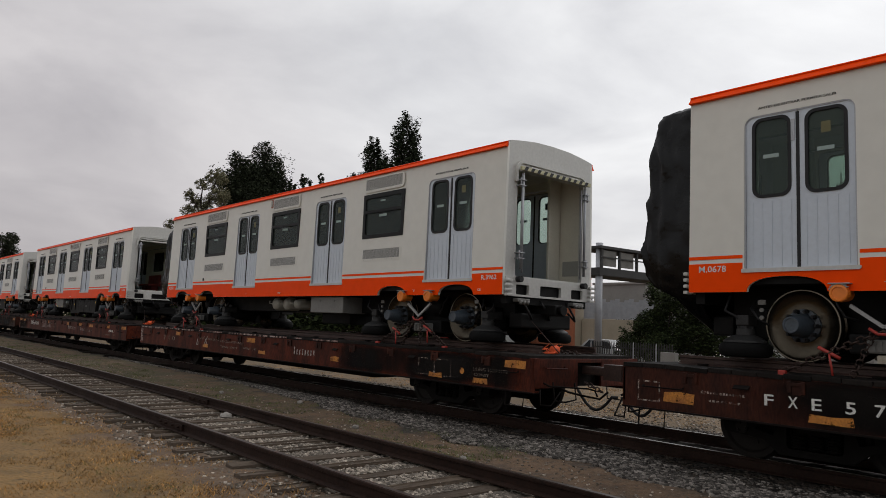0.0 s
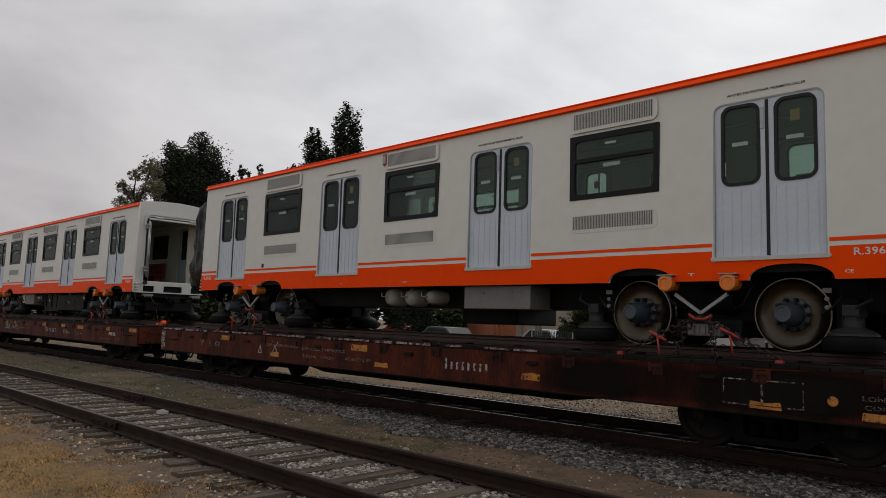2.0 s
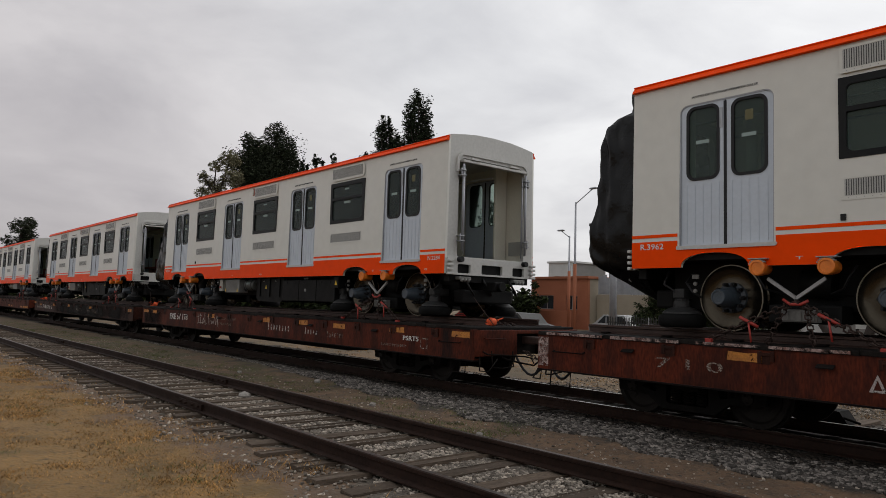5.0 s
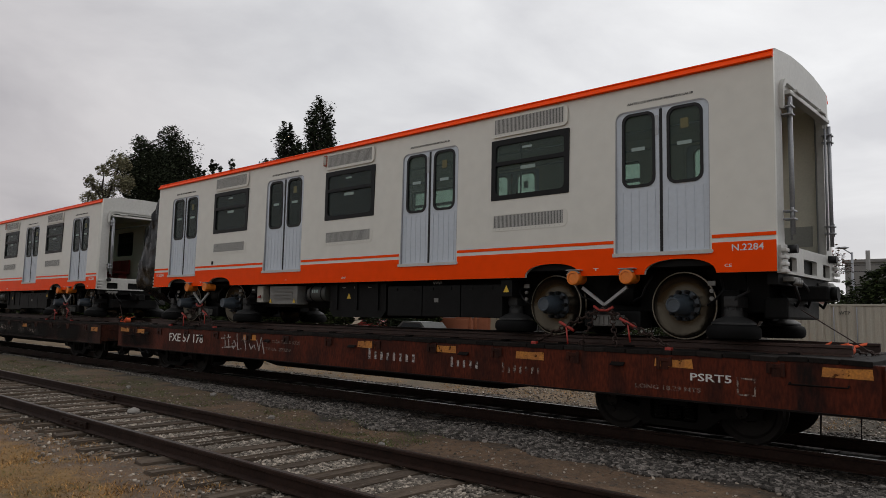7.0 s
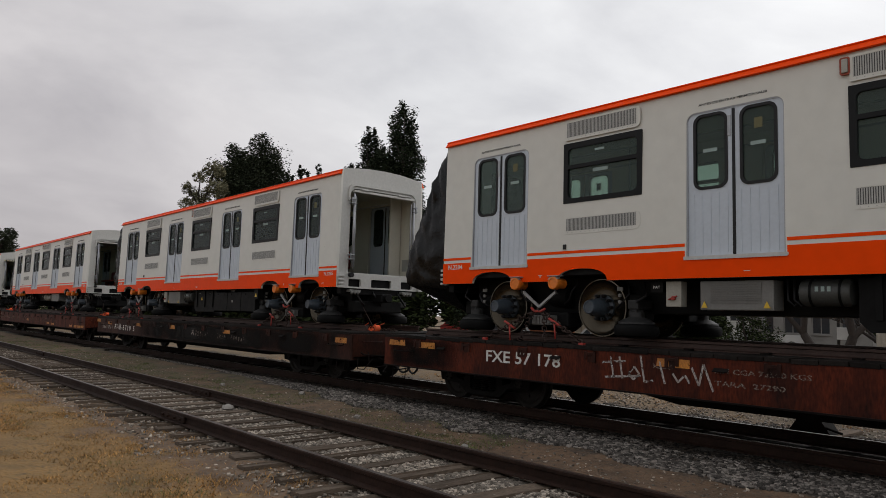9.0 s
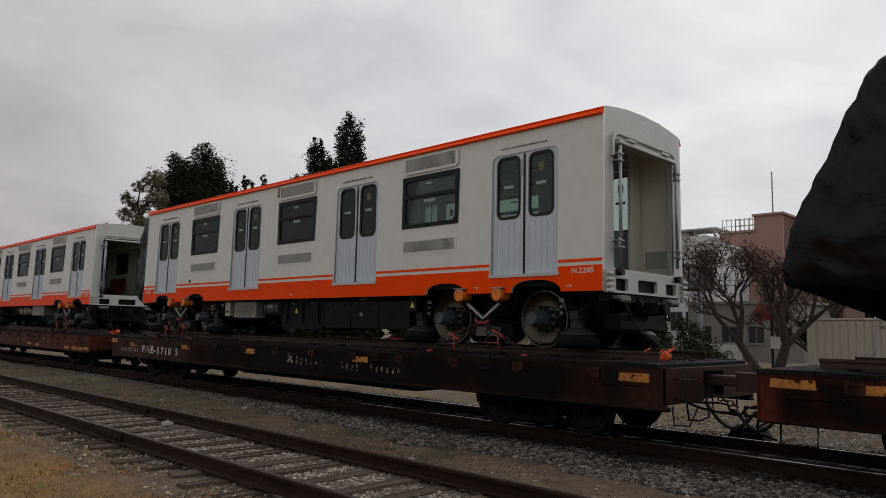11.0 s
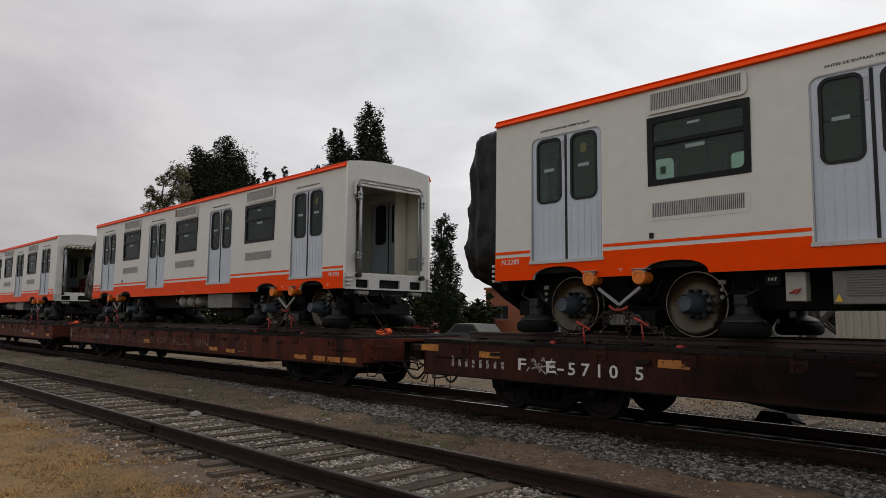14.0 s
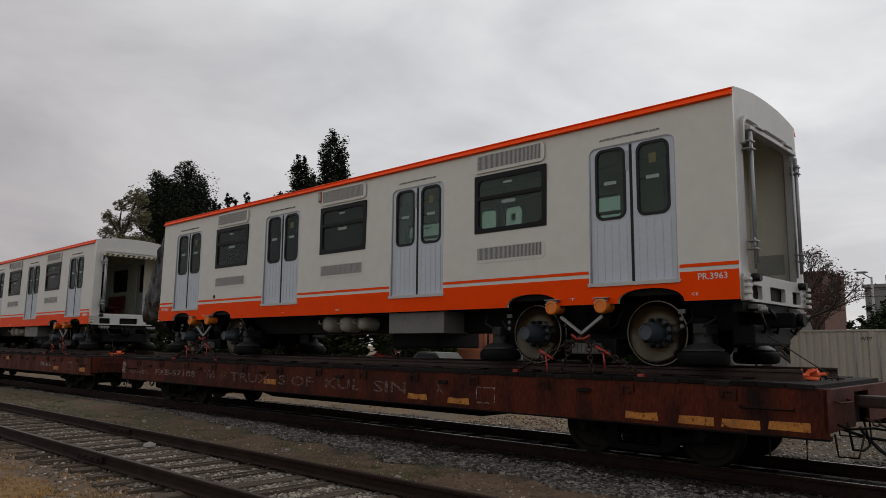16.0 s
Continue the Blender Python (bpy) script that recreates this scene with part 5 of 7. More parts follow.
    slat = mesh_of("slat", box(bmesh.new(), -10.46, -9.76, -1.175, -1.155, 1.82, 1.832), M_UNDERGREY)
    for i in range(9):
        part("slat", slat, M_UNDERGREY, rz, at=(0, 0, 0.03 * i))
    for x in (-10.54, -9.69):
        part("warning_triangle", plate(bmesh.new(), [(x - 0.045, 1.75), (x + 0.045, 1.75), (x, 1.84)], [], lambda u, v, w: (u, -1.182 + w, v), 0.003), M_BRASS, rz)
    bm = bmesh.new()
    box(bm, -11.16, -10.92, -1.12, -0.96, 1.76, 2.12, 0.012)
    jb = cpart("junction_box", bm, M_TANK, car, "pale grey switch box with a red handle")
    bm = rod(bmesh.new(), (-11.03, -1.12, 1.88), (-11.03, -1.16, 1.88), 0.03, 10)
    rod(bm, (-11.10, -1.15, 1.86), (-10.97, -1.15, 1.91), 0.012, 6)
    part("switch_handle", bm, M_REDCHAIN, jb, "red switch handle")
    tap = cpart("tap_box", box(bmesh.new(), -11.42, -11.22, -1.10, -0.9, 1.96, 2.12, 0.01), M_UNDER, car, "small black tap box")
    letters("tap_lettering", "PAT", 0.055, 0.11, Vector((-11.32, -1.104, 2.04)), tap, M_WHITE)
    for i, x in enumerate((-8.23, -7.87, -7.48)):
        letters("equipment_label", "HB" if i == 1 else "-", 0.065, 0.10, Vector((x, -1.046, 2.06)) + BASE, car, M_WHITE)


def build_tiedowns(car, cx):
    """Chains with red ratchets that hold the bogie to the deck."""
    bm = bmesh.new()
    hook = (cx, -1.20, 1.70)
    for dx in (-1.05, 1.05):
        chain_links(bm, hook, (cx + dx, -1.38, 1.17), 0.10, 0.013)
    for dx in (-0.28, 0.28):
        chain_links(bm, (cx + dx * 0.4, -1.2, 1.66), (cx + dx, -1.36, 1.17), 0.09, 0.011)
    c = cpart("tie_down_chain", bm, M_CHAIN, car, "rusty tie-down chains")
    bm = bmesh.new()
    for dx, k in ((-0.55, 0.52), (0.42, 0.4)):
        p = Vector(hook).lerp(Vector((cx + dx / abs(dx) * 1.05, -1.38, 1.17)), k)
        rod(bm, p + Vector((-0.12, -0.02, 0.06)), p + Vector((0.12, -0.02, -0.06)), 0.022, 8)
        rod(bm, p + Vector((0, -0.03, 0)), p + Vector((0.05, -0.06, -0.26)), 0.014, 6)
        part("ratchet_binder", bm, M_REDCHAIN, c, "red ratchet load binder")
        bm = bmesh.new()
    for dx in (-1.05, 1.05):
        part("anchor", box(bmesh.new(), cx + dx - 0.045, cx + dx + 0.045, -1.43, -1.36, 1.08, 1.19, 0.01), M_REDCHAIN, c, "red deck anchor")
    pipe(bm, [(cx - 0.15, -1.22, 1.72), (cx - 0.05, -1.24, 1.66), (cx + 0.08, -1.24, 1.66), (cx + 0.16, -1.22, 1.71)], 0.02, 6)
    part("chain_hook", bm, M_REDCHAIN, c, "red hook over the strut")


def build_inside(car):
    cpart("floor", box(bmesh.new(), -CL + 0.06, -0.06, -CW + 0.14, CW - 0.14, 2.36, Z_FLOOR), M_INFLOOR, car, "dark rubber floor")
    bm = bmesh.new()
    box(bm, -CL + 0.1, -0.1, -CW + 0.13, CW - 0.13, 4.68, 4.72)
    cpart("inner_ceiling", bm, M_CREAM, car)
    bm = bmesh.new()
    for y in (-0.55, 0.55):
        rod(bm, (-CL + 0.6, y, 4.35), (-0.6, y, 4.35), 0.016, 6)
    for x in (-3.0, -4.3, -7.3, -8.6, -11.6, -12.9):
        rod(bm, (x, -0.55 if x > -8 else 0.55, Z_FLOOR), (x, -0.55 if x > -8 else 0.55, 4.68), 0.016, 6)
    cpart("grab_pole", bm, M_ALU, car)
    for a, b in WINDOWS:
        for s in (-1, 1):
            bm = bmesh.new()
            for x0 in (a + 0.02, (a + b) / 2 + 0.02):
                box(bm, x0, x0 + 0.66, *sorted((s * 0.55, s * 1.08)), 2.80, 2.88, 0.02)
                box(bm, x0, x0 + 0.66, *sorted((s * 1.02, s * 1.08)), 2.86, 3.30, 0.02)
                box(bm, x0 + 0.1, x0 + 0.56, *sorted((s * 0.72, s * 1.02)), Z_FLOOR, 2.80)
            cpart("bench_seat", bm, M_SEAT, car, "dark red moulded seats")
    for x in (-0.72, -CL + 0.72):   # partition posts by the gangway
        for s in (-1, 1):
            cpart("partition", box(bmesh.new(), x - 0.03, x + 0.03, *sorted((s * 0.76, s * 1.10)), Z_FLOOR, 4.68, 0.01), M_CREAM, car)
    bm = bmesh.new()
    box(bm, -0.62, -0.22, CW - 0.145, CW - 0.135, 2.66, 2.96)
    cpart("wall_panel", bm, M_GREYPANEL, car)
    for x in (-0.13, -0.80):   # upright rails on the far wall by the gangway
        cpart("gangway_rail", box(bmesh.new(), x - 0.025, x + 0.025, CW - 0.165, CW - 0.138, Z_FLOOR + 0.05, 4.60, 0.006), M_ALU, car)


def bogie_trim():
    """Hoses, small plates and the collector shoe box on a bogie's near side."""
    hoses = []
    for s in (-1, 1):
        hose = [bmesh.new() for _ in range(3)]
        pipe(hose[0], [(s * 1.55, -0.9, 2.1), (s * 1.62, -1.0, 1.95), (s * 1.52, -1.02, 1.82), (s * 1.40, -0.98, 1.74)], 0.018, 6)
        pipe(hose[1], [(s * 0.62, -0.95, 2.15), (s * 0.55, -1.02, 2.0), (s * 0.48, -1.0, 1.86), (s * 0.30, -0.9, 1.80)], 0.015, 6)
        pipe(hose[2], [(s * 1.9, -1.0, 2.12), (s * 1.95, -1.05, 1.92), (s * 1.80, -1.05, 1.84), (s * 1.72, -1.0, 1.74)], 0.02, 6)
        hoses += [mesh_of("hose", h, M_RUBBER) for h in hose]
    label = bmesh.new()
    rod(label, (0, -1.0, 0), (0, -1.03, 0), 0.028, 10)
    shoe = bmesh.new()
    box(shoe, -0.22, 0.22, -1.12, -0.98, 1.44, 1.60, 0.015)
    for i in range(5):
        box(shoe, -0.17 + 0.075 * i, -0.12 + 0.075 * i, -1.135, -1.115, 1.46, 1.58)
    return hoses, mesh_of("label_plate", label, M_UNDERGREY), mesh_of("shoe_box", shoe, M_UNDERGREY)


HOSE_ME, LABEL_ME, SHOE_ME = bogie_trim()
PLATE_ME = mesh_of("label_plate", box(bmesh.new(), -0.05, 0.05, -1.02, -1.0, 2.0, 2.06), M_UNDERGREY)
BOGIE_ME, ROPE_ME = bogie_meshes(), rope_mesh()
BAG_ME, DRAPED_ME, SLACK_ME = tarp_mesh(BAG, 0), tarp_mesh(DRAPED, 3), tarp_mesh(SLACK, 9)


def build_metro(at, motor, label):
    car = thing("metro_car", label, "metro car", at, group="metro cars on the wagons")
    for s in (-1, 1):
        build_side(car, s)
        fit_side(car, s)
    bm = bmesh.new()
    ol = roof_outline()
    plate(bm, ol + [(y, z - 0.05) for y, z in ol[::-1]], [], lambda u, v, w: (-CL + 0.002 + w, u, v), CL - 0.004)
    cpart("roof", bm, M_ROOF, car, "shallow curved grey roof")
    build_end(car, 0.0, 1, True)
    build_end(car, -CL, -1, False)
    tp = cpart("tarpaulin", BAG_ME, M_TARP, car, "creased black plastic sheet tied over the gangway")
    part("rope", ROPE_ME, M_STRAP, tp, "thin pale tie rope")
    build_inside(car)
    for cx in (-2.36, -CL + 2.36):
        build_bogie(car, cx, BOGIE_ME)
        build_tiedowns(car, cx)
    (build_underframe_motor if motor else build_underframe_trailer)(car)
    bm = bmesh.new()
    plate(bm, rounded(-8.735, -8.62, 4.53, 4.745, 0.025), [rounded(-8.715, -8.64, 4.55, 4.725, 0.015)], lambda u, v, w: (u, -CW - 0.012 + w, v), 0.04)
    lamp = cpart("door_indicator", bm, M_LAMPRIM, car, "small red-rimmed indicator lamp")
    part("lens", box(bmesh.new(), -8.712, -8.643, -CW - 0.030, -CW + 0.03, 4.553, 4.722, 0.012), M_TANK, lamp, "dull pale lens")
    bm = bmesh.new()
    box(bm, -12.92, -12.86, -CW - 0.02, -CW + 0.02, 2.66, 2.74, 0.006)
    cpart("key_box", bm, M_RUBBER, car)
    for k, x in enumerate((-0.62, -2.45, -8.0, -9.9, -13.4)):
        letters("skirt_mark", ("CE", "T", "UNF", "-", "T")[k], 0.055, 0.09 if k != 2 else 0.14, Vector((x + (0.04 if k == 0 else 0), -CW - 0.004, 2.235)) + BASE, car, M_WHITE, "small white skirt lettering")
    return car


CAR_OFF = (19.40, 0.0, -20.175, -39.754, -59.975, -80.77, -100.9)
TRAILER_LABEL = "grey and orange metro trailer car chained on a flat wagon"
MOTOR_LABEL = "grey and orange metro motor car chained on a flat wagon"
TRAILER = build_metro((0, CC, 1.30), False, TRAILER_LABEL)
MOTOR = build_metro((0, CC, 1.30), True, MOTOR_LABEL)
CARS = [MOTOR, TRAILER]
for i, off in enumerate(CAR_OFF[2:]):
    CARS.append(copy_thing(MOTOR if i in (0, 1, 4) else TRAILER, Matrix.Translation((off, CC, 1.30))))

for i, me in ((1, DRAPED_ME), (2, SLACK_ME), (4, SLACK_ME), (5, DRAPED_ME)):
    for ob in CARS[i].children:
        if ob.name.startswith("tarpaulin"):
            ob.data = me


def hazard_bar(car):
    """A cream and black striped bar over the gangway."""
    wall = cpart("hazard_bar", box(bmesh.new(), 0.10, 0.15, -1.0, 1.0, 4.40, 4.47, 0.005), M_PALE, car, "cream and black striped bar over the gangway")
    bm = bmesh.new()
    for i in range(11):
        y = -0.95 + i * 0.174
        plate(bm, [(y, 4.398), (y + 0.08, 4.398), (y + 0.13, 4.472), (y + 0.05, 4.472)], [], lambda u, v, w: (0.149 + w, u, v), 0.004)
    part("stripe", bm, M_RUBBER, wall)


NUMBERS = {0: "M.0678", 1: "R.3962", 2: "N.2284", 3: "N.2285", 4: "PR.3963"}
for i, text in NUMBERS.items():
    for x in (-0.34, -CL + 0.34):
        letters("fleet_number", text, 0.118, 0.385, Vector((x, -CW - 0.004, 2.455)) + BASE, CARS[i], M_WHITE, "white fleet number")
for i in (5, 6):
    for x in (-0.34, -CL + 0.34):
        part("fleet_number", box(bmesh.new(), x - 0.2, x + 0.2, -CW - 0.008, -CW - 0.004, 2.42, 2.49), M_WHITE, CARS[i], "unreadable white number", BASE)
for i in (1, 5):
    hazard_bar(CARS[i])

# ---- loose orange webbing left on the decks, between the cars ----
WEBBING = []


def build_webbing(off, seed):
    rng = random.Random(seed)
    w = thing("load_strap", "crumpled orange webbing strap lying on the wagon deck", "strap", (off + 0.35, 9.75, 1.15), group="straps on the decks")
    bm = bmesh.new()
    for k in range(9):
        p = Vector((rng.uniform(-0.3, 0.1), rng.uniform(-0.15, 0.15), rng.uniform(0.0, 0.06)))
        q = p + Vector((rng.uniform(0.1, 0.35), rng.uniform(-0.12, 0.12), rng.uniform(-0.05, 0.14)))
        d = Vector((0.0, 0.025, 0.012))
        vs = [bm.verts.new(v) for v in (p - d, q - d, q + d, p + d)]
        bm.faces.new(vs)
    made = bmesh.ops.extrude_face_region(bm, geom=bm.faces[:])
    bmesh.ops.translate(bm, vec=(0, 0, 0.012), verts=[g for g in made["geom"] if isinstance(g, bmesh.types.BMVert)])
    lathe(bm, [(-0.07, 0.03), (-0.06, 0.075), (0.06, 0.075), (0.07, 0.03)], (0.2, 0.05, 0.07), 12, "Y")
    part("bundle", bm, M_CLOTH, w)
    bm = bmesh.new()
    chain_links(bm, (0.0, 0.3, 0.03), (0.45, 0.45, 0.02), 0.09, 0.012)
    rod(bm, (-0.3, 0, 0.55), (0.55, -0.25, 0.03), 0.008, 5)
    part("chain", bm, M_CHAIN, w)
    return w


for i, off in enumerate(CAR_OFF):
    WEBBING.append(build_webbing(off, i))

# two of the wagons are darker than the rest
for f in (FLATS[0], FLATS[3]):
    for ob in f.children_recursive:
        if ob.type == "MESH" and ob.data.materials and ob.data.materials[0] == M_WAGON:
            ob.data = ob.data.copy()
            ob.data.materials[0] = M_WAGONDEEP

# ---- lettering, marks and reflectors on the wagon sills ----
SILL_Y = -(WY + 0.004)


def bars(name, flat_car, x0, x1, z0, z1, n, material, label, seed=0):
    """Marks that cannot be read, or a company's name: plain upright bars."""
    rng = random.Random(seed)
    bm = bmesh.new()
    w = (x1 - x0) / n
    for i in range(n):
        hi = z1 if i == 0 else z0 + (z1 - z0) * rng.choice((0.68, 0.72))
        box(bm, x0 + w * i, x0 + w * (i + (0.62 if z1 - z0 < 0.1 else 0.34)), SILL_Y, SILL_Y + 0.003, z0, hi)
    tagged(part(name, bm, material, flat_car, label), kind="stuff")


def amber(flat_car, x, z, w=0.48, h=0.11, k=0):
    bm = bmesh.new()
    j = 0.02 * math.sin(k * 5 + x)
    plate(bm, [(x - w / 2, z - h / 2), (x + w / 2 - j, z - h / 2 - 0.006), (x + w / 2, z + h / 2), (x + 0.02, z + h / 2 + j), (x - w / 2 + 0.015, z + h / 2 - 0.004)], [], lambda u, v, q: (u, SILL_Y + q, v), 0.004)
    part("reflector", bm, M_REFLECT, flat_car, "peeling amber reflector sheet")


def scrawl(flat_car, strokes, width=0.035, paint=None):
    """Sprayed strokes, each a line of points on the sill."""
    bm = bmesh.new()
    for pts in strokes:
        for (xa, za), (xb, zb) in zip(pts, pts[1:]):
            d = Vector((zb - za, -(xb - xa)))
            d = d.normalized() * width / 2
            vs = [bm.verts.new((x, SILL_Y - 0.001, z)) for x, z in ((xa - d.x, za - d.y), (xb - d.x, zb - d.y), (xb + d.x, zb + d.y), (xa + d.x, za + d.y))]
            bm.faces.new(vs)
    made = bmesh.ops.extrude_face_region(bm, geom=bm.faces[:])
    bmesh.ops.translate(bm, vec=(0, 0.004, 0), verts=[g for g in made["geom"] if isinstance(g, bmesh.types.BMVert)])
    part("graffiti", bm, paint or M_CHALK, flat_car, "white sprayed graffiti")


def board(flat_car, x0, x1, z0, z1, material, label, line=0.014, cells=1):
    bm = bmesh.new()
    holes = [[(x0 + line + i * (x1 - x0) / cells, z0 + line), (x0 + (i + 1) * (x1 - x0) / cells - line, z0 + line), (x0 + (i + 1) * (x1 - x0) / cells - line, z1 - line), (x0 + line + i * (x1 - x0) / cells, z1 - line)] for i in range(cells)]
    plate(bm, [(x0, z0), (x1, z0), (x1, z1), (x0, z1)], holes, lambda u, v, q: (u, SILL_Y + q, v), 0.003)
    part("stencil_frame", bm, material, flat_car, label)


def put(flat_car, text, x0, x1, z, h, material=M_WORN, name="stencil"):
    letters(name, text, h, x1 - x0, ((x0 + x1) / 2, SILL_Y, z), flat_car, material, "worn white stencilled lettering")


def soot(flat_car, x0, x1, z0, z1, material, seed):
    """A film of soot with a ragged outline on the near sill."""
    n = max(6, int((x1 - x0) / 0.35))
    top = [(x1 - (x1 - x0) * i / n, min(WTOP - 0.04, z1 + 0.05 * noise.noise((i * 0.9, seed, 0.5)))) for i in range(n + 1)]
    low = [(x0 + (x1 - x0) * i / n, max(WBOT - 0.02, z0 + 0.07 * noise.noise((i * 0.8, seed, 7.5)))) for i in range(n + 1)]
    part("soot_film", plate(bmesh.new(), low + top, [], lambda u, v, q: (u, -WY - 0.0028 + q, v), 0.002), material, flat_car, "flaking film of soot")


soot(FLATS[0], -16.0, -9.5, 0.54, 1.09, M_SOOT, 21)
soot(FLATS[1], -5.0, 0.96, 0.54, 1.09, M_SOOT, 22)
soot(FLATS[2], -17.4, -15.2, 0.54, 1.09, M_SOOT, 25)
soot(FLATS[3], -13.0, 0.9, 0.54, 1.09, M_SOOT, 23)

f = FLATS[0]
for ch, x in (("F", -15.42), ("X", -15.13), ("E", -14.87), ("5", -14.50), ("7", -14.21)):
    put(f, ch, x - 0.055, x + 0.055, 0.815, 0.19, M_WHITE)
amber(f, -16.62, 0.725, 0.46, 0.13)
amber(f, -14.72, 0.665, 0.48, 0.10)
board(f, -17.25, -16.9, 0.64, 0.92, M_WORN, "faded round emblem in a frame", 0.02)
bars("stencil", f, -16.3, -15.7, 0.82, 0.86, 14, M_WORN, "worn unreadable stencil")
bars("stencil", f, -16.25, -15.75, 0.72, 0.755, 9, M_WORN, "worn unreadable stencil")

f = FLATS[1]
bars("company_name", f, -6.70, -5.68, 0.74, 0.92, 8, M_CHALK, "company name as plain pale bars", 3)
put(f, "CAP 6  850 KGS FM", -12.30, -11.0, 0.90, 0.085)
put(f, "LIM CGA 71890 KGS", -10.86, -9.43, 0.875, 0.085)
put(f, "TARA  27901", -10.84, -9.77, 0.72, 0.085)
put(f, "NUEVO 3 79", -9.40, -8.64, 0.745, 0.085)
put(f, "7 1 0", -15.30, -14.3, 0.81, 0.20)
put(f, "LONG 18.29 MTS", -0.44, 0.38, 0.83, 0.075)
put(f, "CONST", -0.42, -0.05, 0.735, 0.07)
part("warning_triangle", plate(bmesh.new(), [(-12.58, 0.70), (-12.40, 0.70), (-12.49, 0.90)], [[(-12.535, 0.725), (-12.445, 0.725), (-12.49, 0.84)]], lambda u, v, q: (u, SILL_Y + q, v), 0.003), M_CHALK, f, "white triangle outline")
board(f, -1.96, -1.03, 0.64, 0.95, M_WORN, "white-lined stencil frame", 0.014, 2)
part("round_mark", lathe(bmesh.new(), [(0, 0.055), (0.004, 0.055)], (-0.73, SILL_Y - 0.004, 0.775), 18), M_REFLECT, f, "round amber mark")
part("faded_patch", box(bmesh.new(), -17.49, -17.28, SILL_Y - 0.001, SILL_Y + 0.003, 0.60, 1.06), M_FADED, f, "faded pink-white paint patch")
for x, z in ((-11.9, 0.70), (-14.0, 0.99), (-8.35, 0.70), (-4.9, 0.73), (0.55, 0.975), (-0.27, 0.64), (-1.47, 0.66), (-9.0, 0.98)):
    amber(f, x, z, 0.36 if z < 0.8 else 0.48, 0.09 if z < 0.8 else 0.12)
scrawl(f, [[(-12.0, 0.98), (-11.75, 0.70)], [(-11.78, 0.98), (-12.02, 0.70)]], 0.02)

rng = random.Random(77)
x = -17.3
while x < -4.5:   # paint worn white along the deck's edge
    w = rng.uniform(0.3, 1.3)
    bm = box(bmesh.new(), x, x + w, -WY - 0.045, -WY - 0.033, WTOP - 0.035 + rng.uniform(0, 0.02), WTOP + 0.012)
    part("worn_edge", bm, M_FADED, f, "flaking white paint on the deck's edge")
    x += w + rng.uniform(0.05, 0.5)

f = FLATS[2]
put(f, "FXE 57 178", -14.58, -12.95, 0.87, 0.27, M_WHITE)
bars("company_name", f, -7.14, -5.87, 0.74, 0.93, 8, M_CHALK, "company name as plain pale bars", 5)
put(f, "KGS", -11.3, -11.0, 0.93, 0.09)
put(f, "LIM CGA 72500 KGS", -10.4, -9.2, 0.93, 0.09)
put(f, "TARA  27290", -10.4, -9.5, 0.77, 0.09)
put(f, "PSRT5", -1.15, -0.64, 0.835, 0.13, M_WHITE)
put(f, "LONG 18.29 MTS", -1.9, -1.02, 0.675, 0.075)
board(f, -0.58, -0.36, 0.66, 0.87, M_WORN, "white-lined stencil frame", 0.02)
bars("stencil", f, -5.15, -4.5, 0.72, 0.88, 5, M_CHALK, "unreadable chalk marks", 8)
bars("stencil", f, -4.1, -3.35, 0.70, 0.86, 7, M_WORN, "unreadable chalk marks", 9)
scrawl(f, [[(-12.15, 0.93), (-11.75, 0.97)], [(-12.0, 1.02), (-11.95, 0.72)], [(-11.85, 1.03), (-11.8, 0.72)], [(-11.7, 0.80), (-11.6, 0.90), (-11.52, 0.80), (-11.62, 0.72), (-11.7, 0.80)], [(-11.5, 1.06), (-11.44, 0.70), (-11.30, 0.73)],
           [(-11.2, 1.0), (-11.12, 0.70)], [(-11.0, 0.85), (-10.92, 0.74), (-10.82, 0.84), (-10.75, 0.74)], [(-10.72, 0.95), (-10.62, 0.72), (-10.55, 1.0), (-10.42, 0.66)], [(-12.1, 0.72), (-11.5, 0.78)]], 0.028)
for x, z in ((-17.1, 1.0), (-16.2, 0.98), (-11.0, 0.99), (-5.3, 1.0), (-7.2, 0.99), (-3.6, 0.98), (-1.38, 1.0), (0.6, 1.0)):
    amber(f, x, z, 0.5, 0.11, x)

f = FLATS[3]
bars("company_name", f, -16.78, -15.47, 0.70, 0.88, 8, M_CHALK, "company name as plain pale bars", 4)
put(f, "F", -15.28, -15.12, 0.795, 0.26, M_WHITE)
put(f, "E", -14.72, -14.54, 0.785, 0.25, M_WHITE)
put(f, "-", -14.50, -14.38, 0.785, 0.25, M_WHITE)
put(f, "5 7 1 0   5", -14.30, -13.04, 0.775, 0.26, M_WHITE)
scrawl(f, [[(-15.1, 0.70), (-14.95, 0.92), (-14.85, 0.70), (-14.75, 0.93), (-14.9, 0.78), (-15.0, 0.90), (-14.72, 0.68), (-14.6, 0.92)], [(-15.02, 0.75), (-14.55, 0.83)], [(-14.8, 0.93), (-14.5, 0.68)]], 0.022)
scrawl(f, [[(-7.80, 0.95), (-7.62, 0.76)], [(-7.62, 0.95), (-7.82, 0.76)]], 0.045)
bars("stencil", f, -7.5, -6.45, 0.74, 0.92, 6, M_WORN, "unreadable chalk marks", 11)
bars("stencil", f, -5.92, -5.3, 0.72, 0.88, 4, M_WORN, "unreadable chalk marks", 12)
bars("stencil", f, -5.03, -4.1, 0.71, 0.87, 6, M_WORN, "unreadable chalk marks", 13)
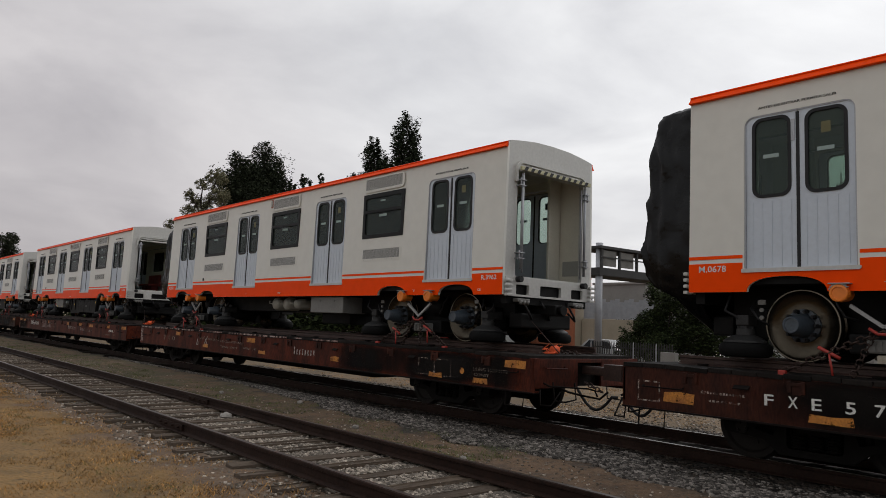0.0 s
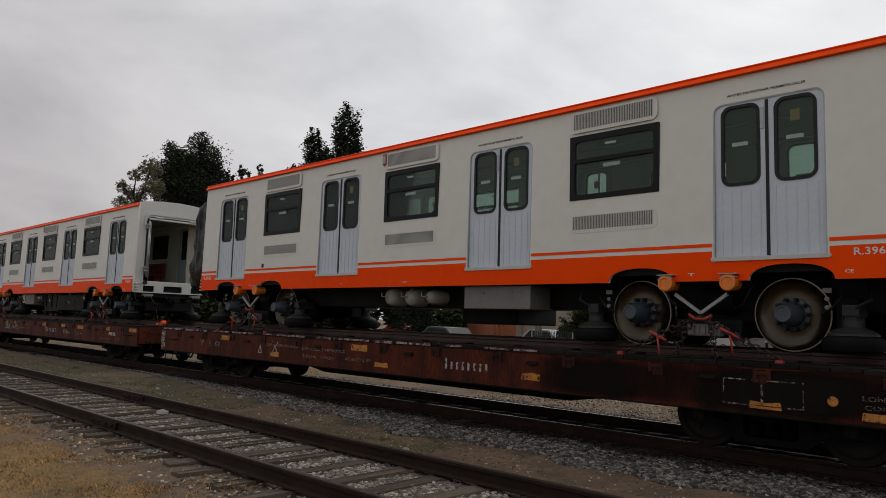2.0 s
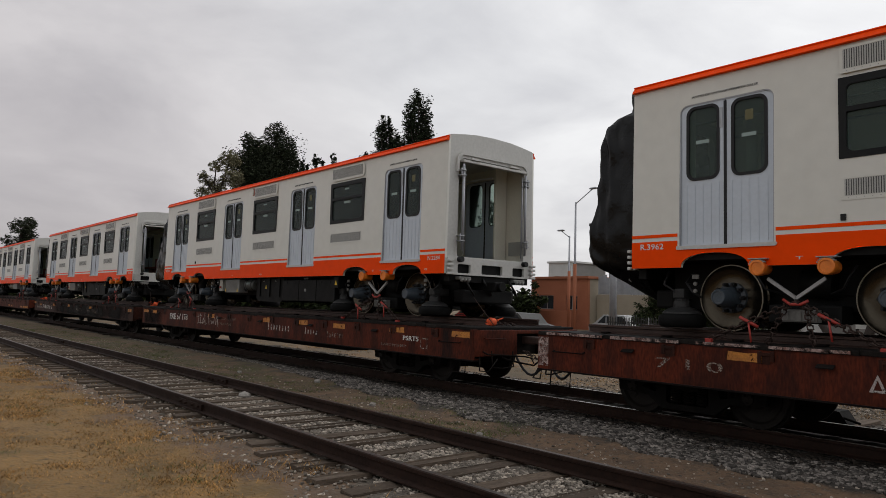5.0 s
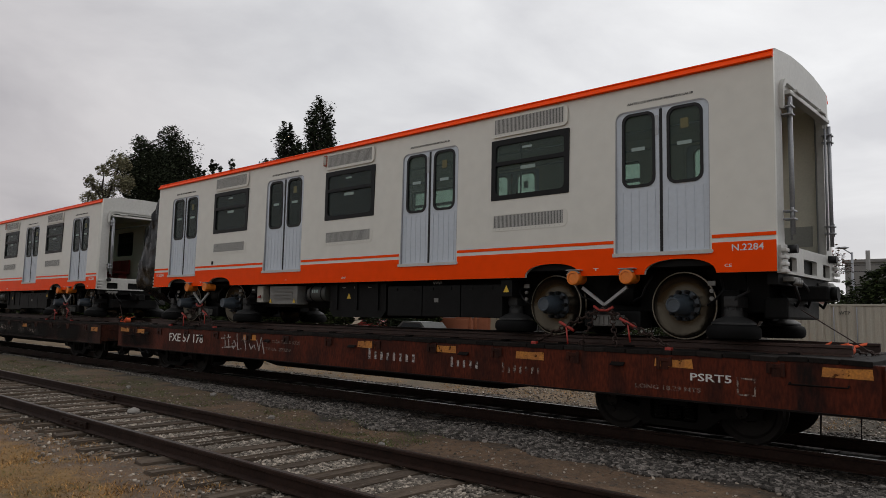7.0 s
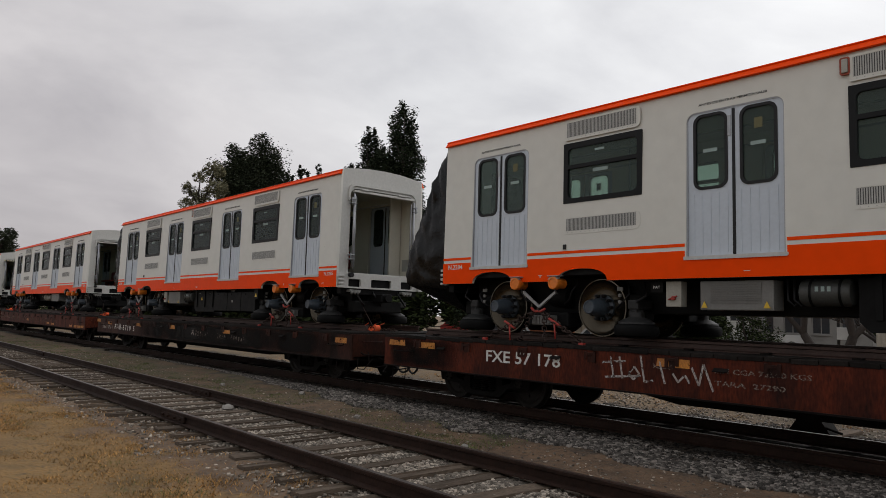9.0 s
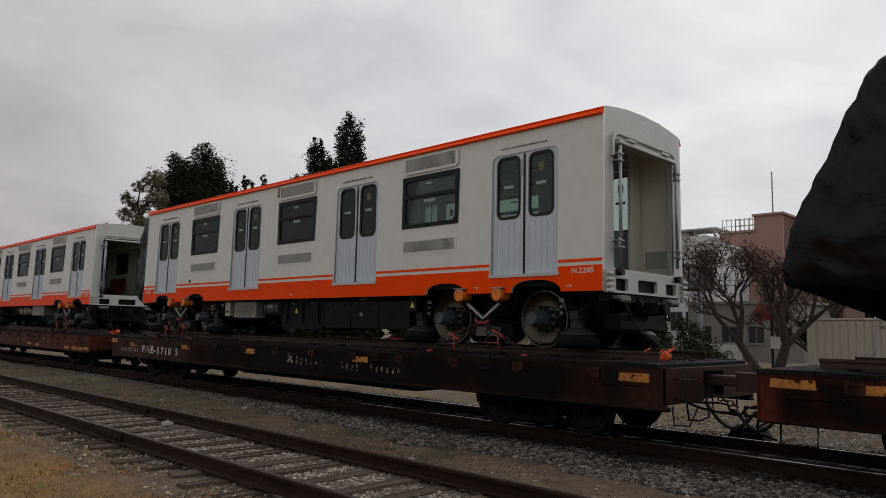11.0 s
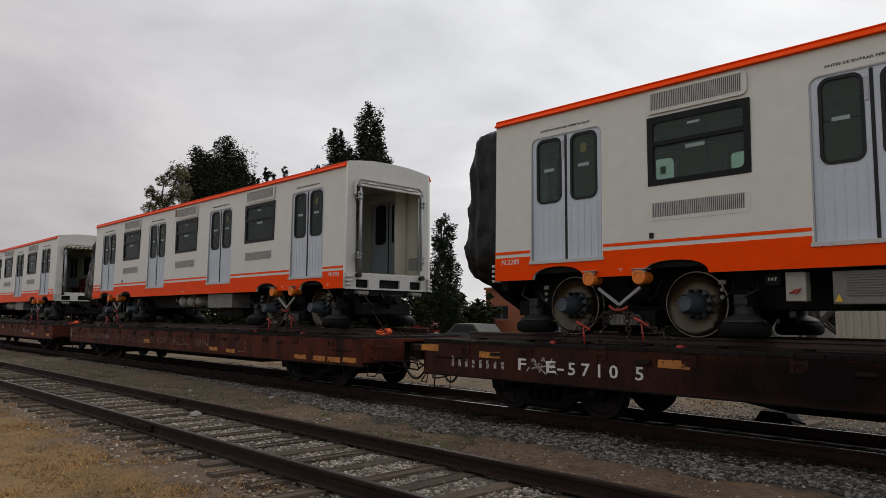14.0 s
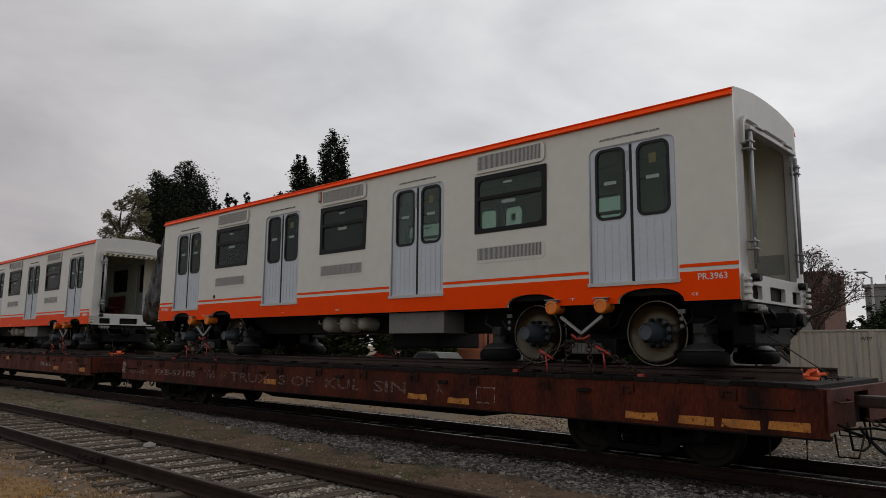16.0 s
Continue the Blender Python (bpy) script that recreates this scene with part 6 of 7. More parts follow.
for x, z in ((-17.35, 1.0), (-15.9, 0.93), (-12.6, 0.94), (-9.4, 0.95), (-5.35, 0.94), (0.5, 0.95)):
    amber(f, x, z, 0.46, 0.11, x)

f = FLATS[4]
part("faded_patch", box(bmesh.new(), -17.49, -17.30, SILL_Y - 0.001, SILL_Y + 0.003, 0.70, 1.02), M_FADED, f, "faded white paint patch")
bars("company_name", f, -17.0, -15.7, 0.72, 0.86, 8, M_WORN, "company name as plain pale bars", 6)
put(f, "FXE-57108", -15.42, -13.27, 0.79, 0.20, M_WORN)
put(f, "TRUX  S OF  KUL  SIN", -11.6, -5.75, 0.79, 0.28, M_FAINT, "graffiti")
scrawl(f, [[(-12.85, 0.92), (-12.2, 0.70)], [(-12.7, 0.70), (-12.6, 0.95), (-12.5, 0.70), (-12.4, 0.95), (-12.3, 0.70)], [(-12.0, 0.72), (-11.95, 0.95), (-11.8, 0.85), (-11.98, 0.72)], [(-5.05, 0.95), (-4.87, 0.72)], [(-4.87, 0.95), (-5.06, 0.72)]], 0.03, M_FAINT)
board(f, -4.16, -3.77, 0.645, 0.90, M_WORN, "white-lined stencil frame", 0.02)
for x, z in ((-10.0, 0.75), (-5.5, 0.68), (-4.55, 0.66), (-1.3, 0.655), (-0.55, 0.645), (0.0, 0.645), (0.55, 0.66)):
    amber(f, x, z, 0.46, 0.10, x)
for i in (5, 6):
    f = FLATS[i]
    bars("company_name", f, -3.5, -2.4, 0.74, 0.90, 8, M_CHALK, "company name as plain pale bars", i)
    board(f, -0.9, -0.65, 0.66, 0.92, M_WORN, "white-lined stencil frame", 0.02)
    for x, z in ((-16.5, 0.98), (-12.0, 0.95), (-7.2, 0.95), (-2.0, 0.7), (0.3, 0.7)):
        amber(f, x, z, 0.46, 0.11, x)

# ---- beyond the train: trees ----
def spot(az, d, z=None):
    """A place at a bearing (degrees left of straight across the tracks) and distance from the camera's stand."""
    x, y = -d * math.sin(radians(az)), d * math.cos(radians(az))
    return Vector((x, y, ground_z(y) if z is None else z))


def high(el, d):
    return EYE[2] + d * math.tan(radians(el))


def leaf_cloud(points, size, rng, flat=0.6):
    """Small leaf triangles and quads about the given points."""
    vs, fs = [], []
    for p in points:
        a, b = rng.uniform(0, 2 * math.pi), rng.uniform(-1, 1)
        u = Vector((math.cos(a), math.sin(a), b * flat)).normalized() * size * rng.uniform(0.5, 1.3)
        v = Vector((rng.uniform(-1, 1), rng.uniform(-1, 1), rng.uniform(-1, 1)))
        v = (v - u * (v.dot(u) / u.length_squared)).normalized() * size * rng.uniform(0.25, 0.6)
        n = len(vs)
        vs += [p - u, p + v * 0.8, p + u, p - v]
        fs.append((n, n + 1, n + 2, n + 3))
    return vs, fs


def lobes_points(lobes, n, rng, clump=0.30, each=55, up=1.0, body=0.5):
    """Points in many small ragged clumps, set about ellipsoids (centre, radii) and thicker towards their skins."""
    out = []
    vol = [r[0] * r[1] * r[2] for _, r in lobes]
    for (c, r), v in zip(lobes, vol):
        for _ in range(int(body * n * v / sum(vol))):
            d = Vector((rng.gauss(0, 1), rng.gauss(0, 1), rng.gauss(0, 1))).normalized() * (rng.random() ** 0.4) * 0.86
            out.append(Vector(c) + Vector((d.x * r[0], d.y * r[1], d.z * r[2])))
        for _ in range(max(3, int((1 - body) * n * v / sum(vol) / each))):
            d = Vector((rng.gauss(0, 1), rng.gauss(0, 1), rng.gauss(0, 1))).normalized() * (rng.random() ** 0.35) * rng.uniform(0.8, 1.12)
            k = 1 + 0.25 * noise.noise(d * 2.5 + Vector(c))
            m = Vector(c) + Vector((d.x * r[0] * k, d.y * r[1] * k, d.z * r[2] * k))
            q = clump * min(r) * rng.uniform(0.5, 1.3)
            for _ in range(each):
                w = Vector((rng.gauss(0, 1), rng.gauss(0, 1), rng.gauss(0, 1))).normalized() * q * rng.random() ** 0.5
                out.append(m + Vector((w.x, w.y, w.z * up)))
    return out


def limb(bm, p, q, r0, r1, rng, wob=0.06, n=4):
    last, lr = Vector(p), r0
    for i in range(1, n + 1):
        t = i / n
        nx = Vector(p).lerp(Vector(q), t) + Vector((rng.uniform(-1, 1), rng.uniform(-1, 1), rng.uniform(-0.5, 0.5))) * wob * (1 if i < n else 0)
        nr = r0 + (r1 - r0) * t
        rod(bm, last, nx, lr, 7, nr, caps=False)
        last, lr = nx, nr


def tree(name, label, at, h, lobes, leaf, n, material, seed, trunk=0.25, group="", top=0.8, clump=0.46, up=1.5, body=0.5):
    rng = random.Random(seed)
    t = thing(name, label, "tree", at, group=group)
    bm = bmesh.new()
    limb(bm, (0, 0, -0.1), (0.02 * h * rng.uniform(-1, 1), 0, h * top), trunk, trunk * 0.2, rng, 0.1, 7)
    for c, r in lobes[::2]:
        z = max(0.2 * h, c[2] - r[2] * 0.8)
        limb(bm, (0, 0, min(z, h * top * 0.9)), c, trunk * 0.35, 0.03, rng, 0.15, 4)
    part("trunk", bm, M_BARK, t, "grey-brown bark")
    vs, fs = leaf_cloud(lobes_points(lobes, n, rng, clump, 40, up, body), leaf, rng)
    part("crown", soup("crown", vs, fs, material), material, t, label.split(" with")[0] + " foliage")
    return t


def cypress_lobes(h, w, seed, tips=4):
    """Upright, ragged plumes stacked round a narrow column."""
    rng = random.Random(seed)
    out = []
    z = h * 0.12
    while z < h * 0.96:
        k = (z / h)
        r = w * (1.0 - 0.62 * max(0, k - 0.55) / 0.45) * rng.uniform(0.85, 1.3)
        hh = h * 0.06 * rng.uniform(0.8, 1.5)
        for _ in range(3):
            a = rng.uniform(0, 6.28)
            o = r * 0.58
            out.append(((o * math.cos(a), o * math.sin(a), z + rng.uniform(-0.3, 0.3)), (r * 0.62, r * 0.62, hh)))
        z += h * 0.048
    out.append(((rng.uniform(-0.2, 0.2), 0, h * 0.965), (w * 0.22, w * 0.22, h * 0.04)))
    return out


d = 60
tree("cypress_tree", "tall dark green cypress with a ragged crown behind the train", spot(52.2, d), high(16.9, d) + 0.2, cypress_lobes(high(16.9, d) + 0.2, 2.0, 3), 0.13, 74000, M_CYPRESS, 3, 0.3, "cypress trees behind the train")
tree("cypress_tree", "dark green cypress with a pointed side plume behind the train", spot(54.7, d + 1), high(15.3, d), cypress_lobes(high(15.3, d), 2.05, 8), 0.13, 66000, M_CYPRESS, 8, 0.28, "cypress trees behind the train")
tree("cypress_tree", "shorter dark cypress with a broad base behind the train", spot(56.0, d + 3), high(12.6, d), cypress_lobes(high(12.6, d), 2.0, 12), 0.13, 42000, M_CYPRESS, 12, 0.25, "cypress trees behind the train")
for az, el, w, k in ((58.9, 12.0, 0.6, 21), (58.2, 11.0, 0.5, 22), (60.2, 11.9, 0.9, 23), (60.9, 11.0, 1.0, 24), (61.4, 11.2, 0.7, 25)):
    h = high(el, 64)
    tree("cypress_tree", "slender young cypress with a sharp tip behind the train", spot(az, 64), h, cypress_lobes(h, w, k), 0.12, 6500, M_CYPRESS, k, 0.16, "cypress trees behind the train")

h = high(8.3, 50)
tree("cypress_tree", "short dark conical cypress near the street", spot(46.2, 50), h, cypress_lobes(h, 1.2, 27), 0.11, 16000, M_CYPRESS, 27, 0.2, "cypress trees behind the train")

d = 66
h = high(13.8, d)
rng = random.Random(31)
lobes = [((-d * radians(a - 63.4) * 0.45 + rng.uniform(-0.6, 0.6), -d * radians(a - 63.4) * 0.89 + rng.uniform(-0.3, 0.3), high(e + 0.05, d) - r * 0.92), (r, r, r * 1.15)) for a, e, r in
         ((63.3, 13.9, 1.1), (62.9, 13.0, 1.3), (62.3, 12.0, 1.3), (61.9, 11.3, 1.0), (63.8, 12.4, 1.6), (64.6, 12.3, 1.3), (65.3, 12.6, 1.0), (65.9, 12.9, 0.8), (65.5, 11.6, 1.6), (64.3, 10.8, 2.0), (62.8, 10.6, 2.0), (65.8, 10.2, 1.5), (62.0, 9.6, 1.4), (64.0, 8.6, 2.4), (62.4, 8.2, 2.0), (65.6, 8.2, 1.9), (63.5, 6.5, 2.5), (65.3, 6.2, 2.1))]
tree("casuarina_tree", "dense dark green casuarina with a broken outline behind the train", spot(63.4, d), h, lobes, 0.125, 100000, M_PINE, 31, 0.4)
d = 62
h = high(11.4, d)
lobes = [((-d * radians(a - 67.8) * 0.38 + rng.uniform(-0.6, 0.6), -d * radians(a - 67.8) * 0.93 + rng.uniform(-0.3, 0.3), high(e, d) - r * 0.8), (r, r, r * 0.75)) for a, e, r in
         ((67.2, 11.5, 0.9), (66.7, 11.4, 0.8), (67.9, 10.8, 0.8), (66.6, 10.2, 1.1), (67.5, 9.6, 1.0), (68.4, 9.5, 0.6), (69.0, 9.9, 0.7), (69.3, 8.7, 0.8), (68.3, 8.3, 1.0), (69.8, 7.6, 0.7), (67.2, 8.0, 1.3), (66.4, 8.4, 1.2), (68.6, 6.8, 1.1), (67.0, 6.0, 1.5), (69.4, 6.2, 0.8))]
tree("eucalyptus_tree", "airy olive eucalyptus with gaps between its clumps", spot(67.8, d), h, lobes, 0.095, 26000, M_EUCA, 33, 0.3, clump=0.40, up=1.0, body=0.35)
d = 140
h = high(5.5, d)
lobes = [((rng.uniform(-2.6, 2.6), rng.uniform(-2, 2), high(e, d) - 1), (1.5, 1.5, 1.2)) for e in (5.3, 5.0, 4.6, 4.4, 4.0, 3.6, 3.2, 4.2, 4.8, 5.1, 3.0, 3.8)]
tree("broadleaf_tree", "distant dark broadleaf tree beyond the train", spot(80.7, d), h, lobes, 0.20, 7000, M_PINE, 35, 0.35, clump=0.45, up=1.0)


def branch_out(bm, p, direction, length, r, depth, rng, tips):
    q = p + direction * length
    rod(bm, p, q, r, 6 if depth > 2 else 4, r * 0.68, caps=False)
    if depth == 0:
        tips.append(q)
        return
    for _ in range(3 if rng.random() < 0.62 else 2):
        side = Vector((rng.uniform(-1, 1), rng.uniform(-1, 1), rng.uniform(-0.25, 0.8)))
        nd = (direction * 0.85 + side * 0.75).normalized()
        branch_out(bm, q, nd, length * rng.uniform(0.58, 0.84), max(0.006, r * 0.60), depth - 1, rng, tips)


def bare_tree(label, at, starts, depth, seed, buds, group=""):
    rng = random.Random(seed)
    t = thing("bare_tree", label, "tree", at, group=group)
    bm, tips = bmesh.new(), []
    for p, dr, ln, r in starts:
        branch_out(bm, Vector(p), Vector(dr).normalized(), ln, r, depth, rng, tips)
    part("trunk", bm, M_BARK, t, "bare grey-brown trunk and twigs")
    if buds:
        pts = [p + Vector((rng.gauss(0, 0.12), rng.gauss(0, 0.12), rng.gauss(0, 0.12))) for p in tips if rng.random() < 0.4 for _ in range(2)]
        vs, fs = leaf_cloud(pts, 0.07, rng)
        part("crown", soup("crown", vs, fs, M_BUDS), M_BUDS, t, "a few rusty dry leaves")
    return t


bare_tree("leafless forked tree with a few rusty leaves by the yard fence", spot(20.2, 31), [((0, 0, -0.1), (-0.62, 0.1, 0.9), 1.9, 0.21), ((0.3, 0, -0.1), (0.30, 0, 1.0), 1.6, 0.24)], 8, 41, True, "bare trees")
bare_tree("leafless spreading tree over the container", spot(16.6, 38), [((0, 0, -0.1), (0.15, 0, 1), 1.5, 0.16), ((0.1, 0, -0.1), (-0.5, 0, 1), 1.3, 0.15)], 8, 43, True, "bare trees")
bare_tree("pale leafless tree with upright twigs far behind the train", spot(57.2, 66), [((0, 0, -0.1), (0, 0, 1), 4.9, 0.20)], 7, 45, False, "bare trees")


def bush(label, az, d, lobes, n, leaf, seed):
    rng = random.Random(seed)
    b = thing("bush", label, "bush", spot(az, d), group="bushes behind the tracks")
    bm = bmesh.new()
    for c, r in lobes:
        limb(bm, (0, 0, -0.1), c, 0.06, 0.02, rng, 0.1, 3)
    part("stem", bm, M_BARK, b)
    vs, fs = leaf_cloud(lobes_points(lobes, n, rng), leaf, rng)
    part("foliage", soup("foliage", vs, fs, M_BUSH), M_BUSH, b)


bush("dense dark green bush beside the fence", 31.6, 37, [((x * 1.1, y, z * 1.22), (r, r * 0.9, r * 0.85)) for x, y, z, r in ((-1.6, 0, 1.0, 1.0), (-0.6, 0.3, 1.9, 1.2), (0.4, 0, 2.8, 1.0), (1.2, 0.2, 1.6, 1.2), (0.2, -0.5, 0.9, 1.2), (1.9, 0, 2.6, 0.9), (2.3, 0.3, 1.2, 1.0), (-0.4, 0, 3.1, 0.7))], 40000, 0.075, 51)
bush("loose light green bush in front of the white building", 25.4, 33, [((x, y, z), (r, r * 0.8, r * 0.8)) for x, y, z, r in ((-0.7, 0, 0.8, 0.9), (0.5, 0, 0.9, 1.0), (0, 0.2, 1.8, 0.8), (1.1, 0, 0.6, 0.8), (-0.2, -0.3, 2.3, 0.5))], 8000, 0.065, 52)
bush("dark clipped trees behind the container", 9.0, 46, [((x, y, z), (r, r * 0.8, r * 0.9)) for x, y, z, r in ((-2.4, 0, 2.4, 1.5), (-1.3, 0, 3.7, 1.4), (0.2, 0, 4.2, 1.4), (1.6, 0, 3.6, 1.6), (3.4, 0, 3.6, 1.6), (-0.6, 0, 1.4, 1.9), (2.0, 0, 1.4, 1.9))], 22000, 0.15, 53)
bush("dark hedge behind the container", 14.0, 42, [((x, 0, 1.6 + 0.3 * math.sin(x * 2)), (0.9, 0.8, 1.2)) for x in (-2.4, -1.4, -0.4, 0.6, 1.6, 2.4, 3.4)], 15000, 0.12, 54)

rng = random.Random(61)
hedge = [((1.2 * i + rng.uniform(-0.4, 0.4), 2.1 * i + rng.uniform(-0.5, 0.5), rng.uniform(1.0, 3.6)), (1.6, 1.6, 1.5)) for i in range(-5, 8) for _ in range(2)]
bush("dark overgrown hedge under the tall trees", 60.0, 57, hedge, 30000, 0.26, 61)
# Added hedge, there to block bright sky under the far cars.
hedge = [((0.35 * i + rng.uniform(-0.4, 0.4), 1.3 * i + rng.uniform(-0.5, 0.5), rng.uniform(0.6, 2.0)), (1.3, 1.5, 1.1)) for i in range(-9, 26) for _ in range(2)]
bush("long low hedge added to block the sky under the far cars", 76.0, 70, hedge, 30000, 0.2, 62)

# ---- beyond the train: walls, buildings, street furniture ----
def wall_box(name, label, x0, x1, y0, y1, h, material, category="wall"):
    t = thing(name, label, category, ((x0 + x1) / 2, y0, ground_z(y0)))
    w, dp = (x1 - x0) / 2, y1 - y0
    part("wall", box(bmesh.new(), -w, w, 0, dp, -0.2, h, 0.02), material, t)
    return t


def building(name, label, x0, x1, y0, depth, h, front, sidemat, windows, cornice=0.15):
    """A flat-roofed block whose front faces the tracks; windows as (x, z, width, height) from its left lower front corner."""
    t = thing(name, label, "building", (x0, y0, ground_z(y0)))
    w = x1 - x0
    bm = bmesh.new()
    plate(bm, [(0, -0.2), (w, -0.2), (w, h), (0, h)], [[(x, z), (x + ww, z), (x + ww, z + hh), (x, z + hh)] for x, z, ww, hh in windows], lambda u, v, q: (u, q, v), 0.25)
    part("wall", bm, front, t, "painted front wall")
    bm = bmesh.new()
    box(bm, 0, w, 0.26, depth, -0.2, h - 0.01)
    part("rear_block", bm, sidemat, t, "side and rear walls")
    bm = bmesh.new()
    box(bm, -cornice, w + cornice, -cornice, depth, h + 0.003, h + 0.22, 0.03)
    part("roof", bm, front, t)
    for x, z, ww, hh in windows:
        bm = bmesh.new()
        plate(bm, [(x, z), (x + ww, z), (x + ww, z + hh), (x, z + hh)], [[(x + 0.06 + i * (ww - 0.06) / 2, z + 0.06), (x + (i + 1) * (ww - 0.06) / 2, z + 0.06), (x + (i + 1) * (ww - 0.06) / 2, z + hh - 0.06), (x + 0.06 + i * (ww - 0.06) / 2, z + hh - 0.06)] for i in range(2)],
              lambda u, v, q: (u, 0.10 + q, v), 0.06)
        win = part("window", bm, M_GREYWALL, t)
        part("pane", box(bmesh.new(), x + 0.05, x + ww - 0.05, 0.13, 0.14, z + 0.05, z + hh - 0.05), M_HOUSEGLASS, win)
        part("sill", box(bmesh.new(), x - 0.08, x + ww + 0.08, -0.08, 0.10, z - 0.09, z - 0.003), front, win)
    return t


# pink block with a brick flank
pink = building("apartment_building", "pink rendered building with a raw brick flank and roof railing", -28.2, -25.0, 66, 9.5, 11.2, M_PINK, M_BRICKWALL,
                [(0.9, 8.9, 1.4, 1.1), (0.9, 6.0, 1.4, 1.2), (0.9, 3.2, 1.4, 1.2)])
bm = bmesh.new()
for i in range(8):
    rod(bm, (0.2 + i * 0.42, 0.2, 11.4), (0.2 + i * 0.42, 0.2, 12.6), 0.03, 5)
    rod(bm, (0.2 + i * 0.42, 3.2, 11.4), (0.2 + i * 0.42, 3.2, 13.0), 0.03, 5)
for z in (11.9, 12.5):
    rod(bm, (0.2, 0.2, z), (3.1, 0.2, z), 0.025, 5)
    rod(bm, (0.2, 3.2, z + 0.4), (3.1, 3.2, z + 0.4), 0.025, 5)
part("roof_railing", bm, M_GREYWALL, pink, "thin pale roof railing")
part("antenna_mast", rod(bmesh.new(), (4.2, 2.0, 12.6), (4.2, 2.0, 17.0), 0.06, 6), M_GREYWALL, pink, "thin antenna mast")
building("apartment_building", "taller brick stair block of the pink building", -24.98, -22.5, 66, 10, 12.6, M_PINK, M_BRICKWALL, [(0.5, 6.0, 1.2, 1.2), (0.5, 3.0, 1.2, 1.2)])
building("brick_building", "lower raw brick building behind the pink block", -24.5, -21.4, 79, 8, 9.4, M_BRICKWALL, M_BRICKWALL, [(0.8, 6.4, 1.2, 1.2), (0.8, 3.2, 1.2, 1.2)])
# white school front with banners
white = building("college_building", "white two-storey college building with banner signs", -31.6, -25.6, 59, 9, 9.4, M_WHITEWALL, M_WHITEWALL,
                 [(0.3 + 1.45 * i, 5.6, 1.2, 1.4) for i in range(4)] + [(0.3 + 1.45 * i, 2.0, 1.2, 1.7) for i in range(4)])
part("banner", box(bmesh.new(), 0.15, 5.9, -0.06, -0.02, 7.85, 9.2), M_BANNER, white, "white banner with dark lettering")
letters("banner_lettering", "DOCTORADO EN DERECHO", 0.95, 5.5, (3.05, -0.065, 8.5), white, M_BLACKTXT)
part("banner", box(bmesh.new(), 0.25, 5.2, -0.06, -0.02, 4.15, 5.1), M_BANNER, white, "white banner with dark lettering")
letters("banner_lettering", "LICENCIATURAS", 0.85, 4.6, (2.7, -0.065, 4.6), white, M_BLACKTXT)
bm = bmesh.new()
for i in range(6):
    rod(bm, (1.0 + i * 0.9, 1.0, 9.6), (1.0 + i * 0.9, 1.0, 10.9), 0.04, 5)
box(bm, 0.8, 5.8, 0.6, 4.0, 10.9, 10.98)
box(bm, 1.1, 2.9, 1.6, 3.6, 9.6, 10.8, 0.03)
rod(bm, (0.4, 2, 9.6), (0.4, 2, 11.8), 0.03, 5)
box(bm, 3.2, 4.8, 1.0, 4.0, 9.6, 10.4, 0.05)
part("roof_shelter", bm, M_WHITEWALL, white, "roof shelter and tanks")
building("shop_building", "low dull grey shop front behind the bare trees", -24.8, -16.6, 52, 6, 4.0, M_GREYWALL, M_GREYWALL, [(0.6 + 1.9 * i, 1.2, 1.2, 1.2) for i in range(4)])
building("house", "grey unfinished house with a high blank gable", -12.3, -9.4, 55, 8, 5.9, M_GREYWALL, M_GREYWALL, [(1.2, 3.6, 0.8, 0.9)])
building("house", "cream house with roof tanks behind the poles", -9.2, -4.0, 62, 8, 6.0, M_CREAMWALL, M_GREYWALL, [(0.6, 3.6, 1.0, 1.1), (2.6, 3.6, 1.0, 1.1)])
of = thing("office_building", "round-fronted office block with a green glazed sign band", "building", (-38.9, 70, ground_z(70)))
part("wall", lathe(bmesh.new(), [(-0.2, 2.75), (8.55, 2.75)], (0, 0, 0), 40, "Z"), M_GREYWALL, of)
part("sign_band", lathe(bmesh.new(), [(8.55, 2.76), (8.56, 2.95), (10.35, 2.95), (10.36, 2.6)], (0, 0, 0), 40, "Z"), M_GREENBAND, of, "dark green glazed band")
part("roof", lathe(bmesh.new(), [(10.37, 2.6), (10.38, 3.05), (10.55, 3.05), (10.58, 2.2)], (0, 0, 0), 40, "Z"), M_WHITEWALL, of)
for i in range(11):   # the band's lettering as plain bars
    a = radians(-138 + 9 * i)
    o = part("sign_bar", box(bmesh.new(), -0.14, 0.14, -0.03, 0.03, 9.0, 9.75), M_BANNER, of, "white bar on the sign band", (2.96 * math.cos(a), 2.96 * math.sin(a), 0))
    o.rotation_euler = (0, 0, a + math.pi / 2)
for i in range(9):
    a = radians(-140 + 12 * i)
    o = part("window", box(bmesh.new(), -0.22, 0.22, -0.03, 0.03, 6.6, 8.0), M_HOUSEGLASS, of, "", (2.76 * math.cos(a), 2.76 * math.sin(a), 0))
    o.rotation_euler = (0, 0, a + math.pi / 2)
bal = building("house", "grey two-storey house with a railed balcony behind the boundary wall", -42.6, -36.9, 57, 7, 6.4, M_GREYWALL, M_GREYWALL, [(0.5 + 1.35 * i, 3.0, 1.0, 1.3) for i in range(4)])
part("balcony_slab", box(bmesh.new(), -0.1, 5.8, -1.0, -0.003, 2.55, 2.7, 0.02), M_WHITEWALL, bal)
for i in range(20):
    part("baluster", box(bmesh.new(), 0.28 * i, 0.28 * i + 0.05, -0.98, -0.93, 2.7, 3.55), M_WHITEWALL, bal)
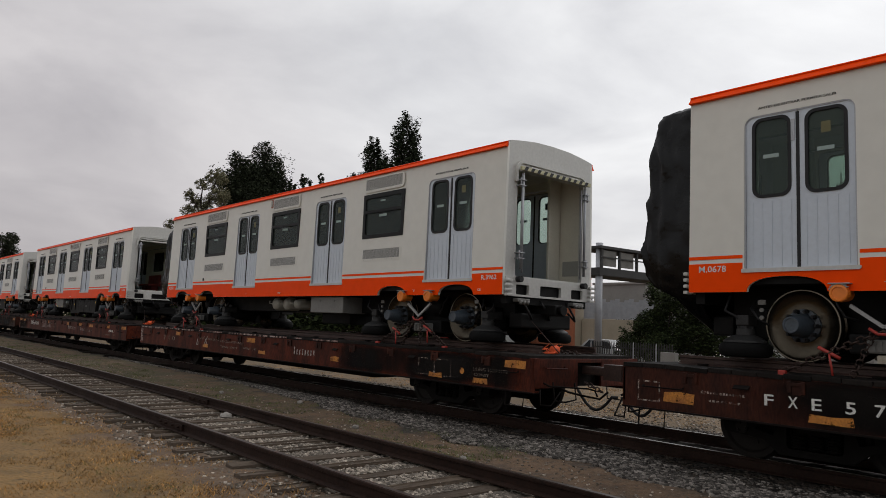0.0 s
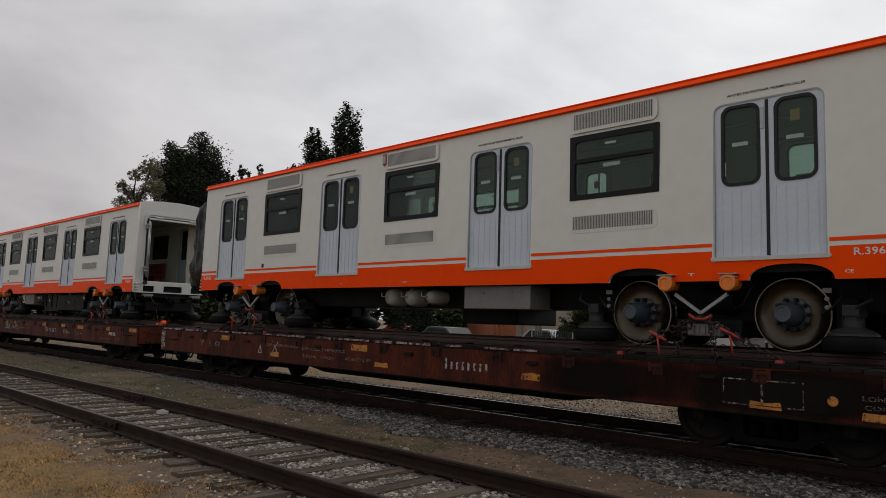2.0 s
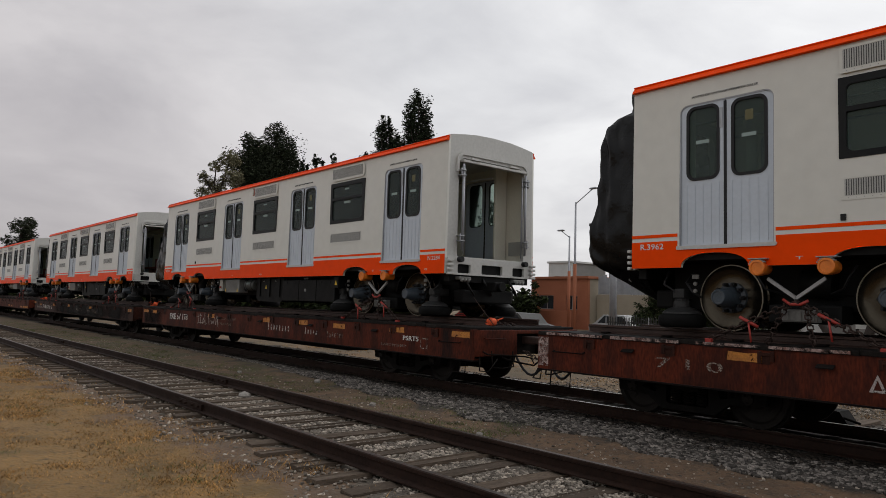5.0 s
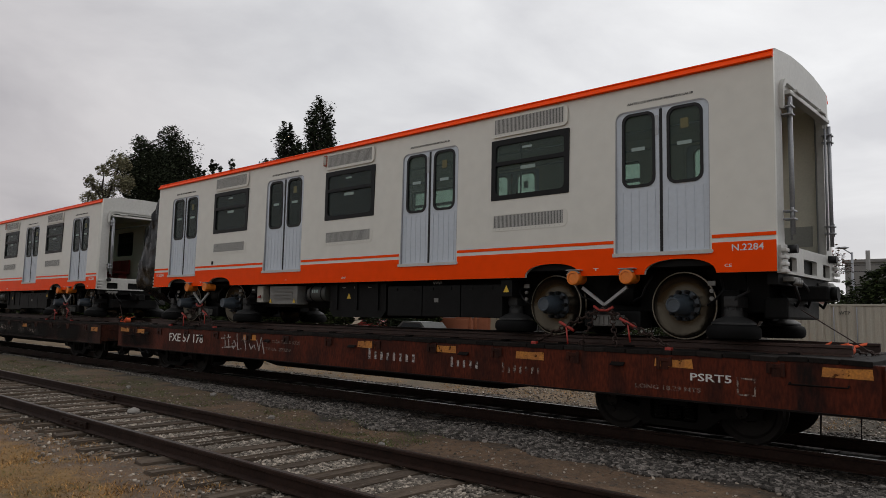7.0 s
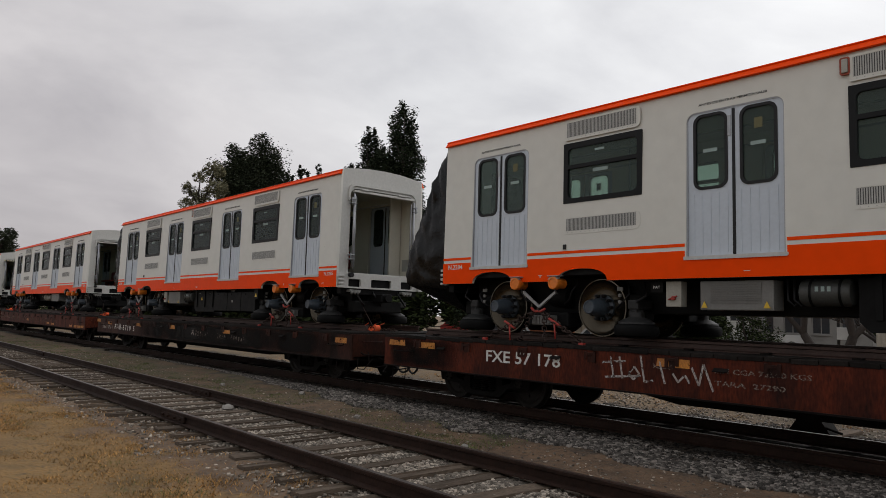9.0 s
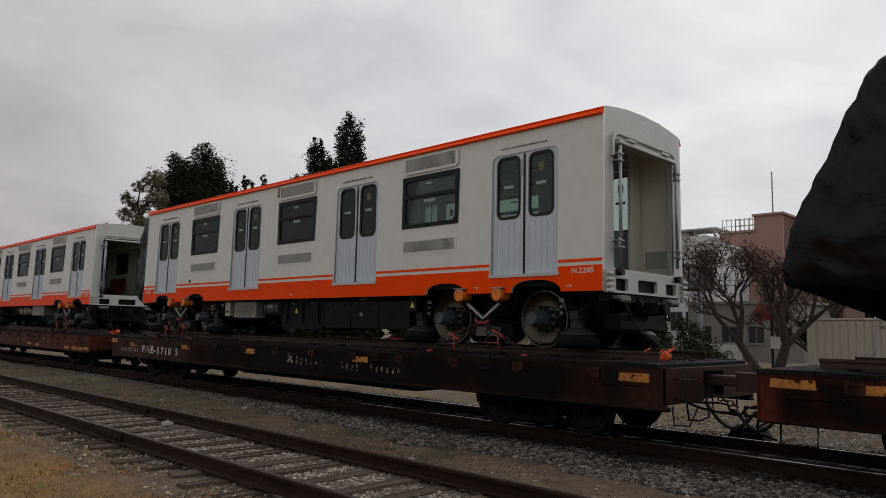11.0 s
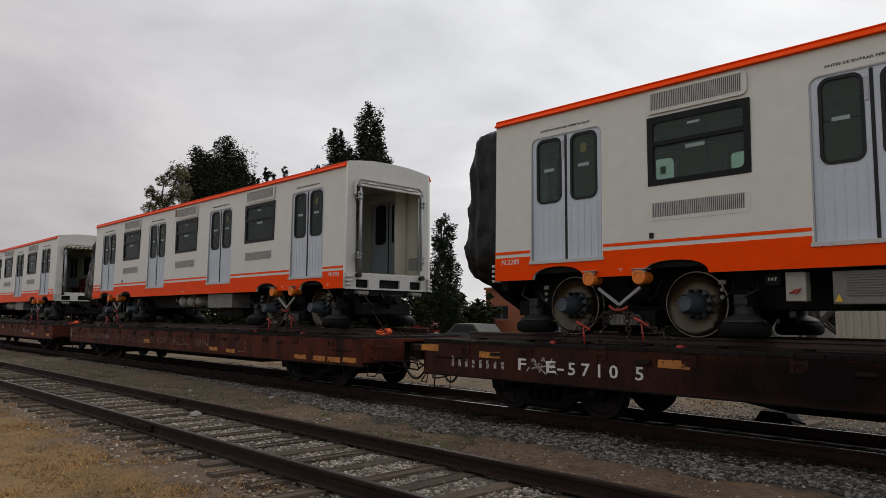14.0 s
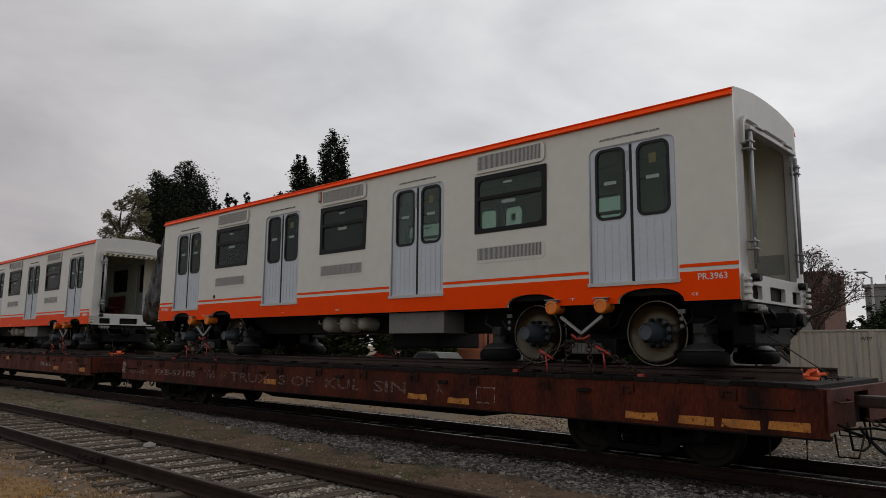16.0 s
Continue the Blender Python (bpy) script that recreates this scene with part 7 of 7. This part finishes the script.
part("balcony_rail", box(bmesh.new(), -0.1, 5.8, -1.0, -0.91, 3.55, 3.63, 0.01), M_WHITEWALL, bal)
building("workshop", "low terracotta workshop with a flat roof", -43.5, -37.2, 47, 6, 4.2, M_ORANGEWALL, M_CREAMWALL, [(1.0, 1.6, 1.6, 1.2), (4.0, 1.6, 1.2, 1.2)])
building("house", "small pale house with a stair head far behind the train", -53.0, -49.8, 60, 6, 6.6, M_WHITEWALL, M_GREYWALL, [(0.8, 4.4, 0.8, 0.8)])
wall_box("boundary_wall", "long cream rendered boundary wall", -37.1, -30.0, 48, 48.3, 2.9, M_CREAMWALL)
w = thing("sheet_fence", "grey corrugated sheet screen standing on the wall", "fence", (-37.0, 48.1, 2.72))
for i in range(16):
    bm = bmesh.new()
    for k in range(4):
        plate(bm, [(0.44 * i + 0.11 * k, 0), (0.44 * i + 0.11 * k + 0.055, 0.025), (0.44 * i + 0.11 * k + 0.055, 0.03), (0.44 * i + 0.11 * k, 0.005)], [], lambda u, v, q: (u, v, q), 1.5 + 0.15 * math.sin(i * 2.1))
        plate(bm, [(0.44 * i + 0.11 * k + 0.055, 0.025), (0.44 * i + 0.11 * k + 0.11, 0), (0.44 * i + 0.11 * k + 0.11, 0.005), (0.44 * i + 0.11 * k + 0.055, 0.03)], [], lambda u, v, q: (u, v, q), 1.5 + 0.15 * math.sin(i * 2.1))
    part("sheet", bm, M_GALV, w)

# red-roofed kiosk and brick wall seen below the car floors
wall_box("brick_wall", "low terracotta wall behind the tracks", -47.5, -37.5, 45, 45.3, 1.5, M_ORANGEWALL)

def parked_car(az, d, material, label, seed):
    c = thing("parked_car", label, "car", spot(az, d), random.Random(seed).uniform(-8, 8), "parked cars")
    bm = bmesh.new()
    out = [(-2.0, 0.35), (2.0, 0.35), (2.05, 0.75), (1.2, 0.9), (0.6, 1.42), (-0.9, 1.45), (-1.6, 0.95), (-2.05, 0.8)]
    plate(bm, out, [], lambda u, v, q: (u, -0.82 + q, v), 1.64)
    part("body", bm, material, c)
    bm = bmesh.new()
    plate(bm, [(0.95, 0.95), (0.5, 1.34), (-0.85, 1.37), (-1.35, 0.97)], [], lambda u, v, q: (u, -0.824 + q, v), 0.01)
    part("side_window", bm, M_HOUSEGLASS, c)
    for x in (-1.25, 1.25):
        for y in (-0.72, 0.72):
            part("wheel", lathe(bmesh.new(), [(-0.1, 0.1), (-0.1, 0.31), (0.1, 0.31), (0.1, 0.1)], (x, y, 0.31), 16), M_RUBBER, c)


parked_car(35.5, 42, M_CARPAINT, "silver parked car behind the palisade", 1)
parked_car(29.3, 40, M_BANNER, "white parked car behind the bush", 2)
parked_car(47.3, 70, M_CARRED, "red parked car far behind the tracks", 4)
parked_car(43.5, 40, M_BLOWER, "dark grey parked car behind the tracks", 3)

# palisade fence
p = thing("palisade_fence", "dark steel palisade fence with pointed pales", "fence", spot(37.0, 35))
for i in range(34):
    x = i * 0.13
    part("pale", plate(bmesh.new(), [(x, 0), (x + 0.05, 0), (x + 0.05, 1.35), (x + 0.025, 1.45), (x, 1.35)], [], lambda u, v, q: (u, q, v), 0.03), M_BRIDGE if i % 9 else M_GALV, p)
for z in (0.3, 1.15):
    part("fence_rail", box(bmesh.new(), -0.05, 4.5, 0.032, 0.07, z, z + 0.05), M_BRIDGE, p)
part("utility_box", box(bmesh.new(), 3.6, 4.3, -0.3, -0.02, -0.05, 1.1, 0.02), M_GREYWALL, thing("utility_cabinet", "grey concrete utility cabinet by the fence", "cabinet", spot(36.6, 34.5)))

# footbridge
a, b = spot(38.6, 40), spot(24.4, 56)
ang = math.degrees(math.atan2(b.y - a.y, b.x - a.x))
ln = (b - a).length
fb = thing("footbridge", "dark steel pedestrian footbridge with glazed side panels", "footbridge", (a.x, a.y, 0), ang)
part("deck_girder", box(bmesh.new(), 1.3, ln, -0.9, 0.9, 4.75, 5.2, 0.03), M_BRIDGE, fb)
part("roof_girder", box(bmesh.new(), 1.3, ln, -1.0, 1.0, 6.25, 6.42, 0.03), M_BRIDGE, fb)
n = int(ln / 1.5)
for i in range(1, n + 1):
    part("post", box(bmesh.new(), i * 1.5 - 0.07, i * 1.5 + 0.07, -0.92, -0.8, 5.2, 6.25), M_BRIDGE, fb)
    if i < n and i % 5 != 3:
        part("side_panel", box(bmesh.new(), i * 1.5 + 0.09, i * 1.5 + 1.2, -0.87, -0.85, 5.30, 6.18), M_PANEL, fb, "dirty brownish side panel")
part("handrail", box(bmesh.new(), 1.3, ln, -0.95, -0.9, 5.75, 5.82), M_BRIDGE, fb)
for x in (1.6, ln - 1.5):
    part("column", rod(bmesh.new(), (x, -0.6, -0.3), (x, -0.6, 6.6), 0.20, 16), M_GALV, fb, "thick grey steel column")


def lamp_post(label, at, h, arm, turn, red=0.0):
    t = thing("street_lamp", label, "street lamp", at, turn, "street lamps")
    bm = bmesh.new()
    rod(bm, (0, 0, -0.1), (0, 0, h), 0.11, 12, 0.06)
    pole = part("pole", bm, M_GALV, t)
    if red:
        part("painted_sleeve", rod(bmesh.new(), (0, 0, 0), (0, 0, red), 0.125, 12, 0.115), M_ORANGEWALL, t, "rust-orange painted lower pole")
    part("arm", rod(bmesh.new(), (0, 0, h - 0.1), (arm, 0, h + abs(arm) * 0.55), 0.035, 8), M_GALV, t)
    bm = bmesh.new()
    lathe(bm, [(-0.35, 0.05), (-0.2, 0.14), (0.2, 0.16), (0.4, 0.05)], (0, 0, 0), 12, "X")
    for v in bm.verts:
        v.co.z *= 0.5
    hd = part("lamp_head", bm, M_GALV, t)
    hd.location = (arm, 0, h + abs(arm) * 0.55)


d = 50
lamp_post("tall street lamp with a raised arm", spot(39.4, d), high(8.6, d), 1.5, 0, 4.8)
lamp_post("shorter street lamp behind the wall", spot(39.85, d + 6), high(5.9, d + 6), -0.9, 0, 4.6)
lamp_post("street lamp with a round head on a concrete pole", spot(12.15, d), high(5.2, d), -0.55, 0)
u = thing("utility_pole", "bare concrete utility pole with cables", "utility pole", spot(11.2, d))
part("pole", rod(bmesh.new(), (0, 0, -0.1), (0, 0, high(5.3, d)), 0.17, 12, 0.12), M_GREYWALL, u)
bm = bmesh.new()
for z in (5.4, 5.8):
    pipe(bm, [(-14 + 2 * i, 2, z - 0.35 * math.sin(math.pi * i / 14)) for i in range(15)], 0.02, 4)
part("cable", bm, M_RUBBER, u)

# freight container
ct = thing("freight_container", "cream corrugated freight container standing by the fence", "container", (-10.4, 33, ground_z(33)))
part("roof", box(bmesh.new(), 0, 12.2, 0, 2.44, 2.50, 2.58, 0.01), M_CONTAINER, ct)
part("core", box(bmesh.new(), 0.05, 12.15, 0.06, 2.40, 0.05, 2.50), M_CONTAINER, ct)
for i in range(40):
    bm = bmesh.new()
    x = 0.08 + i * 0.3
    plate(bm, [(x, 0.055), (x + 0.05, 0.02), (x + 0.19, 0.02), (x + 0.24, 0.055)], [], lambda u, v, q: (u, v, 0.14 + q), 2.34)
    part("panel_rib", bm, M_CONTAINER, ct)
for x in (0.0, 3.05, 12.08):
    part("corner_post", box(bmesh.new(), x, x + 0.14, -0.01, 0.12, 0, 2.56, 0.01), M_CONTAINER, ct)
part("bottom_rail", box(bmesh.new(), 0, 12.2, -0.005, 0.1, 0.0, 0.13, 0.01), M_CONTAINER, ct)
for x in (2.55, 3.4):
    part("lock_rod", rod(bmesh.new(), (x, -0.02, 0.15), (x, -0.02, 2.45), 0.02, 8), M_GALV, ct)
letters("container_lettering", "WTP", 0.2, 0.42, (2.95, -0.016, 2.2), ct, M_BLACKTXT)

# street sign with a red panel, parking sign
s1 = thing("street_sign", "dark post with a red arrow-shaped sign panel", "sign", spot(19.75, 40))
part("post", rod(bmesh.new(), (0, 0, -0.1), (0, 0, 5.0), 0.07, 10), M_BRIDGE, s1)
part("panel", plate(bmesh.new(), [(-0.95, 2.95), (-0.45, 2.30), (-0.45, 2.62), (0.85, 2.45), (0.85, 3.45), (-0.45, 3.28), (-0.45, 3.6)], [], lambda a_, b_, q: (a_, -0.08 + q, b_), 0.04), M_SIGNRED, s1, "dull red arrow-shaped panel")
part("small_panel", box(bmesh.new(), -0.05, 0.7, -0.08, -0.04, 1.15, 1.75, 0.01), M_BANNER, s1, "small white panel")
s2 = thing("parking_board", "white board with a round parking mark", "sign", spot(22.7, 36))
part("board", box(bmesh.new(), -0.9, 0.6, 0, 0.06, -0.05, 1.35, 0.01), M_WHITEWALL, s2)
part("ring", plate(bmesh.new(), [(0.22 * math.cos(i * 0.314), 0.85 + 0.22 * math.sin(i * 0.314)) for i in range(20)], [[(0.17 * math.cos(i * 0.314), 0.85 + 0.17 * math.sin(i * 0.314)) for i in range(20)]], lambda a_, b_, q: (a_, -0.004 - q, b_), 0.006), M_BLACKTXT, s2)
letters("parking_mark", "P", 0.3, 0.18, (0, -0.008, 0.85), s2, M_BLACKTXT)

# ---- small things on the ground ----
st = thing("switch_stand", "black ground switch stand on two long ties", "switch stand", (-5.0, 12.75, ground_z(12.75)))
for x in (-0.28, 0.3):
    part("tie", box(bmesh.new(), x - 0.12, x + 0.12, -0.9, 1.0, -0.05, 0.05, 0.01), M_TIE, st)
part("base", plate(bmesh.new(), [(-0.34, 0.05), (0.34, 0.05), (0.2, 0.26), (-0.2, 0.26)], [], lambda u, v, q: (u, -0.2 + q, v), 0.4), M_TRUCK, st)
part("lever", rod(bmesh.new(), (-0.1, 0, 0.22), (0.55, -0.3, 0.12), 0.02, 8), M_TRUCK, st)


def stone_mesh(seed, size, material):
    bm = bmesh.new()
    bmesh.ops.create_icosphere(bm, subdivisions=2, radius=size)
    for v in bm.verts:
        v.co *= 1 + 0.45 * noise.noise(v.co * (2.2 / size) + Vector((seed, 0, 0)))
        v.co.z *= 0.7
    return mesh_of("stone", bm, material)


for i, (x, y, r) in enumerate(((-11.05, 5.15, 0.10), (-10.2, 7.1, 0.06), (-13.6, 8.0, 0.07), (-7.0, 6.6, 0.05), (-16.2, 7.4, 0.06))):
    s = new("stone", stone_mesh(i, r, M_STONE))
    s.location = (x, y, ground_z(y) + r * 0.35)
    tagged(s, "pale stone lying on the ballast" if i == 0 else "loose stone lying between the tracks", "stone", "loose stones")


def gravel(name, label, count, area, size, seed, ties=None, material=None):
    """Crushed stone over an area (x0, x1, y0, y1): many small irregular blocks, one object."""
    rng = np.random.default_rng(seed)
    base = np.array([(x, y, z) for x in (-0.66, 0.66) for y in (-0.66, 0.66) for z in (-0.66, 0.66)])
    tri = np.array([(0, 1, 3), (0, 3, 2), (4, 6, 7), (4, 7, 5), (0, 4, 5), (0, 5, 1), (2, 3, 7), (2, 7, 6), (0, 2, 6), (0, 6, 4), (1, 5, 7), (1, 7, 3)])
    x0, x1, y0, y1 = area
    # denser towards the camera's stand
    x = x1 - (x1 - x0) * rng.random(count) ** 1.5
    edge = 0.25 * np.sin(x * 1.7) + 0.18 * np.sin(x * 4.1 + 1)
    y = y0 + edge * 0.6 + (y1 - y0) * rng.random(count)
    if y0 > 7 and y1 < 10:   # the shoulder narrows along the track
        low = np.clip((-x - 10) * 0.11, 0, 1.1)
        y = y1 - (y1 - y) * (y1 - y0 - low) / (y1 - y0)
    if ties is not None:   # most of the stones lie between the ties
        off = np.abs((x - ties + 0.28) % 0.56 - 0.28)
        keep = (off > 0.08) | (rng.random(count) < 0.30)
        x, y = x[keep], y[keep]
        count = len(x)
    z = np.interp(y, [p[0] for p in PROFILE], [p[1] for p in PROFILE])
    s = size * (0.5 + rng.random(count))
    sc = np.stack([s * rng.uniform(0.7, 1.4, count), s * rng.uniform(0.7, 1.3, count), s * rng.uniform(0.5, 1.0, count)], 1)
    a = rng.random(count) * 6.28
    v = base[None] * (1 + rng.uniform(-0.45, 0.35, (count, 8, 3))) * sc[:, None]
    c, d = np.cos(a)[:, None], np.sin(a)[:, None]
    tilt = rng.uniform(-0.6, 0.6, count)[:, None]
    vx, vy = v[..., 0] * c - v[..., 1] * d, v[..., 0] * d + v[..., 1] * c
    vz = v[..., 2] + vx * tilt * 0.5
    V = np.stack([vx + x[:, None], vy + y[:, None], vz + (z + s * 0.25)[:, None]], 2).reshape(-1, 3)
    F = (tri[None] + (np.arange(count) * 8)[:, None, None]).reshape(-1, 3)
    me = bpy.data.meshes.new(name)
    me.vertices.add(len(V))
    me.vertices.foreach_set("co", V.ravel())
    me.loops.add(F.size)
    me.loops.foreach_set("vertex_index", F.ravel())
    me.polygons.add(len(F))
    me.polygons.foreach_set("loop_start", np.arange(0, F.size, 3))
    me.update(calc_edges=True)
    me.materials.append(material or M_BALLAST)
    tagged(new(name, me), label, "gravel", kind="stuff")


gravel("ballast_stones", "loose grey crushed-stone ballast beside the loaded track", 48000, (-30, 3, 7.85, 9.02), 0.026, 1)
# These stones carry the shade beside the train in their colour, besides oil.
gravel("ballast_stones", "ballast at the loaded track, darkened by oil and painted train shade", 24000, (-30, 3, 8.62, 9.40), 0.025, 7, None, M_OILYSHADE)
gravel("ballast_stones", "grey crushed stone between the rails of the siding", 74000, (-34, 3, 3.92, 5.38), 0.0185, 2, -60, M_PALEBALLAST)
gravel("ballast_stones", "scattered crushed stone beside the siding", 10000, (-30, 3, 5.45, 6.15), 0.017, 3, -60, M_PALEBALLAST)
gravel("ballast_stones", "scattered crushed stone at the grass edge", 4200, (-26, 2, 3.05, 3.85), 0.017, 4, -60, M_PALEBALLAST)
gravel("ballast_stones", "crushed stone on the far side of the loaded track", 11000, (-26, 4, 11.6, 13.4), 0.024, 5)
gravel("ballast_stones", "stones scattered on the soil beyond the loaded track", 7000, (-12, 5, 13.4, 17.0), 0.022, 8, None, M_PALEBALLAST)
gravel("ballast_stones", "loose pebbles on the trodden earth strip", 2400, (-30, 3, 6.0, 8.0), 0.014, 6, None, M_PALEBALLAST)


def blades(name, label, count, area, h, material, seed, tufted=True):
    """Blades of grass in tufts: narrow triangles that lean every way."""
    rng = np.random.default_rng(seed)
    x0, x1, y0, y1 = area
    nt = max(1, count // 14)
    tx, ty = x1 - (x1 - x0) * rng.random(nt) ** 1.3, y0 + (y1 - y0) * rng.random(nt)
    keep = np.array([noise.noise((a * 0.8, b * 0.8, seed)) > -0.25 for a, b in zip(tx, ty)])
    tx, ty = tx[keep], ty[keep]
    k = rng.integers(0, len(tx), count)
    sp = 0.07 if tufted else 0.3
    x, y = tx[k] + rng.normal(0, sp, count), ty[k] + rng.normal(0, sp, count)
    z = np.interp(y, [p[0] for p in PROFILE], [p[1] for p in PROFILE])
    a, ln, w = rng.random(count) * 6.28, h * (0.4 + rng.random(count)), 0.003 + 0.004 * rng.random(count)
    lean_x, lean_y = rng.normal(0, 0.7, count) * ln, rng.normal(0, 0.7, count) * ln
    px, py = np.cos(a) * w, np.sin(a) * w
    V = np.stack([np.stack([x - px, y - py, z - 0.01], 1), np.stack([x + px, y + py, z - 0.01], 1), np.stack([x + lean_x, y + lean_y, z + ln * 0.6], 1)], 1).reshape(-1, 3)
    F = np.arange(count * 3).reshape(-1, 3)
    me = bpy.data.meshes.new(name)
    me.vertices.add(len(V))
    me.vertices.foreach_set("co", V.ravel())
    me.loops.add(F.size)
    me.loops.foreach_set("vertex_index", F.ravel())
    me.polygons.add(len(F))
    me.polygons.foreach_set("loop_start", np.arange(0, F.size, 3))
    me.update(calc_edges=True)
    me.materials.append(material)
    tagged(new(name, me), label, "grass", kind="stuff")


blades("dry_grass", "short dry straw-coloured grass by the siding", 150000, (-26, 2, -1.0, 3.1), 0.036, M_STRAW, 11)
blades("dry_grass", "thin dry grass tufts at the siding's edge", 9000, (-30, 2, 2.9, 3.7), 0.06, M_STRAW, 12)
blades("weeds", "sparse green weeds between the tracks", 20000, (-50, -7, 5.9, 8.2), 0.06, M_WEED, 13)
blades("weeds", "sparse green weeds in the dry grass", 5000, (-26, 2, -0.5, 3.0), 0.05, M_WEED, 14)
blades("dry_grass", "dry grass beyond the loaded track", 16000, (-30, 6, 13.6, 20), 0.12, M_STRAW, 15)

# ---- what moves ----
TRAIN = [
    (0.0, -8.699),
    (0.5, -6.993),
    (1.0, -5.263),
    (1.5, -3.507),
    (2.0, -1.728),
    (2.5, 0.082),
    (3.0, 1.926),
    (3.5, 3.792),
    (4.0, 5.683),
    (5.0, 9.530),
    (5.75, 12.472),
    (6.5, 15.458),
    (7.0, 17.438),
    (7.5, 19.451),
    (8.0, 21.537),
    (8.5, 23.671),
    (9.0, 25.766),
    (9.8, 29.095),
    (10.6, 32.467),
    (11.5, 36.310),
    (12.0, 38.498),
    (12.5, 40.721),
    (13.0, 42.967),
    (13.5, 45.220),
    (14.0, 47.482),
    (14.5, 49.750),
    (15.0, 52.025),
    (15.5, 54.303),
    (16.0, 56.594),
]


def train_x(t):
    """How far the first trailer's front end has come, in metres, at t seconds."""
    ts = [r[0] for r in TRAIN]
    xs = [r[1] for r in TRAIN]
    for i in range(len(ts) - 1):
        if ts[i] <= t <= ts[i + 1]:
            h = ts[i + 1] - ts[i]
            lo, hi = max(0, i - 1), min(len(ts) - 1, i + 2)
            m0 = (xs[i + 1] - xs[lo]) / (ts[i + 1] - ts[lo])
            m1 = (xs[hi] - xs[i]) / (ts[hi] - ts[i])
            u = (t - ts[i]) / h
            return (2 * u ** 3 - 3 * u * u + 1) * xs[i] + (u ** 3 - 2 * u * u + u) * h * m0 + (3 * u * u - 2 * u ** 3) * xs[i + 1] + (u ** 3 - u * u) * h * m1
    return xs[-1]


STEPS = [(0.1 * i, train_x(0.1 * i)) for i in range(161)]


def motions():
    for ob, off in zip(FLATS, FLAT_OFF):
        walk(ob, [(t, pose(x + off, WC, 0)) for t, x in STEPS[::5]])
        for axle in ob.children_recursive:
            if axle.name.startswith("wheelset"):
                ax, az = axle.location.x, axle.location.z
                walk(axle, [(t, pose(ax, 0, az, 0, math.degrees(x / 0.42), 0)) for t, x in STEPS])
    for ob, off in zip(CARS, CAR_OFF):
        walk(ob, [(t, pose(x + off - 7.92, CC, 1.30)) for t, x in STEPS[::5]])
    for ob, off in zip(WEBBING, CAR_OFF):
        walk(ob, [(t, pose(x + off + 0.35, 9.75, 1.15)) for t, x in STEPS[::5]])


motions()
